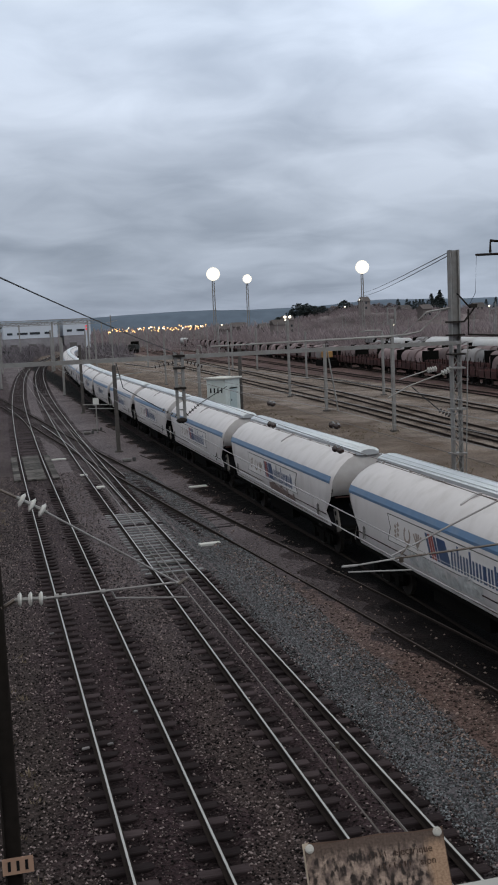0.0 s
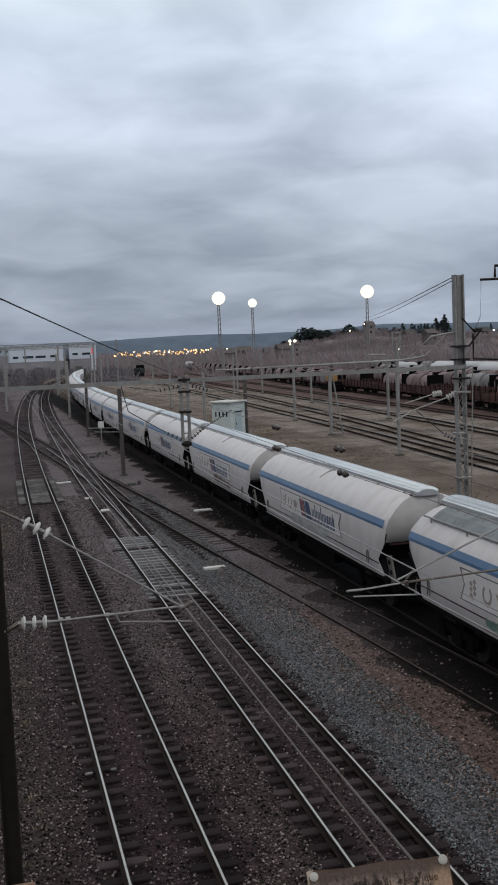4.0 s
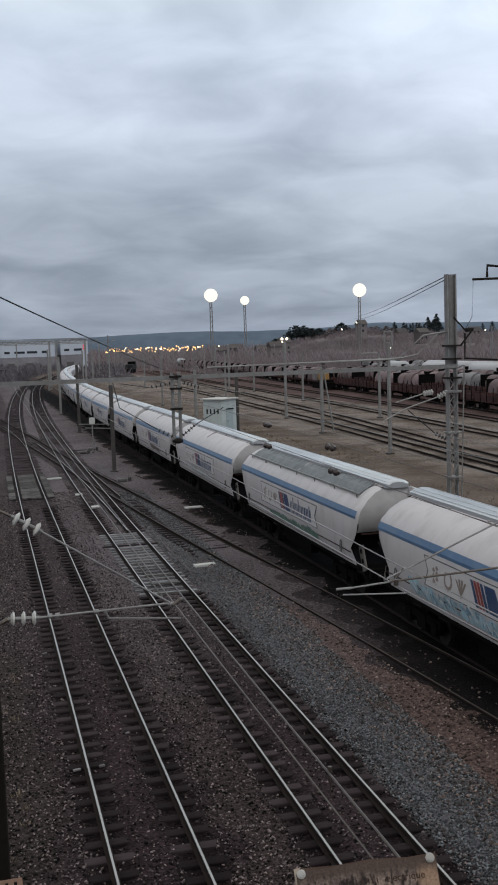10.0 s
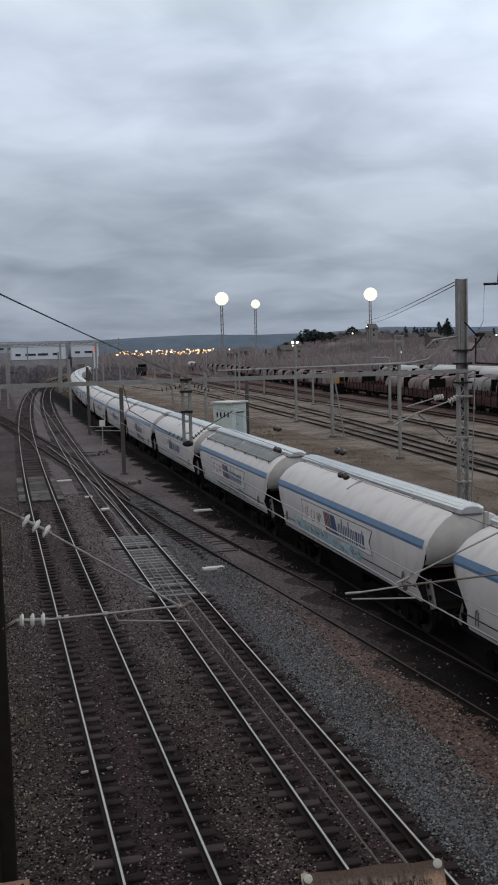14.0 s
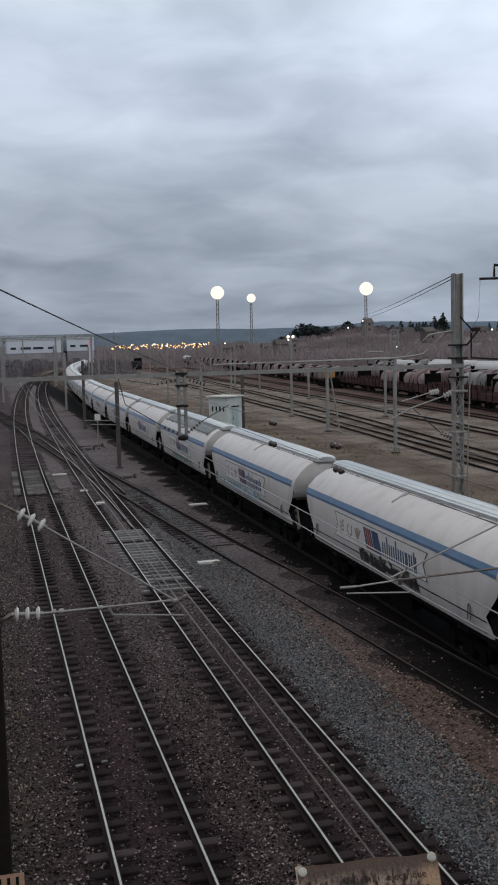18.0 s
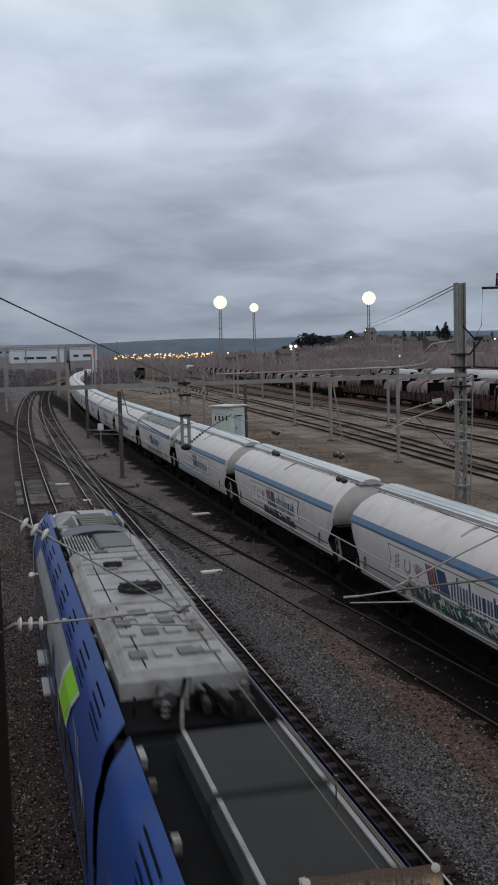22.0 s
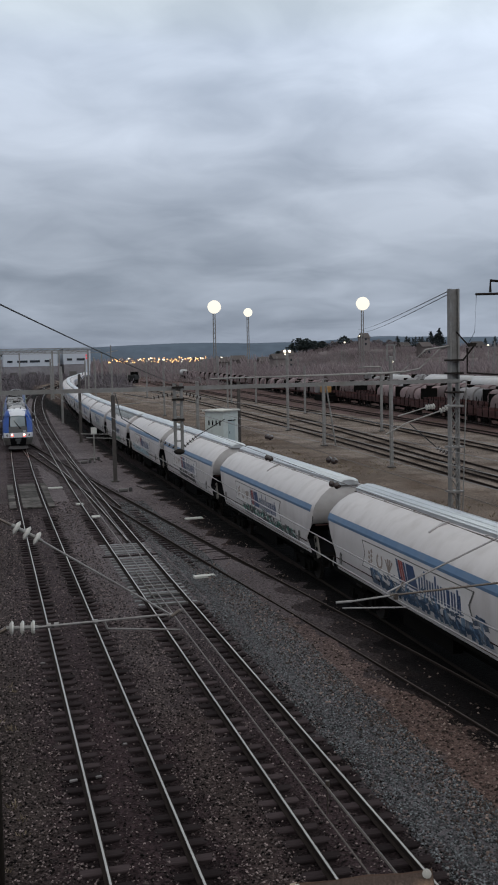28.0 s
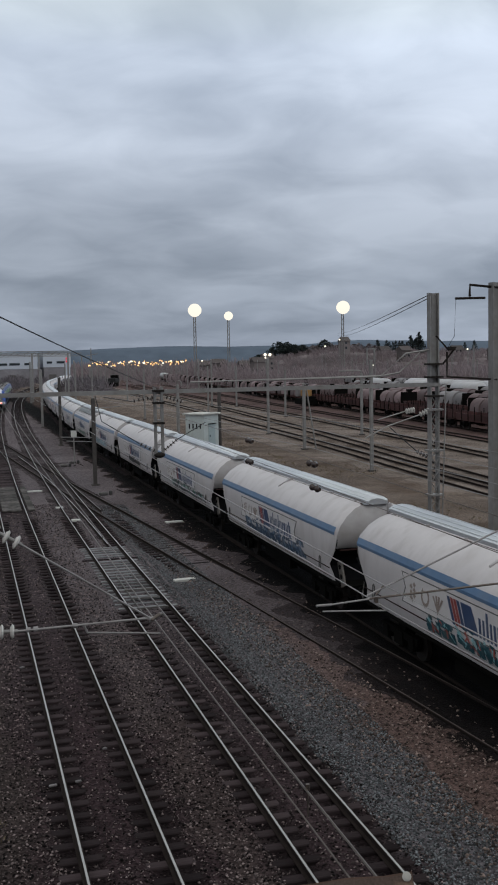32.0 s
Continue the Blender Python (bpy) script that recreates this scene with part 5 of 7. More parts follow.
    grille(c, -0.60, y_tip - sgn * 9.3, 0.66, 2.4, 3.66, 9, False, M_ROOFPALE)
    roof_box("roof_cover", c, 0.34, y_tip - sgn * 9.3, 1.18, 2.4, 3.45, 3.76, M_ROOFPALE, "grey rooftop unit")
    roof_box("cover_panel", c, 0.24, y_tip - sgn * 9.3, 0.84, 1.9, 3.70, 3.79, M_HOODDARK, "dark glossy top panel", 0.05)


def build_end_car(y_tip, sgn, seed):
    """End car; its tip lies at y_tip in the car's own space and it runs back from there."""
    c = thing("railcar", label="blue and silver end car of a regional train", category="train car", group="regional train")
    y0, y1 = (y_tip - END_LEN, y_tip) if sgn > 0 else (y_tip, y_tip + END_LEN)
    car_shell(c, y0, y1, sgn)
    build_cab(c, y_tip, sgn)
    Y = lambda d: y_tip - sgn * d
    roof_box("roof_cover", c, 0, Y(11.4), 1.84, 1.6, 3.45, 3.80, M_ROOFPALE, "pale grey roof cover")
    roof_box("roof_cover", c, 0, Y(14.1), 1.95, 3.7, 3.45, 3.80, M_ROOFPALE, "pale grey roof cover")
    fan(c, 0.1, Y(14.95), 3.77, 0.42)
    fan(c, -0.15, Y(12.55), 3.74, 0.20)
    roof_box("roof_cover", c, 0, Y(18.1), 1.84, 4.0, 3.45, 3.82, M_ROOFPALE, "grey roof cover with vents")
    for i in range(4):
        for j in range(4):
            bm = bm_new()
            box(bm, (-0.55 + 0.36 * j, Y((16.85, 17.5, 18.1, 19.35)[i]), 3.83), (0.24, 0.34, 0.05))
            part("roof_vent", bm, M_ROOF if (i + j) % 2 else M_ROOFPALE, c)
    tanks(c, min(Y(20.2), Y(21.4)), max(Y(20.2), Y(21.4)), seed)
    side_wells(c, min(Y(6), Y(19)), max(Y(6), Y(19)), seed + 40)
    livery(c, min(Y(3.2), Y(15.0)), max(Y(3.2), Y(15.0)), (), wedge=Y(13.2), strokes=min(Y(17.6), Y(19.9)))
    livery(c, Y(16), Y(16), (Y(15.6) if sgn < 0 else Y(16.6),), strokes=min(Y(18.0), Y(20.3)))
    for side in (-1, 1):
        # dark doors and windows below the silver band, then the white arch of the cab
        for d0, d1 in ((3.3, 5.6), (5.75, 8.1), (8.25, 10.6)):
            bm = bm_new()
            strip(bm, 1.30, 2.52, side, Y(d0), Y(d1), 0.018, 6)
            part("dark_door" if d0 > 4 and d0 < 7 else "window", bm, M_GLASS, c, "dark glazed door leaf" if 4 < d0 < 7 else "dark tinted window")
        bm = bm_new()
        for q in range(7):
            strip(bm, 3.19 + q * 0.05, 3.212 + q * 0.05, side, Y(3.72 + 0.03 * q), Y(4.85 + 0.03 * q), 0.028, 1)
        part("shoulder_louvre", bm, M_DARKGAP, c, "dark slotted louvre on the roof shoulder")
        bm = bm_new()
        box(bm, (side * 1.62, Y(5.3), 2.40), (0.16, 0.24, 0.13))
        bevel(bm, 0.05)
        tube(bm, (side * 1.44, Y(5.3), 2.42), (side * 1.60, Y(5.3), 2.42), 0.03, 6)
        part("side_mirror", bm, M_UWHITE, c, "white rounded side mirror")
        bm, vs = bm_new(), []
        for q in np.linspace(0, 1, 13):
            z = 3.46 - 2.1 * q
            d = 2.62 + 0.50 * math.sin(q * 2.2) ** 2 - 0.25 * (q > 0.75) * (q - 0.75)
            x = side * (min(sect_x(z), 1.475) + 0.030)
            vs.append([bm.verts.new((x, Y(d), z)), bm.verts.new((x, Y(d + 0.20), z))])
        for p, q in zip(vs, vs[1:]):
            bm.faces.new((p[0], p[1], q[1], q[0]))
        part("white_arch", bm, M_UWHITE, c, "white curved line behind the cab")
        for d in (6.9, 9.4):
            bm = bm_new()
            box(bm, (side * 1.52, Y(d), 0.72), (0.16, 1.3, 0.05))
            part("door_step", bm, M_SILVER, c, "pale folded door step")
    return c


def build_mid_car(kind, seed):
    c = thing("railcar", label="blue and silver middle car of a regional train", category="train car", group="regional train")
    h = MID_LEN / 2
    car_shell(c, -h, h, 0)
    if kind == 0:
        for yy, sy in ((4.6, 1.95), (6.58, 1.95)):
            roof_box("cooler_box", c, 0.16, yy, 1.34, sy - 0.08, 3.45, 3.74, M_ROOFMESH, "dark mesh-topped cooler box", 0.10)
            for e in (-0.58, 0.58):
                bm = bm_new()
                box(bm, (0.16 + e, yy, 3.745), (0.05, sy - 0.2, 0.03))
                part("cooler_edge", bm, M_ROOFPALE, c, "pale cooler edge strip")
        roof_box("roof_cover", c, 0, -0.1, 1.84, 2.4, 3.45, 3.86, M_ROOFPALE, "pale grey roof cover")
        fan(c, 0, 0.72, 3.83, 0.42)
        for k in range(5):
            bm = bm_new()
            box(bm, (-0.72 + k * 0.36, -2.35, 3.62), (0.26, 0.5, 0.22))
            bevel(bm, 0.04)
            part("resistor_box", bm, M_ROOFMESH if k % 2 else M_ROOFDECK, c, "dark resistor box")
        roof_box("roof_hood", c, 0.1, -3.6, 1.5, 1.6, 3.45, 3.85, M_ROOFPALE, "grey roof hood")
        for k in range(3):
            bm = bm_new()
            box(bm, (0.0 + k * 0.22, -5.3, 3.70), (0.07, 1.5, 0.07))
            part("roof_busbar", bm, M_GALV, c, "long grey busbar")
        roof_box("roof_cover", c, 0.1, -7.3, 1.3, 0.7, 3.45, 3.78, M_ROOF, "rounded grey roof cover", 0.25)
        tanks(c, -7.3, -2.4, seed)
        tanks(c, 1.4, 3.8, seed + 1)
    else:
        tanks(c, 2.2, 7.4, seed)
        roof_box("roof_cover", c, 0, 0.15, 1.90, 2.9, 3.45, 3.84, M_ROOFPALE, "pale grey roof cover")
        fan(c, 0, 0.95, 3.81, 0.42)
        bm = bm_new()
        loft(bm, [[(x, y, z) for x, z in ((-w_, 3.44), (-w_, z1 - 0.1), (-w_ + 0.15, z1), (w_ - 0.15, z1), (w_, z1 - 0.1), (w_, 3.44))] for y, w_, z1 in ((-1.68, 0.92, 3.82), (-3.45, 0.92, 3.82), (-3.62, 0.90, 3.74), (-4.05, 0.86, 3.48))])
        hood = part("roof_cover", bm, M_ROOFPALE, c, "rust-streaked pale roof cover with a sloped end")
        for x, y0, y1, m_ in ((-0.02, -1.75, -2.5, M_ROOFDECK), (-0.58, -2.7, -3.4, M_ROOFDECK), (0.28, -2.6, -3.1, M_ROOF), (0.55, -2.5, -3.2, M_ROOF), (-0.25, -2.9, -3.3, M_ROOF)):
            bm = bm_new()
            box(bm, (x, (y0 + y1) / 2, 3.825), (0.035 if m_ is M_ROOFDECK else 0.11, y0 - y1, 0.012))
            part("cover_seam" if m_ is M_ROOFDECK else "streaked_patch", bm, m_, hood)
        bm = bm_new()
        tube(bm, (0.50, -5.2, 3.66), (0.50, -4.0, 3.66), 0.27, 18)
        part("air_reservoir", bm, M_ROOF, c, "pale roof reservoir", smooth=40)
        roof_box("equipment_cabinet", c, -0.47, -4.85, 0.6, 0.75, 3.45, 3.86, M_ROOFPALE, "", 0.05)
        for x, y in ((0.48, -6.2),):
            roof_box("equipment_cabinet", c, x, y, 0.42, 0.5, 3.45, 3.78, M_ROOFPALE, "", 0.05)
        for x in (-0.05, 0.1):
            bm = bm_new()
            pipe(bm, [(x, -7.0, 3.56), (x, -6.9, 3.68), (x + 0.02, -5.2, 3.72), (x + 0.02, -5.1, 3.56)], 0.035)
            part("roof_pipe", bm, M_ROOFPALE, c)
        tanks(c, -7.9, -5.6, seed + 2)
        # folded pantograph
        bm = bm_new()
        pipe(bm, [(-0.7, 6.6, 3.75), (0.6, 6.6, 3.75)], 0.03)
        pipe(bm, [(-0.4, 3.0, 3.62), (-0.15, 6.4, 3.78)], 0.04)
        pipe(bm, [(0.4, 3.0, 3.62), (0.15, 6.4, 3.78)], 0.04)
        pipe(bm, [(-0.8, 6.3, 3.80), (0.8, 6.3, 3.80)], 0.03)
        part("pantograph", bm, M_WHEEL, c, "folded dark pantograph")
    for x, z in ((0.80, 3.58), (0.87, 3.58), (0.94, 3.58)):
        bm = bm_new()
        pipe(bm, [(x, -h + 0.3, z), (x, h - 0.3, z)], 0.018)
        part("roof_cable", bm, M_GALV, c, "long grey roof cable")
    side_wells(c, -h + 0.5, h - 0.5, seed + 40)
    livery(c, -2.2, 3.2, (-3.4, 3.0))
    # gangway bellows at the rear end
    for e in (-1, 1):
        bm = bm_new()
        for q in range(3):
            box(bm, (0, e * (h + 0.02 + q * 0.1), 1.95), (2.3 - 0.1 * (q % 2), 0.07, 2.9 - 0.1 * (q % 2)))
        part("gangway_bellows", bm, M_BLACK, c, "black gangway bellows")
    return c


def raise_car(c):
    """Bring a car to its full height above the rails."""
    for o in c.children_recursive:
        o.data.transform(Matrix.Diagonal((1, 1, 1.12, 1)))
    return c


CAR_1 = raise_car(build_end_car(END_LEN / 2, 1, 3))
CAR_2 = raise_car(build_mid_car(0, 11))
CAR_3 = raise_car(build_mid_car(1, 17))
CAR_4 = raise_car(build_end_car(-END_LEN / 2, -1, 5))
# place of the unit's tail tip along the line, by time
TAIL = [(t / 2, 31.1 + 24.25 * (t / 2 - 25.0)) for t in (0, 8, 16, 24, 32, *range(38, 65))]


def on_line(path, y, half):
    """Pose of a vehicle whose middle is at y on a plan line."""
    a, b = path(y - half), path(y + half)
    return Matrix.Translation(((a + b) / 2, y, 0)) @ Matrix.Rotation(math.atan2(-(b - a), 2 * half), 4, "Z")


def motions():
    """All that moves: the grain wagons at walking pace, and the regional train."""
    for k, w in WAGONS:
        rows = []
        for t in range(0, 33, 2):
            y = FREIGHT_Y0 + FREIGHT_V * t + (k - 2) * WAGON_L
            rows.append((float(t), on_line(LINE_F, y, 5.4)))
        walk(w, rows)
    for c, d in ((CAR_4, END_LEN / 2), (CAR_3, END_LEN + MID_LEN / 2), (CAR_2, END_LEN + MID_LEN * 1.5), (CAR_1, END_LEN * 1.5 + MID_LEN * 2)):
        walk(c, [(t, on_line(LINE_A, y + d - 0.25, 6.0)) for t, y in TAIL])


# ---------- overhead line equipment ----------
def h_beam(bm, x, y, z0, z1, w, d, flange=0.02):
    for s in (-1, 1):
        box(bm, (x + s * (w / 2 - flange / 2), y, (z0 + z1) / 2), (flange, d, z1 - z0))
    box(bm, (x, y, (z0 + z1) / 2), (w - 2 * flange, flange, z1 - z0))


def insulator_string(parent, a, b, n, r, material=None, label="pale ribbed insulator"):
    """Discs strung between two points."""
    a, b = Vector(a), Vector(b)
    d = (b - a).normalized()
    bm = bm_new()
    tube(bm, a, b, r * 0.28, 8)
    core = part("insulator_core", bm, M_GALV, parent, label)
    for i in range(n):
        c = a.lerp(b, (i + 0.5) / n)
        bm = bm_new()
        tube(bm, c - d * r * 0.30, c, r * 0.55, 14, r)
        tube(bm, c, c + d * r * 0.22, r, 14, r * 0.8)
        part("insulator_disc", bm, material or M_INSUL, core)


def bars_plate(parent, x, y, z, w, h, material, ink, n):
    """Small plate facing -y with plain bars for its characters."""
    bm = bm_new()
    box(bm, (x, y, z), (w, 0.006, h))
    p = part("number_plate", bm, material, parent, "small faded orange plate with dark bars")
    for i in range(n):
        bm = bm_new()
        box(bm, (x + (i - (n - 1) / 2) * w / (n + 0.6), y - 0.005, z), (w * 0.10, 0.004, h * 0.6))
        part("plate_bar", bm, ink, p)


def near_mast():
    m = thing("catenary_mast", label="dark steel catenary mast beside the main track", category="catenary mast")
    bm = bm_new()
    h_beam(bm, -0.13, 14.0, -0.5, 9.6, 0.24, 0.24, 0.025)
    part("mast_post", bm, M_DARKSTEEL, m)
    bm = bm_new()
    box(bm, (-0.13, 14.0, -0.35), (0.7, 0.7, 0.5))
    part("foundation", bm, M_CONCRETE, m)
    bars_plate(m, -0.07, 13.85, 1.43, 0.42, 0.24, M_PLATE, M_BLACK, 3)
    # swinging bracket over the left track
    bm = bm_new()
    pipe(bm, [(-0.01, 14.00, 6.64), (0.26, 14.00, 6.49)], 0.02)
    pipe(bm, [(-0.04, 14.00, 5.00), (0.14, 14.00, 5.10)], 0.03)
    part("bracket_hinge", bm, M_WIRE, m)
    insulator_string(m, (0.26, 14.00, 6.49), (0.65, 14.00, 6.25), 3, 0.102)
    insulator_string(m, (0.14, 14.00, 5.10), (0.56, 14.00, 5.08), 3, 0.102)
    bm = bm_new()
    pipe(bm, [(0.65, 14.00, 6.25), (2.39, 14.00, 5.09)], 0.014, 8)
    part("top_stay", bm, M_TUBE, m, "pale diagonal stay tube")
    bm = bm_new()
    pipe(bm, [(0.56, 14.00, 5.08), (2.39, 14.00, 5.11)], 0.016, 8)
    for x in (0.70, 0.80, 1.33, 2.38):
        tube(bm, (x - 0.03, 14, 5.09), (x + 0.03, 14, 5.09), 0.036, 8)
    part("bracket_tube", bm, M_TUBE, m, "pale horizontal bracket tube")
    bm = bm_new()
    pipe(bm, [(1.49, 14.00, 4.98), (2.50, 14.00, 4.88)], 0.012, 8)
    tube(bm, (1.49, 14.00, 4.98), (1.45, 14.00, 5.08), 0.015, 6)
    part("steady_arm", bm, M_TUBE, m, "thin steady arm")
    bm = bm_new()
    pipe(bm, [(2.37, 13.95, 5.09), (2.49, 14.00, 5.15), (2.55, 14.10, 5.13)], 0.022)
    part("wire_clamp", bm, M_WIRE, m)


def far_bracket_mast():
    """Mast to the right of the second track, with its bracket."""
    m = thing("catenary_mast", label="steel catenary mast with a bracket over the second track", category="catenary mast")
    bm = bm_new()
    h_beam(bm, 9.42, 14.0, -0.4, 8.1, 0.24, 0.24, 0.025)
    part("mast_post", bm, M_DARKSTEEL, m)
    bm = bm_new()
    pipe(bm, [(9.31, 14.00, 6.58), (8.62, 14.00, 6.35)], 0.024)
    pipe(bm, [(8.62, 14.00, 6.35), (5.59, 14.00, 5.17)], 0.015, 8)
    part("top_stay", bm, M_TUBE, m, "pale diagonal stay tube")
    bm = bm_new()
    pipe(bm, [(9.28, 14.00, 5.24), (5.63, 14.00, 5.12)], 0.017, 8)
    part("bracket_tube", bm, M_WIRE, m, "dark bracket tube")
    bm = bm_new()
    pipe(bm, [(5.68, 14.00, 5.12), (5.04, 14.00, 5.08)], 0.014, 8)
    pipe(bm, [(5.04, 14.00, 5.08), (4.80, 14.00, 5.08)], 0.019, 8)
    part("bracket_end", bm, M_TUBE, m, "pale clamp end of the bracket")
    bm = bm_new()
    pipe(bm, [(4.90, 14.00, 4.99), (5.94, 14.00, 4.92)], 0.012, 8)
    part("steady_arm", bm, M_TUBE, m, "thin steady arm")
    bm = bm_new()
    box(bm, (5.73, 14.00, 5.10), (0.05, 0.06, 0.09))
    pipe(bm, [(5.73, 14.00, 5.17), (5.85, 14.00, 5.30)], 0.014)
    part("wire_clamp", bm, M_WIRE, m)


near_mast()
far_bracket_mast()


def wire(name, pts, r, material, label, sag=0.0, n=14):
    """A wire through support points, drooping between them."""
    bm, path = bm_new(), []
    for a, b in zip(pts, pts[1:]):
        a, b = Vector(a), Vector(b)
        for i in range(n):
            t = i / n
            p = a.lerp(b, t)
            p.z -= 4 * sag * t * (1 - t)
            path.append(p)
    path.append(Vector(pts[-1]))
    pipe(bm, path, r, 5)
    return tagged(part(name, bm, material), label, "overhead wire")


def droppers(owner, x, ys, z0, z1):
    for y in ys:
        bm = bm_new()
        tube(bm, (x, y, z0), (x, y, z1), 0.006, 4)
        tube(bm, (x, y, z1 - 0.03), (x, y, z1 + 0.02), 0.018, 5)
        part("dropper", bm, M_WIRE, owner)


wa = wire("contact_wire", [(2.45, -20, 5.10), (2.51, 14, 4.95), (2.45, 55, 5.2), (LINE_A(95), 95, 5.3), (LINE_A(140), 140, 5.3)], 0.010, M_WIRE, "thin copper contact wire above the main track", 0.0, 2)
droppers(wa, 2.48, (3.0, 7.5, 20.0, 26.0, 32.0), 5.05, 5.30)
wire("messenger_wire", [(2.42, -20, 5.62), (2.46, 14, 5.29), (2.45, 55, 5.85), (LINE_A(95), 95, 6.1), (LINE_A(140), 140, 6.1)], 0.010, M_WIRE, "bronze messenger wire above the main track", 0.10)
wire("contact_wire", [(6.05, -20, 5.1), (5.90, 14, 4.95), (6.08, 55, 5.2), (LINE_B(95), 95, 5.3), (LINE_B(140), 140, 5.3)], 0.011, M_TUBE, "pale contact wire above the second track", 0.0, 2)
wire("messenger_wire", [(6.05, -20, 5.65), (5.83, 14, 5.32), (6.08, 55, 5.9), (LINE_B(95), 95, 6.1)], 0.011, M_TUBE, "pale messenger wire above the second track", 0.12)
for dx, z in ((0.0, 5.05), (0.25, 5.35), (-0.2, 5.85), (0.6, 6.1)):
    wire("freight_line_wire", [(12.9 + dx, -10, z), (12.85 + dx, 38, z + 0.2), (12.7 + dx, 78, z + 0.3), (12.6 + dx, 118, z + 0.3)], 0.010, M_TUBE, "pale overhead wire above the freight track", 0.15)
wire("guy_wire", [(-0.05, 14.0, 9.55), (6.9, 38.0, 7.7)], 0.012, M_WIREDARK, "dark guy wire from the mast to the portal", 0.05)
wire("earth_wire", [(-0.05, 14.0, 9.5), (-0.5, -20, 9.7)], 0.012, M_WIREDARK, "dark earth wire on top of the mast", 0.05)


def portal():
    p = thing("catenary_portal", label="grey steel portal across all tracks", category="catenary portal")
    bm = bm_new()
    for dy in (-0.14, 0.14):
        box(bm, (6.7, 38.2 + dy, 7.56), (23.4, 0.05, 0.15))
    for x in np.arange(-4.8, 18.2, 0.8):
        box(bm, (x, 38.2, 7.56), (0.06, 0.25, 0.11))
    part("portal_beam", bm, M_GALV, p, "long flat grey beam")
    bm = bm_new()
    h_beam(bm, -4.95, 38.2, -0.3, 8.4, 0.3, 0.3, 0.03)
    part("portal_leg", bm, M_GALV, p)
    # right leg: two channels with lacing
    leg = thing("lattice_mast", label="tall grey lattice mast carrying the portal beam", category="catenary mast")
    for x in (18.03, 18.37):
        bm = bm_new()
        box(bm, (x, 38.2, 5.48), (0.06, 0.30, 11.46))
        part("mast_channel", bm, M_GALV, leg)
    bm = bm_new()
    box(bm, (18.26, 38.22, 9.32), (0.22, 0.05, 3.76))
    part("mast_web", bm, M_GALV, leg)
    for i in range(14):
        z = 0.1 + i * 0.5
        bm = bm_new()
        tube(bm, (18.03, 38.06, z), (18.37, 38.06, z + 0.5), 0.022, 5)
        tube(bm, (18.37, 38.06, z), (18.03, 38.06, z + 0.5), 0.022, 5)
        part("lacing_bar", bm, M_GALV, leg)
    for z in (3.1, 4.9, 6.55, 7.1, 7.86, 8.38):
        bm = bm_new()
        box(bm, (18.2, 38.15, z), (0.62, 0.5, 0.07))
        part("mast_clamp", bm, M_DARKSTEEL if z > 7 else M_GALV, leg)
    bm = bm_new()
    pipe(bm, [(18.40, 38.00, -0.01), (18.66, 38.00, 7.55)], 0.025)
    part("mast_conduit", bm, M_GALV, leg)
    # bracket with glass insulators on the left face of the mast
    insulator_string(leg, (18.00, 38.10, 6.54), (17.54, 38.10, 6.36), 4, 0.12)
    insulator_string(leg, (17.34, 38.10, 6.57), (16.93, 38.10, 6.52), 4, 0.12)
    bm = bm_new()
    pipe(bm, [(17.54, 38.10, 6.36), (16.15, 38.10, 5.95), (15.22, 38.10, 5.51)], 0.03)
    pipe(bm, [(16.93, 38.10, 6.52), (15.75, 38.10, 6.22)], 0.025)
    part("bracket_tube", bm, M_GALV, leg)
    insulator_string(leg, (17.90, 38.10, 4.65), (17.40, 38.10, 4.91), 4, 0.10, M_INSULDARK, "dark ribbed insulator")
    bm = bm_new()
    pipe(bm, [(17.40, 38.10, 4.91), (16.25, 38.10, 5.90)], 0.022)
    part("bracket_strut", bm, M_WIREDARK, leg)
    # tubes that climb to the mast
    tb = thing("busbar_tube", label="pair of grey tubes rising to the lattice mast", category="busbar")
    for dy in (0.0, 0.9):
        bm = bm_new()
        pipe(bm, [(11.4, 38.2, 7.9), (15.4, 38.2, 7.92), (15.95, 38.2, 7.96), (17.0, 38.2, 8.82), (18.0, 38.2, 8.95)] if dy == 0 else
             [(8.4, 39.1, 7.86), (16.4, 39.1, 7.94), (17.1, 39.1, 8.05), (18.05, 39.1, 8.86), (18.3, 38.4, 8.95)], 0.035, 8)
        part("tube_run", bm, M_GALV, tb)
    for x in (9.6, 12.8, 15.4):
        bm = bm_new()
        for k in range(5):
            tube(bm, (x, 38.2, 7.64 + k * 0.055), (x, 38.2, 7.67 + k * 0.055), 0.075, 10)
        part("post_insulator", bm, M_INSULDARK, tb, "dark post insulator")
    # hanging column with fanned insulator strings
    col = thing("drop_column", label="hanging grey catenary column with insulators", category="catenary support")
    for x in (6.79, 7.05):
        bm = bm_new()
        box(bm, (x, 37.95, 6.5), (0.10, 0.14, 2.5))
        part("column_channel", bm, M_GALV, col)
    bm = bm_new()
    for k in range(5):
        box(bm, (6.92, 37.95, 5.6 + k * 0.45), (0.2, 0.10, 0.05))
    part("column_batten", bm, M_GALV, col)
    for z in (6.4, 7.15, 7.6):
        bm = bm_new()
        box(bm, (6.92, 37.95, z), (0.42, 0.3, 0.08))
        part("column_clamp", bm, M_DARKSTEEL, col)
    bm = bm_new()
    bmesh.ops.create_uvsphere(bm, u_segments=12, v_segments=8, radius=0.16, matrix=Matrix.Translation((6.92, 37.94, 5.20)) @ Matrix.Diagonal((1.3, 1.3, 0.7, 1)))
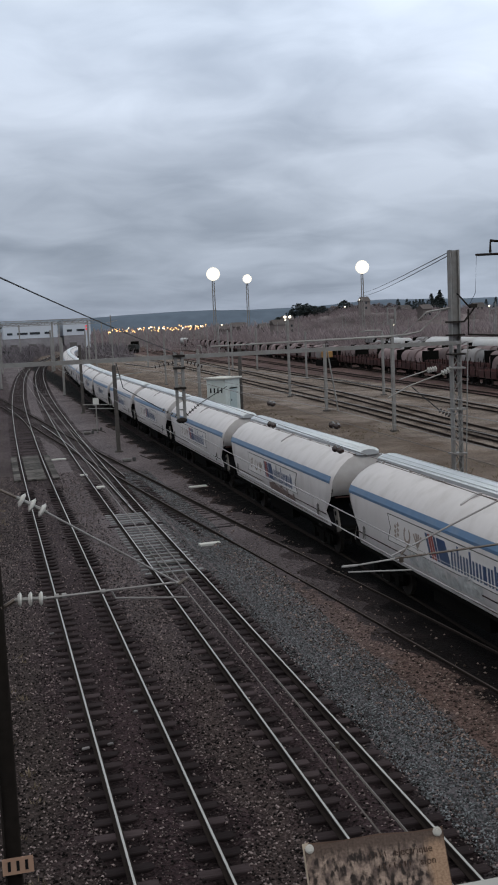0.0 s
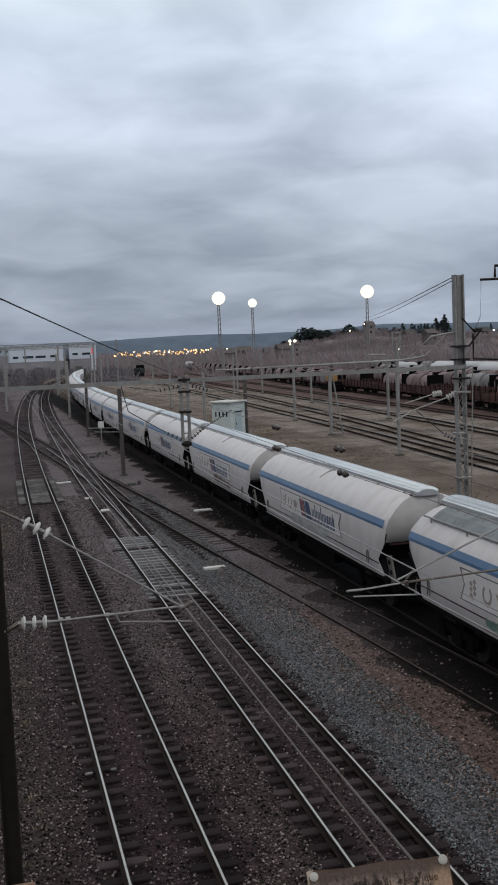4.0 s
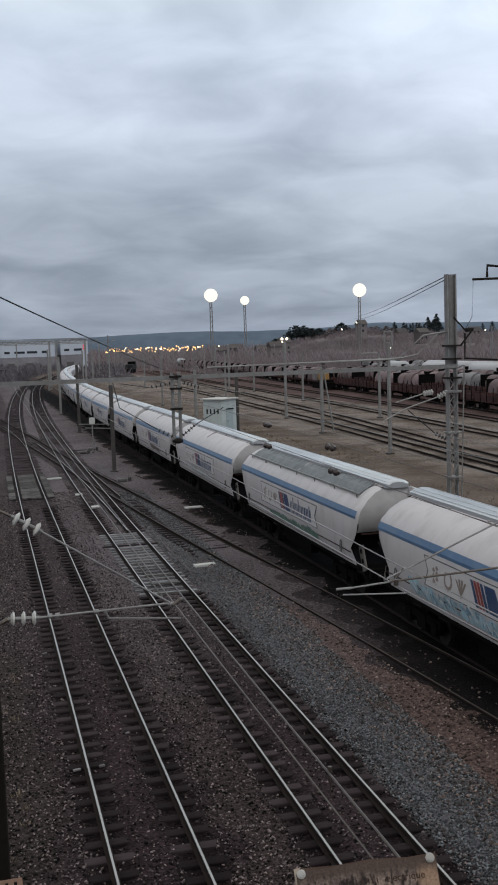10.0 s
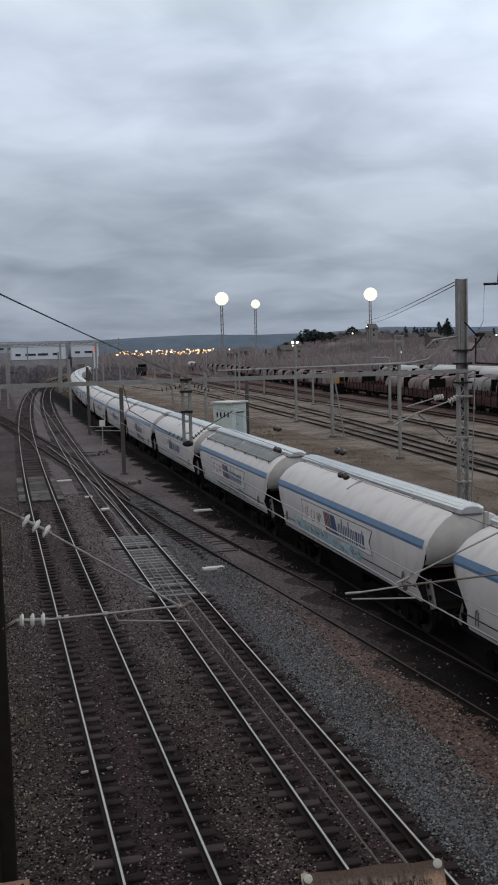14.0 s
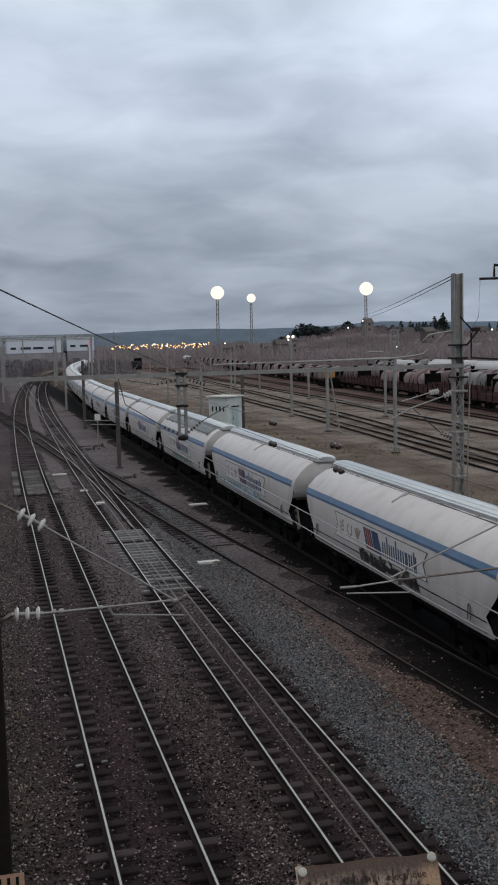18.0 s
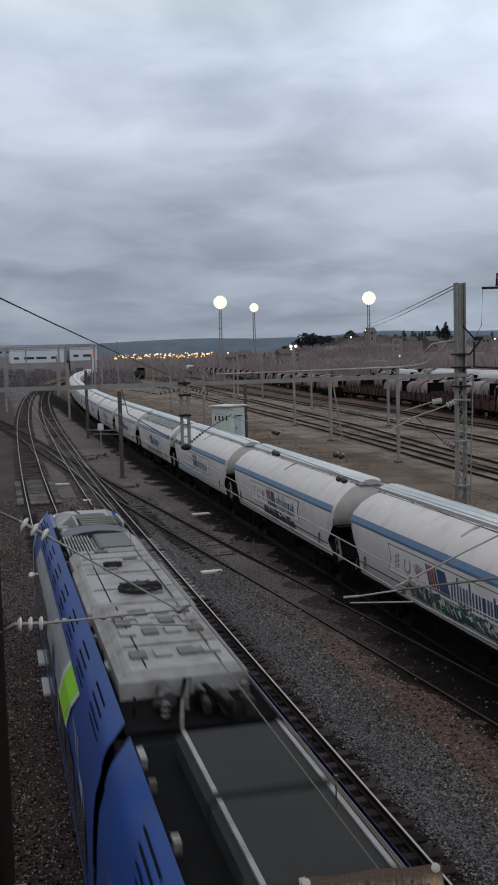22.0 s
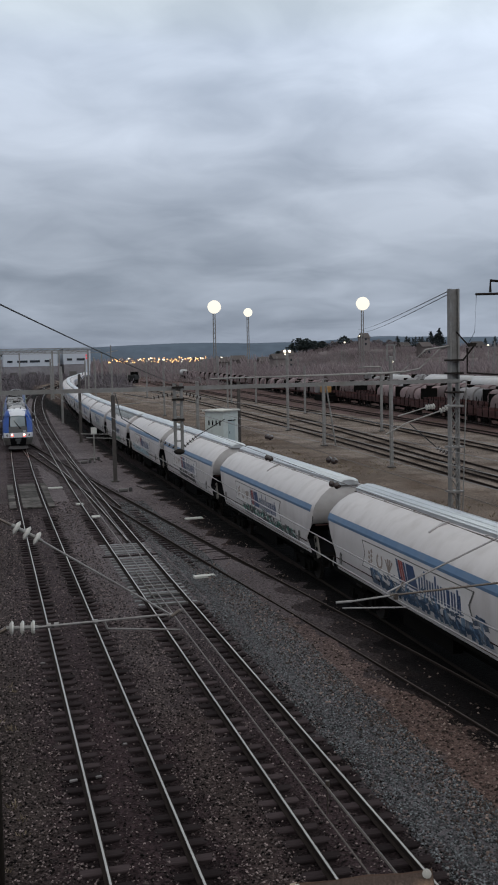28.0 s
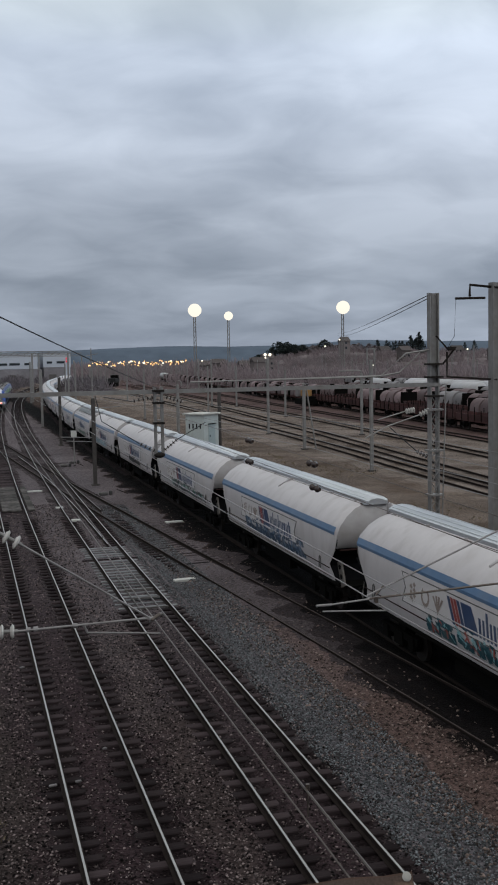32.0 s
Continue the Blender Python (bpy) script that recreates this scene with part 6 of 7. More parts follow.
    part("column_foot", bm, M_DARKSTEEL, col, "dark rounded column foot")
    for a, b, n in (((6.77, 37.89, 5.35), (6.16, 37.89, 5.67), 4), ((7.08, 37.89, 5.37), (7.60, 37.89, 5.77), 5), ((6.76, 37.89, 7.38), (5.93, 37.89, 7.23), 5), ((7.17, 37.89, 7.37), (7.83, 37.89, 7.15), 5)):
        insulator_string(col, a, b, n, 0.075, M_INSULDARK, "dark ribbed insulator")
    bm = bm_new()
    pipe(bm, [(6.16, 37.89, 5.67), (4.79, 37.89, 6.53), (4.60, 38.10, 7.46)], 0.018)
    pipe(bm, [(7.60, 37.89, 5.77), (8.69, 37.89, 6.37)], 0.018)
    pipe(bm, [(5.93, 37.89, 7.23), (4.90, 38.00, 7.41)], 0.015)
    part("stay_rods", bm, M_WIREDARK, col)


portal()


def second_mast():
    m = thing("lattice_mast", label="grey steel mast with a top bracket arm", category="catenary mast")
    bm = bm_new()
    h_beam(bm, 16.85, 30.67, -0.3, 11.05, 0.36, 0.34, 0.03)
    part("mast_post", bm, M_GALV, m)
    bm = bm_new()
    pipe(bm, [(16.98, 30.67, 10.88), (15.92, 30.67, 10.97), (15.91, 30.67, 10.59)], 0.045, 8)
    pipe(bm, [(16.46, 30.67, 10.55), (15.40, 30.67, 10.53)], 0.04, 8)
    part("top_bracket", bm, M_DARKSTEEL, m, "dark hanging bracket arm")
    bm = bm_new()
    pipe(bm, [(15.42, 30.67, 10.53), (15.36, 30.67, 9.33), (15.30, 31.18, 8.83)], 0.008)
    part("hanging_lead", bm, M_WIREDARK, m)
    bm = bm_new()
    pipe(bm, [(14.81, 30.87, 9.34), (15.26, 30.87, 8.87), (15.51, 30.87, 8.97), (15.04, 30.87, 8.42)], 0.03)
    box(bm, (15.36, 30.87, 8.92), (0.22, 0.15, 0.12))
    pipe(bm, [(15.20, 30.87, 8.82), (15.19, 30.87, 8.01), (16.90, 30.67, 7.88)], 0.035)
    part("line_switch", bm, M_DARKSTEEL, m, "dark isolating switch on the bracket")


second_mast()
wire("feeder_cable", [(18.1, 38.2, 11.17), (111.0, 300.0, 16.6)], 0.022, M_WIREDARK, "grey feeder cable from the mast top", 0.5)
wire("feeder_cable", [(18.1, 38.2, 11.05), (111.0, 300.0, 15.9)], 0.022, M_WIREDARK, "grey feeder cable from the mast top", 0.7)


def strain_insulator(x, y, z):
    t = thing("strain_insulator", label="pair of dark bell insulators on a feeder wire", category="insulator", group="feeder wire insulators")
    for dy in (-0.16, 0.16):
        bm = bm_new()
        tube(bm, (x, y + dy - 0.10, z), (x, y + dy + 0.04, z), 0.035, 12, 0.075)
        tube(bm, (x, y + dy + 0.04, z), (x, y + dy + 0.08, z), 0.075, 12, 0.05)
        part("insulator_bell", bm, M_INSULDARK, t)


for q in ((6.94, 25.3, 6.08), (6.98, 20.3, 5.97), (6.95, 25.3, 6.62), (6.99, 20.5, 6.46)):
    strain_insulator(*q)
for z in (5.85, 6.36):
    wire("feeder_wire", [(7.1, -5, z - 0.2), (6.9, 37.9, z + 0.5)], 0.007, M_WIRE, "thin feeder wire over the tracks", 0.0, 2)


# ---------- lineside posts ----------
def post(x, y, h, r, label, cap=None, material=None, arm=None):
    t = thing("lineside_post", label=label, category="post")
    bm = bm_new()
    box(bm, (x, y, h / 2 - 0.2), (r * 2, r * 2, h + 0.1))
    bevel(bm, r * 0.3)
    part("post_shaft", bm, material or M_GALV, t)
    bm = bm_new()
    box(bm, (x, y, GZ + 0.02), (r * 4, r * 4, 0.2))
    part("post_base", bm, M_POST, t)
    if cap == "lamp":
        bm = bm_new()
        pipe(bm, [(x, y, h - 0.2), (x, y, h + 0.25), (x + 0.25, y, h + 0.32), (x + 0.42, y, h + 0.1), (x + 0.42, y, h - 0.3)], 0.07)
        part("lamp_head", bm, M_GALV, t, "hooked lamp head")
    if cap == "frame":
        bm = bm_new()
        for u in (-0.3, 0.3):
            box(bm, (x + u, y, h + 0.1), (0.09, 0.10, 1.3))
        for z in (-0.5, 0.7):
            box(bm, (x, y, h + z), (0.7, 0.12, 0.10))
        part("lamp_frame", bm, M_GALV, t, "square lamp frame on the post top")
    if cap == "hook":
        bm = bm_new()
        pipe(bm, [(x, y, h - 0.3), (x, y, h + 0.1), (x - 0.4, y, h + 0.2), (x - 2.2, y, h + 0.22)], 0.10)
        box(bm, (x - 2.4, y, h + 0.15), (0.7, 0.3, 0.16))
        part("lamp_arm", bm, M_GALV, t, "long horizontal lamp arm")
    if cap == "twin":
        bm = bm_new()
        box(bm, (x, y, h + 0.1), (0.9, 0.1, 0.1))
        part("cross_arm", bm, M_GALV, t)
        for dx in (-0.3, 0.3):
            bm = bm_new()
            bmesh.ops.create_uvsphere(bm, u_segments=10, v_segments=6, radius=0.17, matrix=Matrix.Translation((x + dx, y - 0.1, h + 0.22)))
            part("lit_floodlight", bm, M_STREETW, t, "small lit floodlight")
    if cap == "board":
        bm = bm_new()
        box(bm, (x, y - r - 0.02, h - 0.35), (0.50, 0.04, 0.62))
        part("signal_board", bm, M_PALEPLATE, t, "white lineside board")
    for z, ln in arm or ():
        bm = bm_new()
        tube(bm, (x, y, z), (x + ln, y, z + 0.12), 0.03, 6)
        part("cross_arm", bm, M_GALV, t)
    return t


post(30.65, 75.5, 8.7, 0.13, "pale grey yard lamp post with a square head", "frame")
post(44.4, 112.3, 7.1, 0.14, "pale grey hooked yard lamp post", "hook")
post(35.05, 119.0, 9.1, 0.14, "grey yard post with twin lit lamps", "twin")
post(32.2, 96.8, 6.5, 0.15, "grey yard post with a slanted strut", None)
post(25.25, 103.6, 6.4, 0.16, "dark grey post beside the relay hut", None, M_POST)
post(8.91, 75.1, 6.3, 0.14, "brown steel catenary post beside the freight track", None, M_POST, arm=((3.0, -2.0), (3.3, -2.4), (5.4, 2.0)))
post(9.88, 113.5, 7.4, 0.15, "dark catenary post further along the line", None, M_POST, arm=((5.3, -2.2),))
post(8.94, 90.1, 2.95, 0.05, "thin lineside post with a white square board", "board", M_GALV)
post(10.4, 148.0, 8.1, 0.15, "dark catenary post at the bend", None, M_GALV, arm=((3.2, 2.4),))
post(22.6, 112.0, 6.3, 0.16, "pale post with a rounded lamp by the hut", "lamp")
post(48.1, 153.8, 7.3, 0.14, "plain thin grey yard post beside the sidings", None)
post(50.7, 193.8, 7.9, 0.15, "plain thin grey yard post beside the sidings", None)
post(46.8, 198.0, 9.2, 0.15, "plain thin grey yard post beside the sidings", None)
post(63.7, 285.0, 9.5, 0.18, "plain thin grey yard post beside the sidings", None)
post(40.0, 172.0, 8.0, 0.13, "plain thin grey yard post beside the sidings", None)
post(27.0, 160.0, 7.5, 0.14, "plain thin grey yard post beside the sidings", None)
post(36.5, 240.0, 9.0, 0.16, "plain thin grey yard post beside the sidings", None)
post(22.0, 215.0, 8.0, 0.16, "plain thin grey catenary post beside the sidings", None)
post(26.5, 285.0, 9.0, 0.18, "plain thin grey catenary post beside the sidings", None)
post(2.1, 175.0, 8.5, 0.16, "plain thin grey catenary post beside the sidings", None)
post(14.5, 240.0, 9.5, 0.18, "plain thin grey catenary post beside the sidings", None)
post(-0.5, 215.0, 9.8, 0.18, "plain thin grey catenary post beside the sidings", None)
post(33.5, 330.0, 10.0, 0.2, "plain thin grey catenary post beside the sidings", None)
bm = bm_new()
tube(bm, (33.4, 96.8, GZ), (32.4, 96.8, 6.2), 0.08, 6)
tagged(part("slanted_strut", bm, M_GALV), "slanted grey steel strut against a post", "strut")


def relay_hut():
    """Small flat-roofed hut, set at an angle to the line."""
    t = thing("relay_hut", m=Matrix.Translation((23.0, 101.0, 0)) @ Matrix.Rotation(radians(42), 4, "Z"), label="pale green trackside relay hut with a flat roof", category="relay hut")
    w, d, h = 2.6, 2.3, 3.5
    bm = bm_new()
    box(bm, (w / 2, d / 2, h / 2 - 0.2), (w, d, h))
    bevel(bm, 0.03)
    part("hut_wall", bm, M_HUT, t)
    bm = bm_new()
    box(bm, (w / 2, d / 2, h - 0.12), (w + 0.4, d + 0.4, 0.16))
    bevel(bm, 0.03)
    part("hut_roof", bm, M_PALEPLATE, t, "pale flat roof slab")
    bm = bm_new()
    box(bm, (1.35, -0.02, 1.15), (1.15, 0.05, 2.3))
    dr = part("hut_door", bm, M_HUTDOOR, t, "blue-grey metal door")
    bm = bm_new()
    box(bm, (1.35, -0.06, 2.36), (1.3, 0.08, 0.09))
    part("door_lintel", bm, M_DARKGAP, dr)
    bm = bm_new()
    box(bm, (0.95, -0.06, 1.15), (0.05, 0.06, 0.22))
    part("door_handle", bm, M_DARKGAP, dr)
    for k in range(4):
        bm = bm_new()
        box(bm, (-0.012, 0.45 + k * 0.45, 2.15), (0.02, 0.16, 0.5))
        part("vent_slit", bm, M_DARKGAP, t)


relay_hut()


# ---------- small things between the tracks ----------
def slab(x, y, w, d, turn, label):
    bm = bm_new()
    box(bm, (x, y, GZ + 0.07), (w, d, 0.10), Matrix.Rotation(turn, 4, "Z"))
    bevel(bm, 0.012)
    tagged(part("marker_slab", bm, M_PALEPLATE), label, "slab", "white marker slabs")


slab(8.27, 40.5, 0.88, 0.32, 0.10, "white painted slab lying in the ballast")
slab(10.85, 55.6, 0.98, 0.36, 0.12, "white painted slab lying in the ballast")
slab(4.43, 72.9, 1.0, 0.30, 0.0, "white painted slab lying between the tracks")
slab(5.33, 63.8, 0.45, 0.5, 0.0, "small pale slab between the rails")
slab(5.77, 58.3, 0.5, 0.5, 0.0, "small pale slab between the rails")


def level_panel():
    """Worn walking boards between the rails of the left track."""
    t = thing("crossing_boards", label="worn grey boards laid between the rails", category="crossing boards")
    for i in range(8):
        for x, w in ((0.0, 1.15), (-1.15, 0.42), (1.15, 0.42)):
            bm = bm_new()
            y = 63.8 + i * 1.55
            box(bm, (LINE_A(y) + x, y, -0.09), (w, 1.48, 0.10))
            bevel(bm, 0.02)
            part("board", bm, M_BOARD, t)


level_panel()


def point_machine(x, y):
    t = thing("point_machine", label="dark point machine with rods beside the track", category="point machine")
    bm = bm_new()
    box(bm, (x, y, -0.05), (0.6, 0.35, 0.22))
    bevel(bm, 0.05)
    part("machine_case", bm, M_ROOF, t)
    bm = bm_new()
    box(bm, (x + 0.5, y + 0.1, -0.04), (0.22, 0.24, 0.30))
    bevel(bm, 0.04)
    part("drive_box", bm, M_LOWER, t)
    bm = bm_new()
    pipe(bm, [(x - 1.8, y, -0.1), (x - 0.4, y, -0.08)], 0.03)
    part("drive_rod", bm, M_WHEEL, t)
    bm = bm_new()
    pipe(bm, [(x + 0.9, y, 0.2), (x + 1.6, y - 0.3, -0.1)], 0.03)
    part("drive_rod", bm, M_WHEEL, t)


point_machine(8.7, 69.0)
point_machine(8.0, 89.7)
point_machine(9.0, 92.3)
bm = bm_new()
for dx in (-0.35, 0.35):
    pipe(bm, [(6.08 + dx, 35.6, -0.12), (6.08 + dx, 42.3, -0.12)], 0.03)
for y in (36.1, 37.7, 39.2):
    box(bm, (6.2, y, -0.10), (1.1, 0.09, 0.06))
tagged(part("switch_rodding", bm, M_ROOF), "dark switch rods between the rails", "switch rods")


def debris(x, y, w, d, z=-0.13):
    bm = bm_new()
    box(bm, (x, y, z), (w, d, 0.05), Matrix.Rotation(0.2, 4, "Z"))
    bevel(bm, 0.012)
    tagged(part("pale_fragment", bm, M_HOODGREY), "pale broken fragment lying on a sleeper", "fragment", "pale fragments")


for q in ((1.46, 21.35, 0.17, 0.06), (1.99, 21.4, 0.13, 0.06), (1.30, 30.2, 0.14, 0.06), (2.77, 23.1, 0.10, 0.06), (8.76, 33.0, 0.08, 0.07), (8.94, 32.9, 0.08, 0.07)):
    debris(*q)


# ---------- overbridge edge with its notice plate ----------
def notice():
    t = thing("notice_sign", label="weathered rusty warning plate on the bridge edge", category="sign")
    a, b = Vector((1.03, 3.58, 6.68)), Vector((1.52, 3.39, 6.76))
    right = (b - a).normalized()
    down = Vector((0.10, -0.22, -0.42)).normalized()
    down = (down - right * down.dot(right)).normalized()
    nrm = right.cross(down).normalized()
    if nrm.dot(EYE - a) < 0:
        nrm = -nrm
    w = (b - a).length
    P = lambda u, v, o=0.0: a + right * (u * w) + down * v + nrm * o
    bm = bm_new()
    plate(bm, [P(0, 0), P(0.3, 0.004), P(0.55, -0.003), P(0.8, 0.005), P(1, 0), P(1.0, 0.34), P(0, 0.34)], 0.003)
    plate_ = part("sign_plate", bm, M_SIGNRUST, t, "rusty bent steel plate")
    # painted face: brown upper edge, streaked flaking paint, a clean strip on one side
    bm = bm_new()
    uv = bm.loops.layers.uv.new("face")
    vs = [[bm.verts.new(P(u, v + 0.003 * math.sin(u * 9) * (v < 0.02), 0.0038 + 0.0012 * math.sin(u * 11 + v * 30))) for u in np.linspace(0.004, 0.996, 21)] for v in np.linspace(0.006, 0.336, 13)]
    for j in range(12):
        for i in range(20):
            f = bm.faces.new((vs[j][i], vs[j][i + 1], vs[j + 1][i + 1], vs[j + 1][i]))
            for lp, (ii, jj) in zip(f.loops, ((i, j), (i + 1, j), (i + 1, j + 1), (i, j + 1))):
                lp[uv].uv = (ii / 20, jj / 12)
    part("sign_face", bm, M_SIGN, plate_, "flaking tan paint with dark streaks", smooth=True)
    bm = bm_new()
    plate(bm, [P(0.0, 0.0, 0.006), P(0.05, -0.004, 0.004), P(0.012, 0.02, 0.010), P(0.012, 0.30, 0.010), P(0.0, 0.30, 0.004)], 0.002)
    part("bent_edge", bm, M_SIGNPALE, t, "pale bent plate edge")
    # worn writing: the words that can still be made out, plain bars for the rest
    rng = random.Random(4)

    def word(text, u, v, size):
        cu = bpy.data.curves.new("sign_word", "FONT")
        cu.body, cu.size, cu.extrude = text, size, 0.0003
        ob = bpy.data.objects.new("sign_word", cu)
        me = bpy.data.meshes.new_from_object(ob)
        bpy.data.objects.remove(ob)
        o = P(u, v, 0.0062)
        me.transform(Matrix(((right.x, -down.x, nrm.x, o.x), (right.y, -down.y, nrm.y, o.y), (right.z, -down.z, nrm.z, o.z), (0, 0, 0, 1))))
        me.materials.append(M_SIGNDARK)
        share("sign_word", me, plate_, Matrix())

    word("electrique", 0.635, 0.080, 0.036)
    word("sion", 0.81, 0.122, 0.036)
    for v, n, u0 in ((0.060, 6, 0.39), (0.102, 8, 0.48)):
        for k in range(n):
            if rng.random() < 0.25:
                continue
            u, e = u0 + k * 0.036, rng.uniform(0.0, 0.010)
            bm = bm_new()
            plate(bm, [P(u, v + e, 0.0060), P(u + rng.uniform(0.006, 0.014), v + e * 0.5, 0.0060), P(u + 0.012, v + 0.020 - e, 0.0060), P(u + 0.003, v + 0.020, 0.0060)], 0.0004)
            part("worn_bar", bm, M_SIGNDARK, plate_)
    for u, v in ((0.05, 0.02), (0.96, 0.015)):
        bm = bm_new()
        c = P(u, v)
        tube(bm, c - nrm * 0.01, c + nrm * 0.008, 0.017, 12)
        tube(bm, c + nrm * 0.008, c + nrm * 0.016, 0.011, 6)
        part("bolt", bm, M_INSUL, t, "pale bolt head")
    for u in (0.05, 0.96):
        bm = bm_new()
        pipe(bm, [P(u, 0.02, -0.012), P(u, 0.30, -0.012), (P(u, 0.3).x, 1.1, 6.3)], 0.014, 6)
        part("sign_bracket", bm, M_DARKSTEEL, t)


notice()
bm = bm_new()
box(bm, (0, -3.6, 6.1), (60, 9.6, 0.7))
box(bm, (0, 1.05, 7.1), (60, 0.28, 1.6))
for x in (-9.0, 21.0):
    box(bm, (x, -3.6, 2.7), (1.2, 8.0, 6.2))
tagged(part("overbridge", bm, M_CONCRETE), "plain concrete overbridge deck and parapet", "bridge", kind="structure")


# ---------- stabled wagons in the yard ----------
def coil_wagon(hood):
    """Four-axle wagon with sliding arched hoods; length 12.4 m along y."""
    w = thing("covered_wagon", label="rust-brown wagon with arched sliding hoods", category="freight wagon", group="stabled wagons")
    bm = bm_new()
    box(bm, (0, 0, 1.15), (2.7, 11.6, 0.32))
    for y in np.arange(-5.5, 5.6, 1.1):
        box(bm, (-1.37, y, 1.15), (0.08, 0.12, 0.5))
    part("wagon_frame", bm, M_RUSTWAGON, w)
    for k, (y, ln, hgt) in enumerate(((-3.7, 3.0, 3.25), (0, 3.1, 3.4), (3.7, 3.0, 3.25))):
        rings = []
        for dy in (-ln / 2, ln / 2):
            rings.append([(1.38 * math.cos(a) * (1.0 if 0.2 < a < 2.9 else 1.0), y + dy, 1.35 + (hgt - 1.35) * math.sin(a) ** 0.7) for a in np.linspace(0, math.pi, 11)])
        bm = bm_new()
        loft(bm, rings)
        part("wagon_hood", bm, hood, w, smooth=40)
    for e in (-1, 1):
        bm = bm_new()
        box(bm, (0, e * 5.75, 2.2), (2.7, 0.10, 2.1))
        part("end_bulkhead", bm, M_UNDER, w)
        bo = part("bogie", _bogie_frame(e * 3.9), M_UNDER, w)
        for dy in (-0.9, 0.9):
            bm = bm_new()
            tube(bm, (-0.81, e * 3.9 + dy, 0.46), (-0.69, e * 3.9 + dy, 0.46), 0.46, 12)
            part("wheel", bm, M_WHEEL, bo)
    return w


def flat_wagon():
    """Low-sided stake wagon, 13 m along y."""
    w = thing("stake_wagon", label="rusty low-sided wagon with stakes", category="freight wagon", group="stabled wagons")
    bm = bm_new()
    box(bm, (0, 0, 1.12), (2.7, 12.2, 0.26))
    part("wagon_frame", bm, M_RUSTWAGON, w)
    for side in (-1, 1):
        for k in range(6):
            bm = bm_new()
            box(bm, (side * 1.36, -5.1 + k * 2.04, 1.55), (0.06, 1.94, 0.62))
            part("drop_side", bm, M_RUSTWAGON, w)
            bm = bm_new()
            box(bm, (side * 1.42, -6.05 + k * 2.04, 1.75), (0.07, 0.10, 1.3))
            part("stake", bm, M_UNDER, w)
    for e in (-1, 1):
        bo = part("bogie", _bogie_frame(e * 4.3), M_UNDER, w)
        for dy in (-0.9, 0.9):
            bm = bm_new()
            tube(bm, (-0.81, e * 4.3 + dy, 0.46), (-0.69, e * 4.3 + dy, 0.46), 0.46, 12)
            part("wheel", bm, M_WHEEL, bo)
        bm = bm_new()
        box(bm, (0, e * 6.12, 1.5), (2.6, 0.08, 0.8))
        part("end_board", bm, M_RUSTWAGON, w)
    return w


def tank_wagon():
    w = thing("tank_wagon", label="pale cylindrical tank wagon in the yard", category="freight wagon", group="stabled wagons")
    bm = bm_new()
    rings = []
    for y, k in ((-6.3, 0.55), (-6.1, 0.85), (-5.7, 1.0), (5.7, 1.0), (6.1, 0.85), (6.3, 0.55)):
        rings.append([(1.38 * k * math.cos(a), y, 2.55 + 1.38 * k * math.sin(a)) for a in np.linspace(0, 2 * math.pi, 15)[:-1]])
    loft(bm, rings)
    part("tank", bm, M_TANK, w, smooth=40)
    bm = bm_new()
    box(bm, (0, 0, 1.05), (1.6, 13.0, 0.25))
    part("wagon_frame", bm, M_UNDER, w)
    for e in (-1, 1):
        bo = part("bogie", _bogie_frame(e * 4.6), M_UNDER, w)
        for dy in (-0.9, 0.9):
            bm = bm_new()
            tube(bm, (-0.81, e * 4.6 + dy, 0.46), (-0.69, e * 4.6 + dy, 0.46), 0.46, 12)
            part("wheel", bm, M_WHEEL, bo)
    return w


FIRST = {"coil": coil_wagon(M_HOOD), "grey": coil_wagon(M_HOODGREY), "dark": coil_wagon(M_ROOFMESH), "flat": flat_wagon(), "tank": tank_wagon()}
USED = set()


def stable(kind, path, y):
    """A standing wagon on a siding, turned along it."""
    m = Matrix.Translation((path(y), y, 0.0)) @ Matrix.Rotation(-math.atan((path(y + 4) - path(y - 4)) / 8), 4, "Z")
    if kind not in USED:
        USED.add(kind)
        FIRST[kind].matrix_basis = m
        return FIRST[kind]
    return copy_thing(FIRST[kind], m)


def beside(off):
    return lambda y: YARD_5(y) + off


for i in range(8):
    stable("flat", YARD_5, 96 + i * 13.1)
for i in range(21):
    stable("coil", YARD_5, 202 + i * 12.6)
for i in range(13):
    stable("flat" if i in (0, 1, 3, 4, 7) else "coil", beside(5.2), 92 + i * 13.1)
for i in range(9):
    stable("coil" if i % 3 else "grey", beside(11.0), 108 + i * 12.6)
for i in range(9):
    stable("coil", beside(17.5), 118 + i * 12.6)
for i in range(8):
    stable("grey" if i % 2 else "tank", beside(26.5), 150 + i * 13.4)
for i in range(5):
    stable("tank", beside(33.0), 165 + i * 13.6)
for i in range(8):
    stable("grey" if i % 2 else "coil", beside(41.0), 215 + i * 12.8)
stable("tank", YARD_5, 467.5)
for off in (0.0, 5.2, 11.0, 17.5, 26.5, 33.0, 41.0):
    build_track("rusty yard siding under stabled wagons", beside(off), 60, 480 if off == 0 else 416, 0, top=M_RAILDULL, step=20.0, sleepers=False)


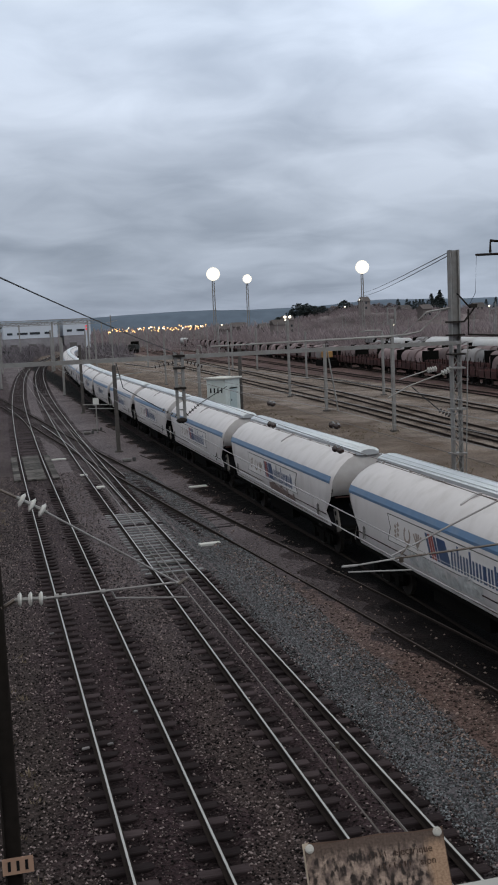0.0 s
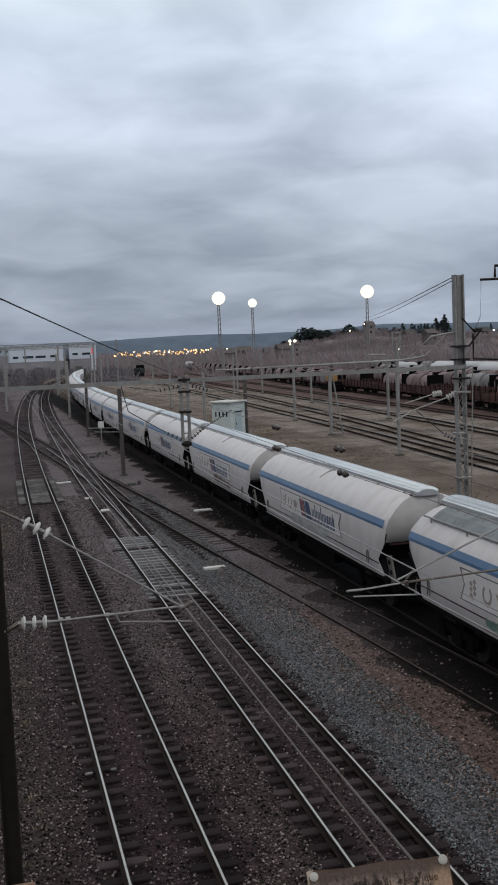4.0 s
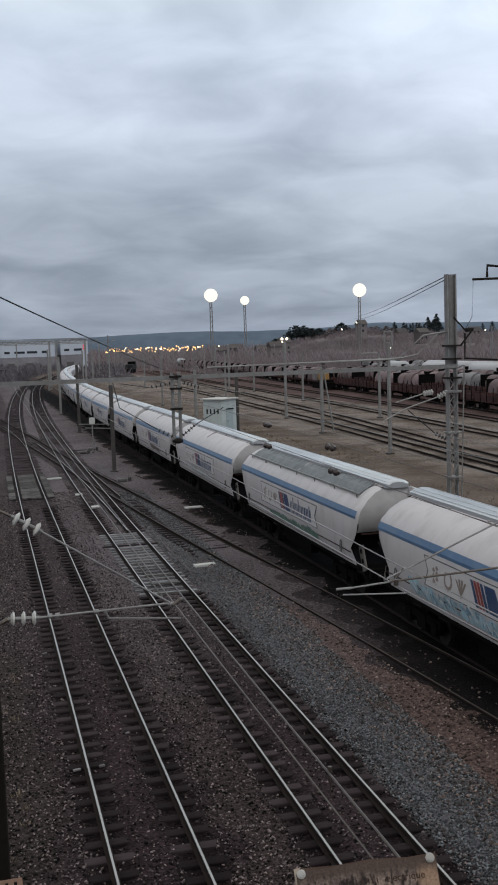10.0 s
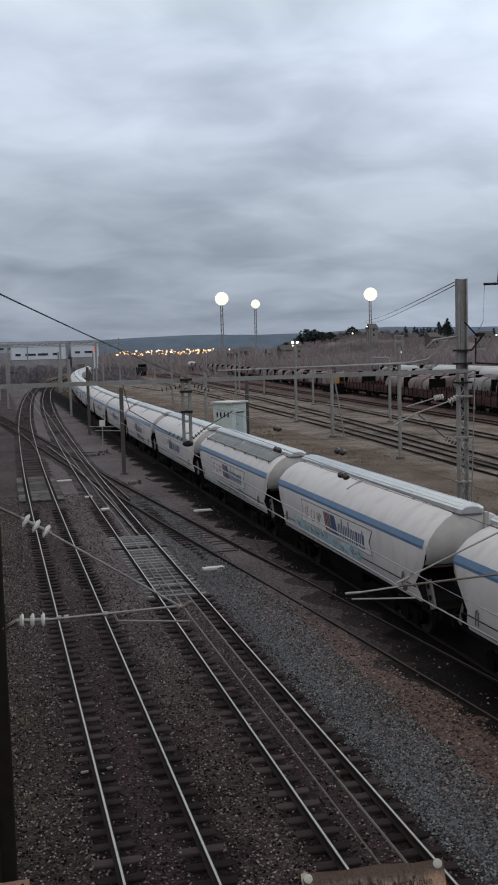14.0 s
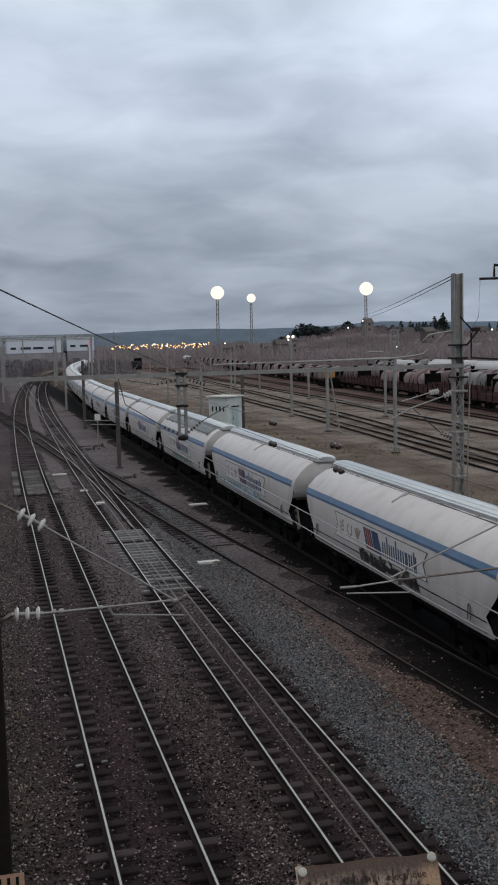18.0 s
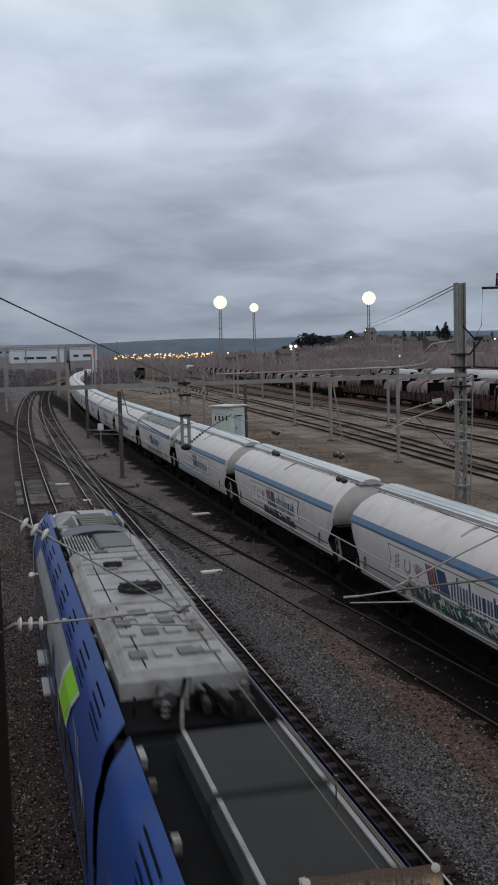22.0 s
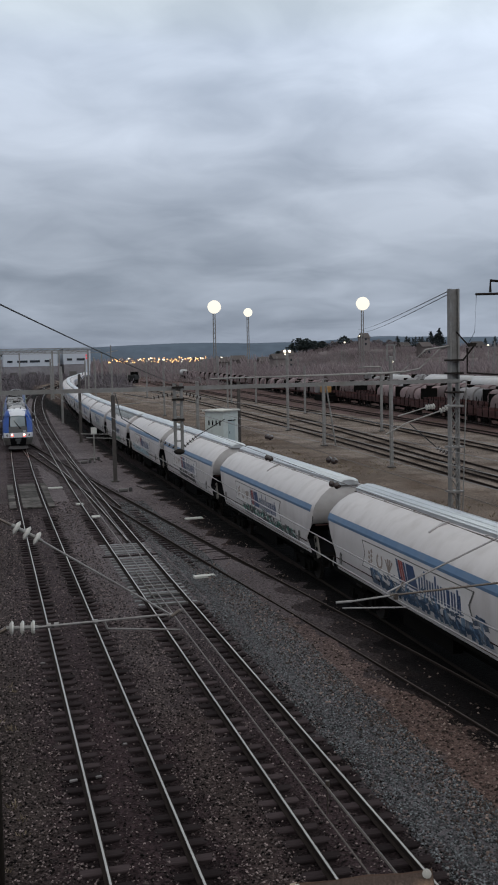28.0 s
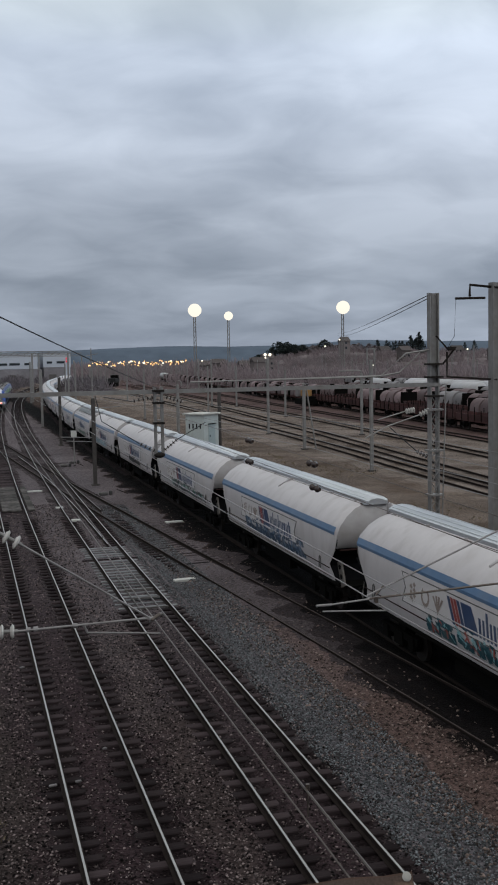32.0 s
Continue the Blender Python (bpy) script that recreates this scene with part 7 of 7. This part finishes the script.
def yellow_machine():
    t = thing("track_machine", m=Matrix.Translation((YARD_5(189) - 2.6, 188.8, 0)), label="small orange-yellow rail machine on a low wagon", category="rail machine")
    bm = bm_new()
    box(bm, (0, 0, 2.3), (1.8, 1.6, 1.3))
    bevel(bm, 0.15)
    part("machine_body", bm, M_YELLOW, t)
    bm = bm_new()
    box(bm, (0, 2.2, 2.5), (2.4, 2.0, 1.9))
    bevel(bm, 0.15)
    part("machine_cab", bm, M_HOODGREY, t)
    bm = bm_new()
    for y in (-2.6, 0.2):
        box(bm, (0, y, 1.42), (1.8, 0.5, 0.5))
    part("skid", bm, M_UNDER, t)
    bm = bm_new()
    box(bm, (0, 0, 0.65), (2.2, 7.5, 1.1))
    part("carrier", bm, M_UNDER, t)


yellow_machine()


# ---------- lighting towers ----------
def bearing(px_yaw, d):
    """A place on the ground at a bearing in degrees right of the line, d metres off."""
    a = radians(px_yaw)
    return Vector((math.sin(a) * d, math.cos(a) * d, GZ))


def light_tower(yaw, d, h, r):
    p = bearing(yaw, d)
    t = thing("light_tower", label="tall grey floodlight tower with glowing lamps", category="light tower", group="yard light towers")
    bm = bm_new()
    for sx in (-0.55, 0.55):
        tube(bm, (p.x + sx, p.y, GZ), (p.x + sx * 0.7, p.y, h), 0.20, 6)
    for k in range(int(h / 2)):
        tube(bm, (p.x - 0.5, p.y, k * 2), (p.x + 0.5, p.y, k * 2 + 2), 0.07, 4)
    part("tower_mast", bm, M_GALV, t)
    bm = bm_new()
    box(bm, (p.x, p.y, h - 0.4), (2.6, 1.2, 0.25))
    part("tower_platform", bm, M_GALV, t)
    # globes sized to the lamps' glare, larger than the floodlights themselves
    for k in range(3):
        bm = bm_new()
        bmesh.ops.create_uvsphere(bm, u_segments=40, v_segments=24, radius=r * (0.99, 0.9, 0.9)[k], matrix=Matrix.Translation((p.x + (0, -0.12, 0.12)[k] * r, p.y - 0.6, h)))
        part("floodlight", bm, M_LAMP, t, "floodlight glare as a glowing globe", smooth=True)


light_tower(12.44, 430, 29.8, 2.75)
light_tower(14.29, 493, 30.0, 2.1)
light_tower(20.58, 430, 29.8, 2.75)

# ---------- town lights, lamps in the yard ----------
rng = random.Random(8)


def street_lamp(yaw, d, h, m, r):
    p = bearing(yaw, d)
    t = thing("street_lamp", label="lit street lamp far beyond the yard", category="street lamp", group="distant street lamps")
    bm = bm_new()
    tube(bm, (p.x, p.y, GZ), (p.x, p.y, h), 0.09, 5)
    part("lamp_pole", bm, M_GALV, t)
    bm = bm_new()
    bmesh.ops.create_uvsphere(bm, u_segments=8, v_segments=5, radius=r, matrix=Matrix.Translation((p.x, p.y, h)))
    part("lamp_globe", bm, m, t, "glowing orange lamp")


for i in range(110):
    d = rng.uniform(385, 560)
    street_lamp(6.5 + 5.4 * (i / 110) ** 0.9 + rng.uniform(-0.1, 0.1), d, rng.uniform(7.4, 9.5), M_STREET if rng.random() < 0.75 else M_STREETW, rng.uniform(0.14, 0.34))
for yaw, d, h in ((12.8, 470, 9.0), (19.6, 430, 14.1), (16.3, 420, 9.7), (22.2, 300, 6.8), (27.3, 420, 11.7), (20.4, 500, 18.0)):
    street_lamp(yaw, d, h, M_STREETW, 0.34)


# ---------- buildings and hills ----------
def warehouse(x0, x1, y, depth, h, material, label, plinth=10.4):
    t = thing("warehouse", label=label, category="building")
    bm = bm_new()
    box(bm, ((x0 + x1) / 2, y + depth / 2, plinth / 2 - 0.3), (x1 - x0 - 0.3, depth - 0.3, plinth + 0.6))
    part("plinth", bm, M_PLINTH, t, "dark grey lower wall")
    bm = bm_new()
    box(bm, ((x0 + x1) / 2, y + depth / 2, (h + plinth) / 2), (x1 - x0, depth, h - plinth))
    part("wall", bm, material, t)
    bm = bm_new()
    box(bm, ((x0 + x1) / 2, y + depth / 2, h + 0.1), (x1 - x0 + 0.8, depth + 0.8, 0.5))
    part("roof", bm, M_GREYCLAD, t)
    for k in range(int((x1 - x0) / 9)):
        bm = bm_new()
        box(bm, (x0 + 4.5 + k * 9, y + 0.12, 1.9), (3.6, 0.2, 3.6))
        part("loading_door", bm, M_ROOF, t)
    for k in range(int((x1 - x0) / 6)):
        bm = bm_new()
        box(bm, (x0 + 3 + k * 6, y - 0.05, plinth + 2.4), (5.0 if k % 3 else 2.6, 0.2, 1.1))
        part("window_band", bm, M_GLASS, t)
    return t


warehouse(9, 35, 520, 40, 14.4, M_CLADDING, "long white industrial hall beyond the tracks", 6.6)
warehouse(38, 51.5, 522, 30, 14.8, M_CLADDING, "white industrial hall beyond the tracks", 7.2)
warehouse(-70, 42, 620, 30, 15.4, M_GREYCLAD, "long grey hall behind the white one")


def pylon_sign():
    t = thing("pylon_sign", label="red and white advertising pylon by the hall", category="sign")
    bm = bm_new()
    box(bm, (48.6, 510, 5.8), (2.4, 0.5, 12.0))
    part("pylon", bm, M_CLADDING, t)
    for z in (10.0, 11.4):
        bm = bm_new()
        box(bm, (48.6, 509.7, z), (1.5, 0.1, 0.9))
        part("red_field", bm, mat("pylon_red", (0.6, 0.05, 0.08), 0.5, emit=(1, 0.1, 0.12), strength=0.5), t)


pylon_sign()


def gantry(y, x0, x1, h, legs, label):
    t = thing("signal_gantry", label=label, category="gantry", group="far gantries")
    bm = bm_new()
    for z in (h, h + 0.9):
        box(bm, ((x0 + x1) / 2, y, z), (x1 - x0, 0.25, 0.16))
    n = int((x1 - x0) / 1.6)
    for k in range(n):
        tube(bm, (x0 + k * 1.6, y, h), (x0 + (k + 1) * 1.6, y, h + 0.9), 0.06, 4)
    part("gantry_truss", bm, M_GALV, t)
    for x in legs:
        bm = bm_new()
        box(bm, (x, y, h / 2), (0.4, 0.4, h + 0.6))
        part("gantry_leg", bm, M_GALV, t)


gantry(250, -12, 24, 10.9, (-12, 3.5, 15.6, 24), "grey lattice gantry over the far tracks")
gantry(330, -6, 36, 11.2, (-6, 10.5, 22.7, 36), "grey lattice gantry over the far tracks")
gantry(215, -22, 1, 9.2, (-22, -12, 1), "grey lattice gantry over the outer tracks")


def locomotive(x, y, col, turn):
    t = thing("locomotive", m=Matrix.Translation((x, y, 0)) @ Matrix.Rotation(turn, 4, "Z"), label="small dark locomotive standing in the far yard", category="locomotive", group="far locomotives")
    bm = bm_new()
    box(bm, (0, 0, 2.1), (2.8, 9, 1.9))
    bevel(bm, 0.2)
    part("engine_hood", bm, col, t)
    bm = bm_new()
    box(bm, (0, 2.0, 3.4), (2.8, 2.6, 1.5))
    bevel(bm, 0.2)
    part("cab", bm, M_UNDER, t)
    bm = bm_new()
    box(bm, (0, 0, 0.55), (2.2, 8.6, 1.45))
    part("running_gear", bm, M_UNDER, t)


locomotive(55.0, 395, M_ROOFMESH, -0.32)
locomotive(-4.0, 300, M_HOODGREY, 0.4)
for i in range(6):
    m = Matrix.Translation((-38 + i * 9.5, 325 + i * 8, 0)) @ Matrix.Rotation(-0.88, 4, "Z")
    if i:
        copy_thing(FIRST["dark"], m)
    else:
        FIRST["dark"].matrix_basis = m


def ridge(name, label, d, a0, a1, heights, material, seed, rough):
    """A hill line round the horizon at distance d."""
    bm = bm_new()
    n = 160
    rows = [[], [], []]
    for i in range(n + 1):
        a = a0 + (a1 - a0) * i / n
        h = float(np.interp(a, [p[0] for p in heights], [p[1] for p in heights]))
        h += rough * noise.noise((a * 3.1, seed, 0)) + rough * 0.5 * noise.noise((a * 17, seed, 1))
        for j, (k, z) in enumerate(((0.0, -3), (0.03, h * 0.75), (0.16, h))):
            p = bearing(a, d * (1 + k))
            rows[j].append(bm.verts.new((p.x, p.y, z)))
    for a, b in zip(rows, rows[1:]):
        for i in range(n):
            bm.faces.new((a[i], a[i + 1], b[i + 1], b[i]))
    tagged(part(name, bm, material, smooth=True), label, "hill", kind="structure")


ridge("far_hills", "wooded hills on the horizon with haze painted in blue", 3400, -35, 70, [(-35, 48), (0, 54), (5, 58), (8, 65), (10.4, 69), (12, 69), (14.4, 63), (18, 66), (21.4, 79), (25, 72), (32, 60), (70, 50)], M_HILL, 3, 2.0)
ridge("near_hill", "brown scrubby hillside behind the yard", 620, 14.0, 62, [(14.0, 0), (15.2, 5), (16.9, 10.5), (18.4, 14), (20.4, 16), (23.4, 13), (27.4, 12), (33.4, 12), (62, 9)], M_HILLNEAR, 5, 1.2)


def clump_tree(name, label, base, h, r, material, seed, n, conifer=False):
    """A tree with trunk, limbs and a crown of many small leaf clumps."""
    rr = random.Random(seed)
    t = thing(name, label=label, category="tree", group="hillside trees")
    bm = bm_new()
    tube(bm, base, base + Vector((0, 0, h * 0.85)), r * 0.09, 6, r * 0.03)
    for k in range(5):
        z = h * rr.uniform(0.35, 0.75)
        a = rr.uniform(0, 6.28)
        tube(bm, base + Vector((0, 0, z)), base + Vector((math.cos(a) * r * 0.7, math.sin(a) * r * 0.7, z + h * 0.12)), r * 0.04, 5, r * 0.01)
    part("trunk", bm, M_BARK, t)
    vs, fs = [], []
    for k in range(n):
        u = rr.random()
        z = h * (0.25 + 0.75 * u)
        lim = r * ((1.05 - u) if conifer else math.sqrt(max(0.05, 1 - (2 * u - 0.9) ** 2)))
        a, q = rr.uniform(0, 6.28), lim * math.sqrt(rr.random())
        c = base + Vector((math.cos(a) * q, math.sin(a) * q, z))
        s = r * rr.uniform(0.10, 0.22)
        i0 = len(vs)
        for _ in range(4):
            vs.append(c + Vector((rr.uniform(-s, s), rr.uniform(-s, s), rr.uniform(-s, s) * 0.7)))
        fs += [(i0, i0 + 1, i0 + 2), (i0, i0 + 2, i0 + 3), (i0 + 1, i0 + 2, i0 + 3)]
    me = bpy.data.meshes.new("crown")
    me.from_pydata(vs, [], fs)
    me.materials.append(material)
    ob = new("crown", me)
    ob.parent = t


def hill_z(yaw):
    return float(np.interp(yaw, [14.0, 15.2, 16.9, 18.4, 20.4, 23.4, 27.4, 33.4, 62], [0, 5, 10.5, 14, 16, 13, 12, 12, 9])) * 0.85


for yaw, h, r, con in ((17.06, 9.5, 5.5, False), (17.51, 8.5, 4.5, False), (16.66, 6.5, 4.0, False), (16.36, 4.5, 3.0, False), (17.31, 7, 5.0, False), (17.91, 6, 4.0, False), (18.36, 5, 3.5, False), (19.56, 6.5, 4.0, False), (15.96, 5, 3.5, False)):
    clump_tree("broad_pine", "dark spreading pine on the hillside", bearing(yaw, 625) + Vector((0, 0, hill_z(yaw) + 1)), h, r, M_PINE, int(yaw * 100), 340, con)
for yaw, h in ((22.96, 8), (23.31, 7), (23.66, 8), (23.91, 6), (24.26, 11), (24.51, 9), (24.71, 13), (24.86, 8), (22.56, 6), (22.46, 8), (23.11, 7), (23.46, 8), (23.81, 8), (24.06, 7), (24.36, 9), (24.61, 10), (24.81, 11), (27.16, 7), (27.66, 8), (28.96, 9), (29.56, 10), (30.36, 8)):
    clump_tree("conifer", "dark pointed conifer on the hillside", bearing(yaw, 640) + Vector((0, 0, hill_z(yaw) + 0.4)), h, h * 0.34, M_PINE, int(yaw * 77), 220, True)
for k, yaw in enumerate(np.arange(18.1, 22.4, 0.28)):
    clump_tree("bare_tree", "bare grey-brown tree on the hillside", bearing(yaw, 632) + Vector((0, 0, hill_z(yaw) - 0.5)), 5.0 + 1.6 * math.sin(k * 2.3), 3.4, M_BARECROWN, 500 + k, 230)


def house(yaw, d, z, w, h, label):
    p = bearing(yaw, d) + Vector((0, 0, z))
    t = thing("house", label=label, category="house", group="hillside houses")
    bm = bm_new()
    box(bm, p + Vector((0, 0, h / 2 - 1)), (w, 8, h + 2))
    part("wall", bm, M_HOUSE, t)
    bm = bm_new()
    rings = []
    for x in (-w / 2 - 0.4, w / 2 + 0.4):
        rings.append([p + Vector((x, -4.5, h)), p + Vector((x, 4.5, h)), p + Vector((x, 0, h + 2.6))])
    loft(bm, rings)
    part("roof", bm, M_ROOFTILE, t)
    for k in range(int(w // 2.6)):
        for zz in ((1.6, 4.2) if h > 4.5 else (1.6,)):
            bm = bm_new()
            box(bm, p + Vector((-w / 2 + 1.5 + k * 2.6, -4.02, zz)), (1.0, 0.12, 1.2))
            part("window", bm, M_GLASS, t)


for yaw, d, z, w, h in ((15.9, 520, 0, 9, 8), (16.4, 560, 3, 8, 7), (20.65, 560, 13.2, 5.5, 5), (22.8, 620, 9, 8, 4.5), (23.9, 600, 8.6, 8, 4.5), (26.7, 620, 8, 9, 5), (28.8, 600, 7, 10, 5),
                        (11.6, 640, -0.2, 10, 7.5), (8.8, 760, -0.2, 14, 6.5), (10.0, 780, -0.2, 13, 7), (7.6, 820, -0.2, 16, 6), (15.2, 600, 0, 11, 6.5), (12.9, 560, -0.2, 9, 7), (13.7, 640, -0.2, 12, 8)):
    house(yaw, d, z, w * 0.7, h, "plain pitched-roof house among bare trees")


def on_track(x, y):
    """Whether a place lies on one of the lines that run through the yard."""
    return y < 590 and any(abs(x - f(y)) < 3.4 for f in (LINE_A, LINE_B, LINE_F, YARD_1, YARD_2, YARD_3, YARD_4, YARD_5, beside(5.2), beside(11.0), beside(17.5)))


def thicket(name, label, material, seed, n, a0, a1, d0, d1, h, wide, zfun, kindly="stuff"):
    """Bare bushes and scrub: thin twig blades in uneven clumps, one mesh."""
    rr = random.Random(seed)
    vs, fs = [], []
    for _ in range(n):
        a, d = rr.uniform(a0, a1), rr.uniform(d0, d1)
        b = bearing(a, d)
        if on_track(b.x, b.y):
            continue
        b.z += zfun(a, d)
        hh, ww = h * rr.uniform(0.4, 1.1), wide * rr.uniform(0.5, 1.2)
        for k in range(60):
            x, y = rr.gauss(0, ww * 0.45), rr.gauss(0, ww * 0.4)
            z1 = hh * rr.uniform(0.4, 1.0) * max(0.3, 1 - (x / ww) ** 2)
            i0, s = len(vs), rr.uniform(0.012, 0.045) * h * 0.25
            lean = rr.uniform(-0.45, 0.45) * hh
            vs += [b + Vector((x - s, y, z1 * 0.05)), b + Vector((x + s, y, z1 * 0.05)), b + Vector((x + lean + s * 0.5, y, z1)), b + Vector((x + lean - s * 0.5, y + 0.1, z1 * 0.9))]
            fs.append((i0, i0 + 1, i0 + 2, i0 + 3))
    me = bpy.data.meshes.new(name)
    me.from_pydata(vs, [], fs)
    me.materials.append(material)
    tagged(new(name, me), label, "scrub", kind=kindly)


thicket("bare_scrub", "bare brown trees and scrub beyond the yard", M_BARE, 21, 620, 8.4, 32.4, 340, 560, 6.5, 7.0, lambda a, d: 0)
thicket("hillside_trees", "bare grey-brown trees on the hillside", M_BARE, 22, 420, 15.5, 32.4, 560, 700, 5.0, 6.0, lambda a, d: hill_z(a) * min(1.0, (d - 540) / 80))
thicket("town_trees", "bare trees around the distant town", M_BARE, 23, 380, -2.6, 16.4, 540, 900, 11.0, 7.0, lambda a, d: 0)
thicket("left_scrub", "low bare scrub beside the far tracks", M_SCRUB, 24, 420, -1.5, 7.6, 290, 500, 5.0, 4.5, lambda a, d: 0)


def pole_field():
    """Far catenary posts and lamp posts of the yard, each a thing of its own."""
    rr = random.Random(31)
    for k in range(44):
        a, d = rr.uniform(3.9, 27.9), rr.uniform(220, 480)
        b = bearing(a, d)
        h = rr.uniform(8.0, 12.5)
        if on_track(b.x, b.y):
            continue
        t = thing("yard_pole", label="thin grey pole in the far yard", category="pole", group="far yard poles")
        bm = bm_new()
        tube(bm, b, b + Vector((0, 0, h)), 0.13, 5)
        part("pole_shaft", bm, M_GALV, t)
        if k % 2:
            bm = bm_new()
            tube(bm, b + Vector((-1.2, 0, h * 0.86)), b + Vector((1.6, 0, h * 0.9)), 0.06, 4)
            part("pole_arm", bm, M_GALV, t)


pole_field()


# ---------- ballast stones and weeds ----------
def scatter(name, label, material, seed, n, xr, yr, smin, smax, power=1.6, skip=None, z=GZ):
    """Irregular stones strewn over the ground, denser towards the camera; one mesh."""
    r = np.random.RandomState(seed)
    x = r.uniform(*xr, n)
    y = yr[0] + (yr[1] - yr[0]) * r.rand(n) ** power
    if skip is not None:
        keep = ~skip(x, y)
        x, y = x[keep], y[keep]
    n = len(x)
    s = smin + (smax - smin) * r.rand(n) ** 2
    zz = np.array([ballast_z(a, b) for a, b in zip(x.tolist(), y.tolist())])
    base = np.array([(1, 0, 0), (0, 1, 0), (-1, 0, 0), (0, -1, 0), (0, 0, 1), (0, 0, -0.6)])
    v = base[None] * s[:, None, None] * (0.65 + 0.7 * r.rand(n, 6, 1))
    a = r.rand(n) * 6.283
    ca, sa = np.cos(a), np.sin(a)
    vx = v[..., 0] * ca[:, None] - v[..., 1] * sa[:, None]
    vy = v[..., 0] * sa[:, None] + v[..., 1] * ca[:, None]
    tilt = r.uniform(-0.5, 0.5, (n, 1))
    vz = v[..., 2] * 0.8 + vx * tilt
    co = np.stack([vx + x[:, None], vy + y[:, None], vz + zz[:, None] + 0.3 * s[:, None]], -1).reshape(-1, 3)
    tri = np.array([(0, 1, 4), (1, 2, 4), (2, 3, 4), (3, 0, 4), (1, 0, 5), (2, 1, 5), (3, 2, 5), (0, 3, 5)])
    f = (tri[None] + 6 * np.arange(n)[:, None, None]).reshape(-1, 3)
    me = bpy.data.meshes.new(name)
    me.vertices.add(len(co))
    me.vertices.foreach_set("co", co.ravel())
    me.loops.add(f.size)
    me.loops.foreach_set("vertex_index", f.ravel())
    me.polygons.add(len(f))
    me.polygons.foreach_set("loop_start", np.arange(0, f.size, 3))
    me.update(calc_edges=True)
    me.materials.append(material)
    tagged(new(name, me), label, "ballast", kind="stuff")


def on_rail(x, y):
    m = np.zeros(len(x), bool)
    for c in (2.43, 6.08):
        for o in (-0.7525, 0.7525):
            m |= np.abs(x - c - o) < 0.12
    return m


def thin_on_sleepers(x, y):
    """Leaves the sleeper ends near the rails bare."""
    m = on_rail(x, y) | ((np.abs(x - 6.1) < 1.45) & (y > 36.0) & (y < 49.3) & (np.sin(x * 57.1 + y * 83.3) > -0.35))
    for c in (2.43, 6.08):
        o = np.abs(x - c)
        m |= (o < 0.62) & (np.sin(x * 47.9 + y * 61.7) > 0.1)
        m |= (o > 0.40) & (o < 1.10) & ((np.abs((y - 9.0 + 0.3) % 0.6 - 0.3) < 0.145) | (np.sin(x * 91.7 + y * 57.3) > -0.1))
    return m


def freight_side(x, y):
    """Stones get rare towards the strip painted dark for the shade under the wagons."""
    bed = np.interp(y, [8, 20, 28.8, 38.7, 53.7, 67], [11.7, 10.8, 9.84, 8.8, 7.35, 6.2])
    return (x > np.minimum(bed, 11.2)) & (np.sin(x * 71.3 + y * 93.1) > -0.94)


scatter("ballast_stones", "dark grey-brown ballast stones around the main tracks", M_STONE, 1, 175000, (-5.8, 7.6), (8.5, 66), 0.012, 0.040, 1.7, thin_on_sleepers)
scatter("fresh_ballast", "blue-grey fresh ballast stones beside the track", M_STONE_BLUE, 2, 62000, (7.25, 9.3), (8.5, 64), 0.011, 0.036, 1.5, on_rail)
scatter("brown_gravel", "brown stony dirt beside the freight track", M_STONE_BROWN, 3, 22000, (8.1, 11.7), (10, 64), 0.010, 0.050, 1.4, freight_side)


def tufts(name, label, seed, n, xr, yr, h):
    """Low dry grass tufts: bunches of thin blades, one mesh."""
    rr = random.Random(seed)
    vs, fs = [], []
    for _ in range(n):
        x, y = rr.uniform(*xr), rr.uniform(*yr)
        if noise.noise((x * 0.11, y * 0.07, 2)) < 0.02:
            continue
        for k in range(7):
            a, q = rr.uniform(0, 6.28), rr.uniform(0.0, 0.14)
            bx, by, hh = x + math.cos(a) * q, y + math.sin(a) * q, h * rr.uniform(0.4, 1.1)
            i0, s = len(vs), rr.uniform(0.008, 0.02)
            z = ballast_z(bx, by) - 0.01
            vs += [(bx - s, by, z), (bx + s, by, z), (bx + math.cos(a) * hh * 0.6, by + math.sin(a) * hh * 0.5, z + hh)]
            fs.append((i0, i0 + 1, i0 + 2))
    me = bpy.data.meshes.new(name)
    me.from_pydata(vs, [], fs)
    me.materials.append(M_GRASS)
    tagged(new(name, me), label, "grass", kind="stuff")


tufts("dry_grass", "dry brown grass tufts in the yard soil", 51, 1800, (15.6, 32.0), (36, 120), 0.22)
tufts("verge_grass", "sparse dry weeds beside the main track", 52, 500, (-5.0, 0.4), (10, 60), 0.14)


motions()
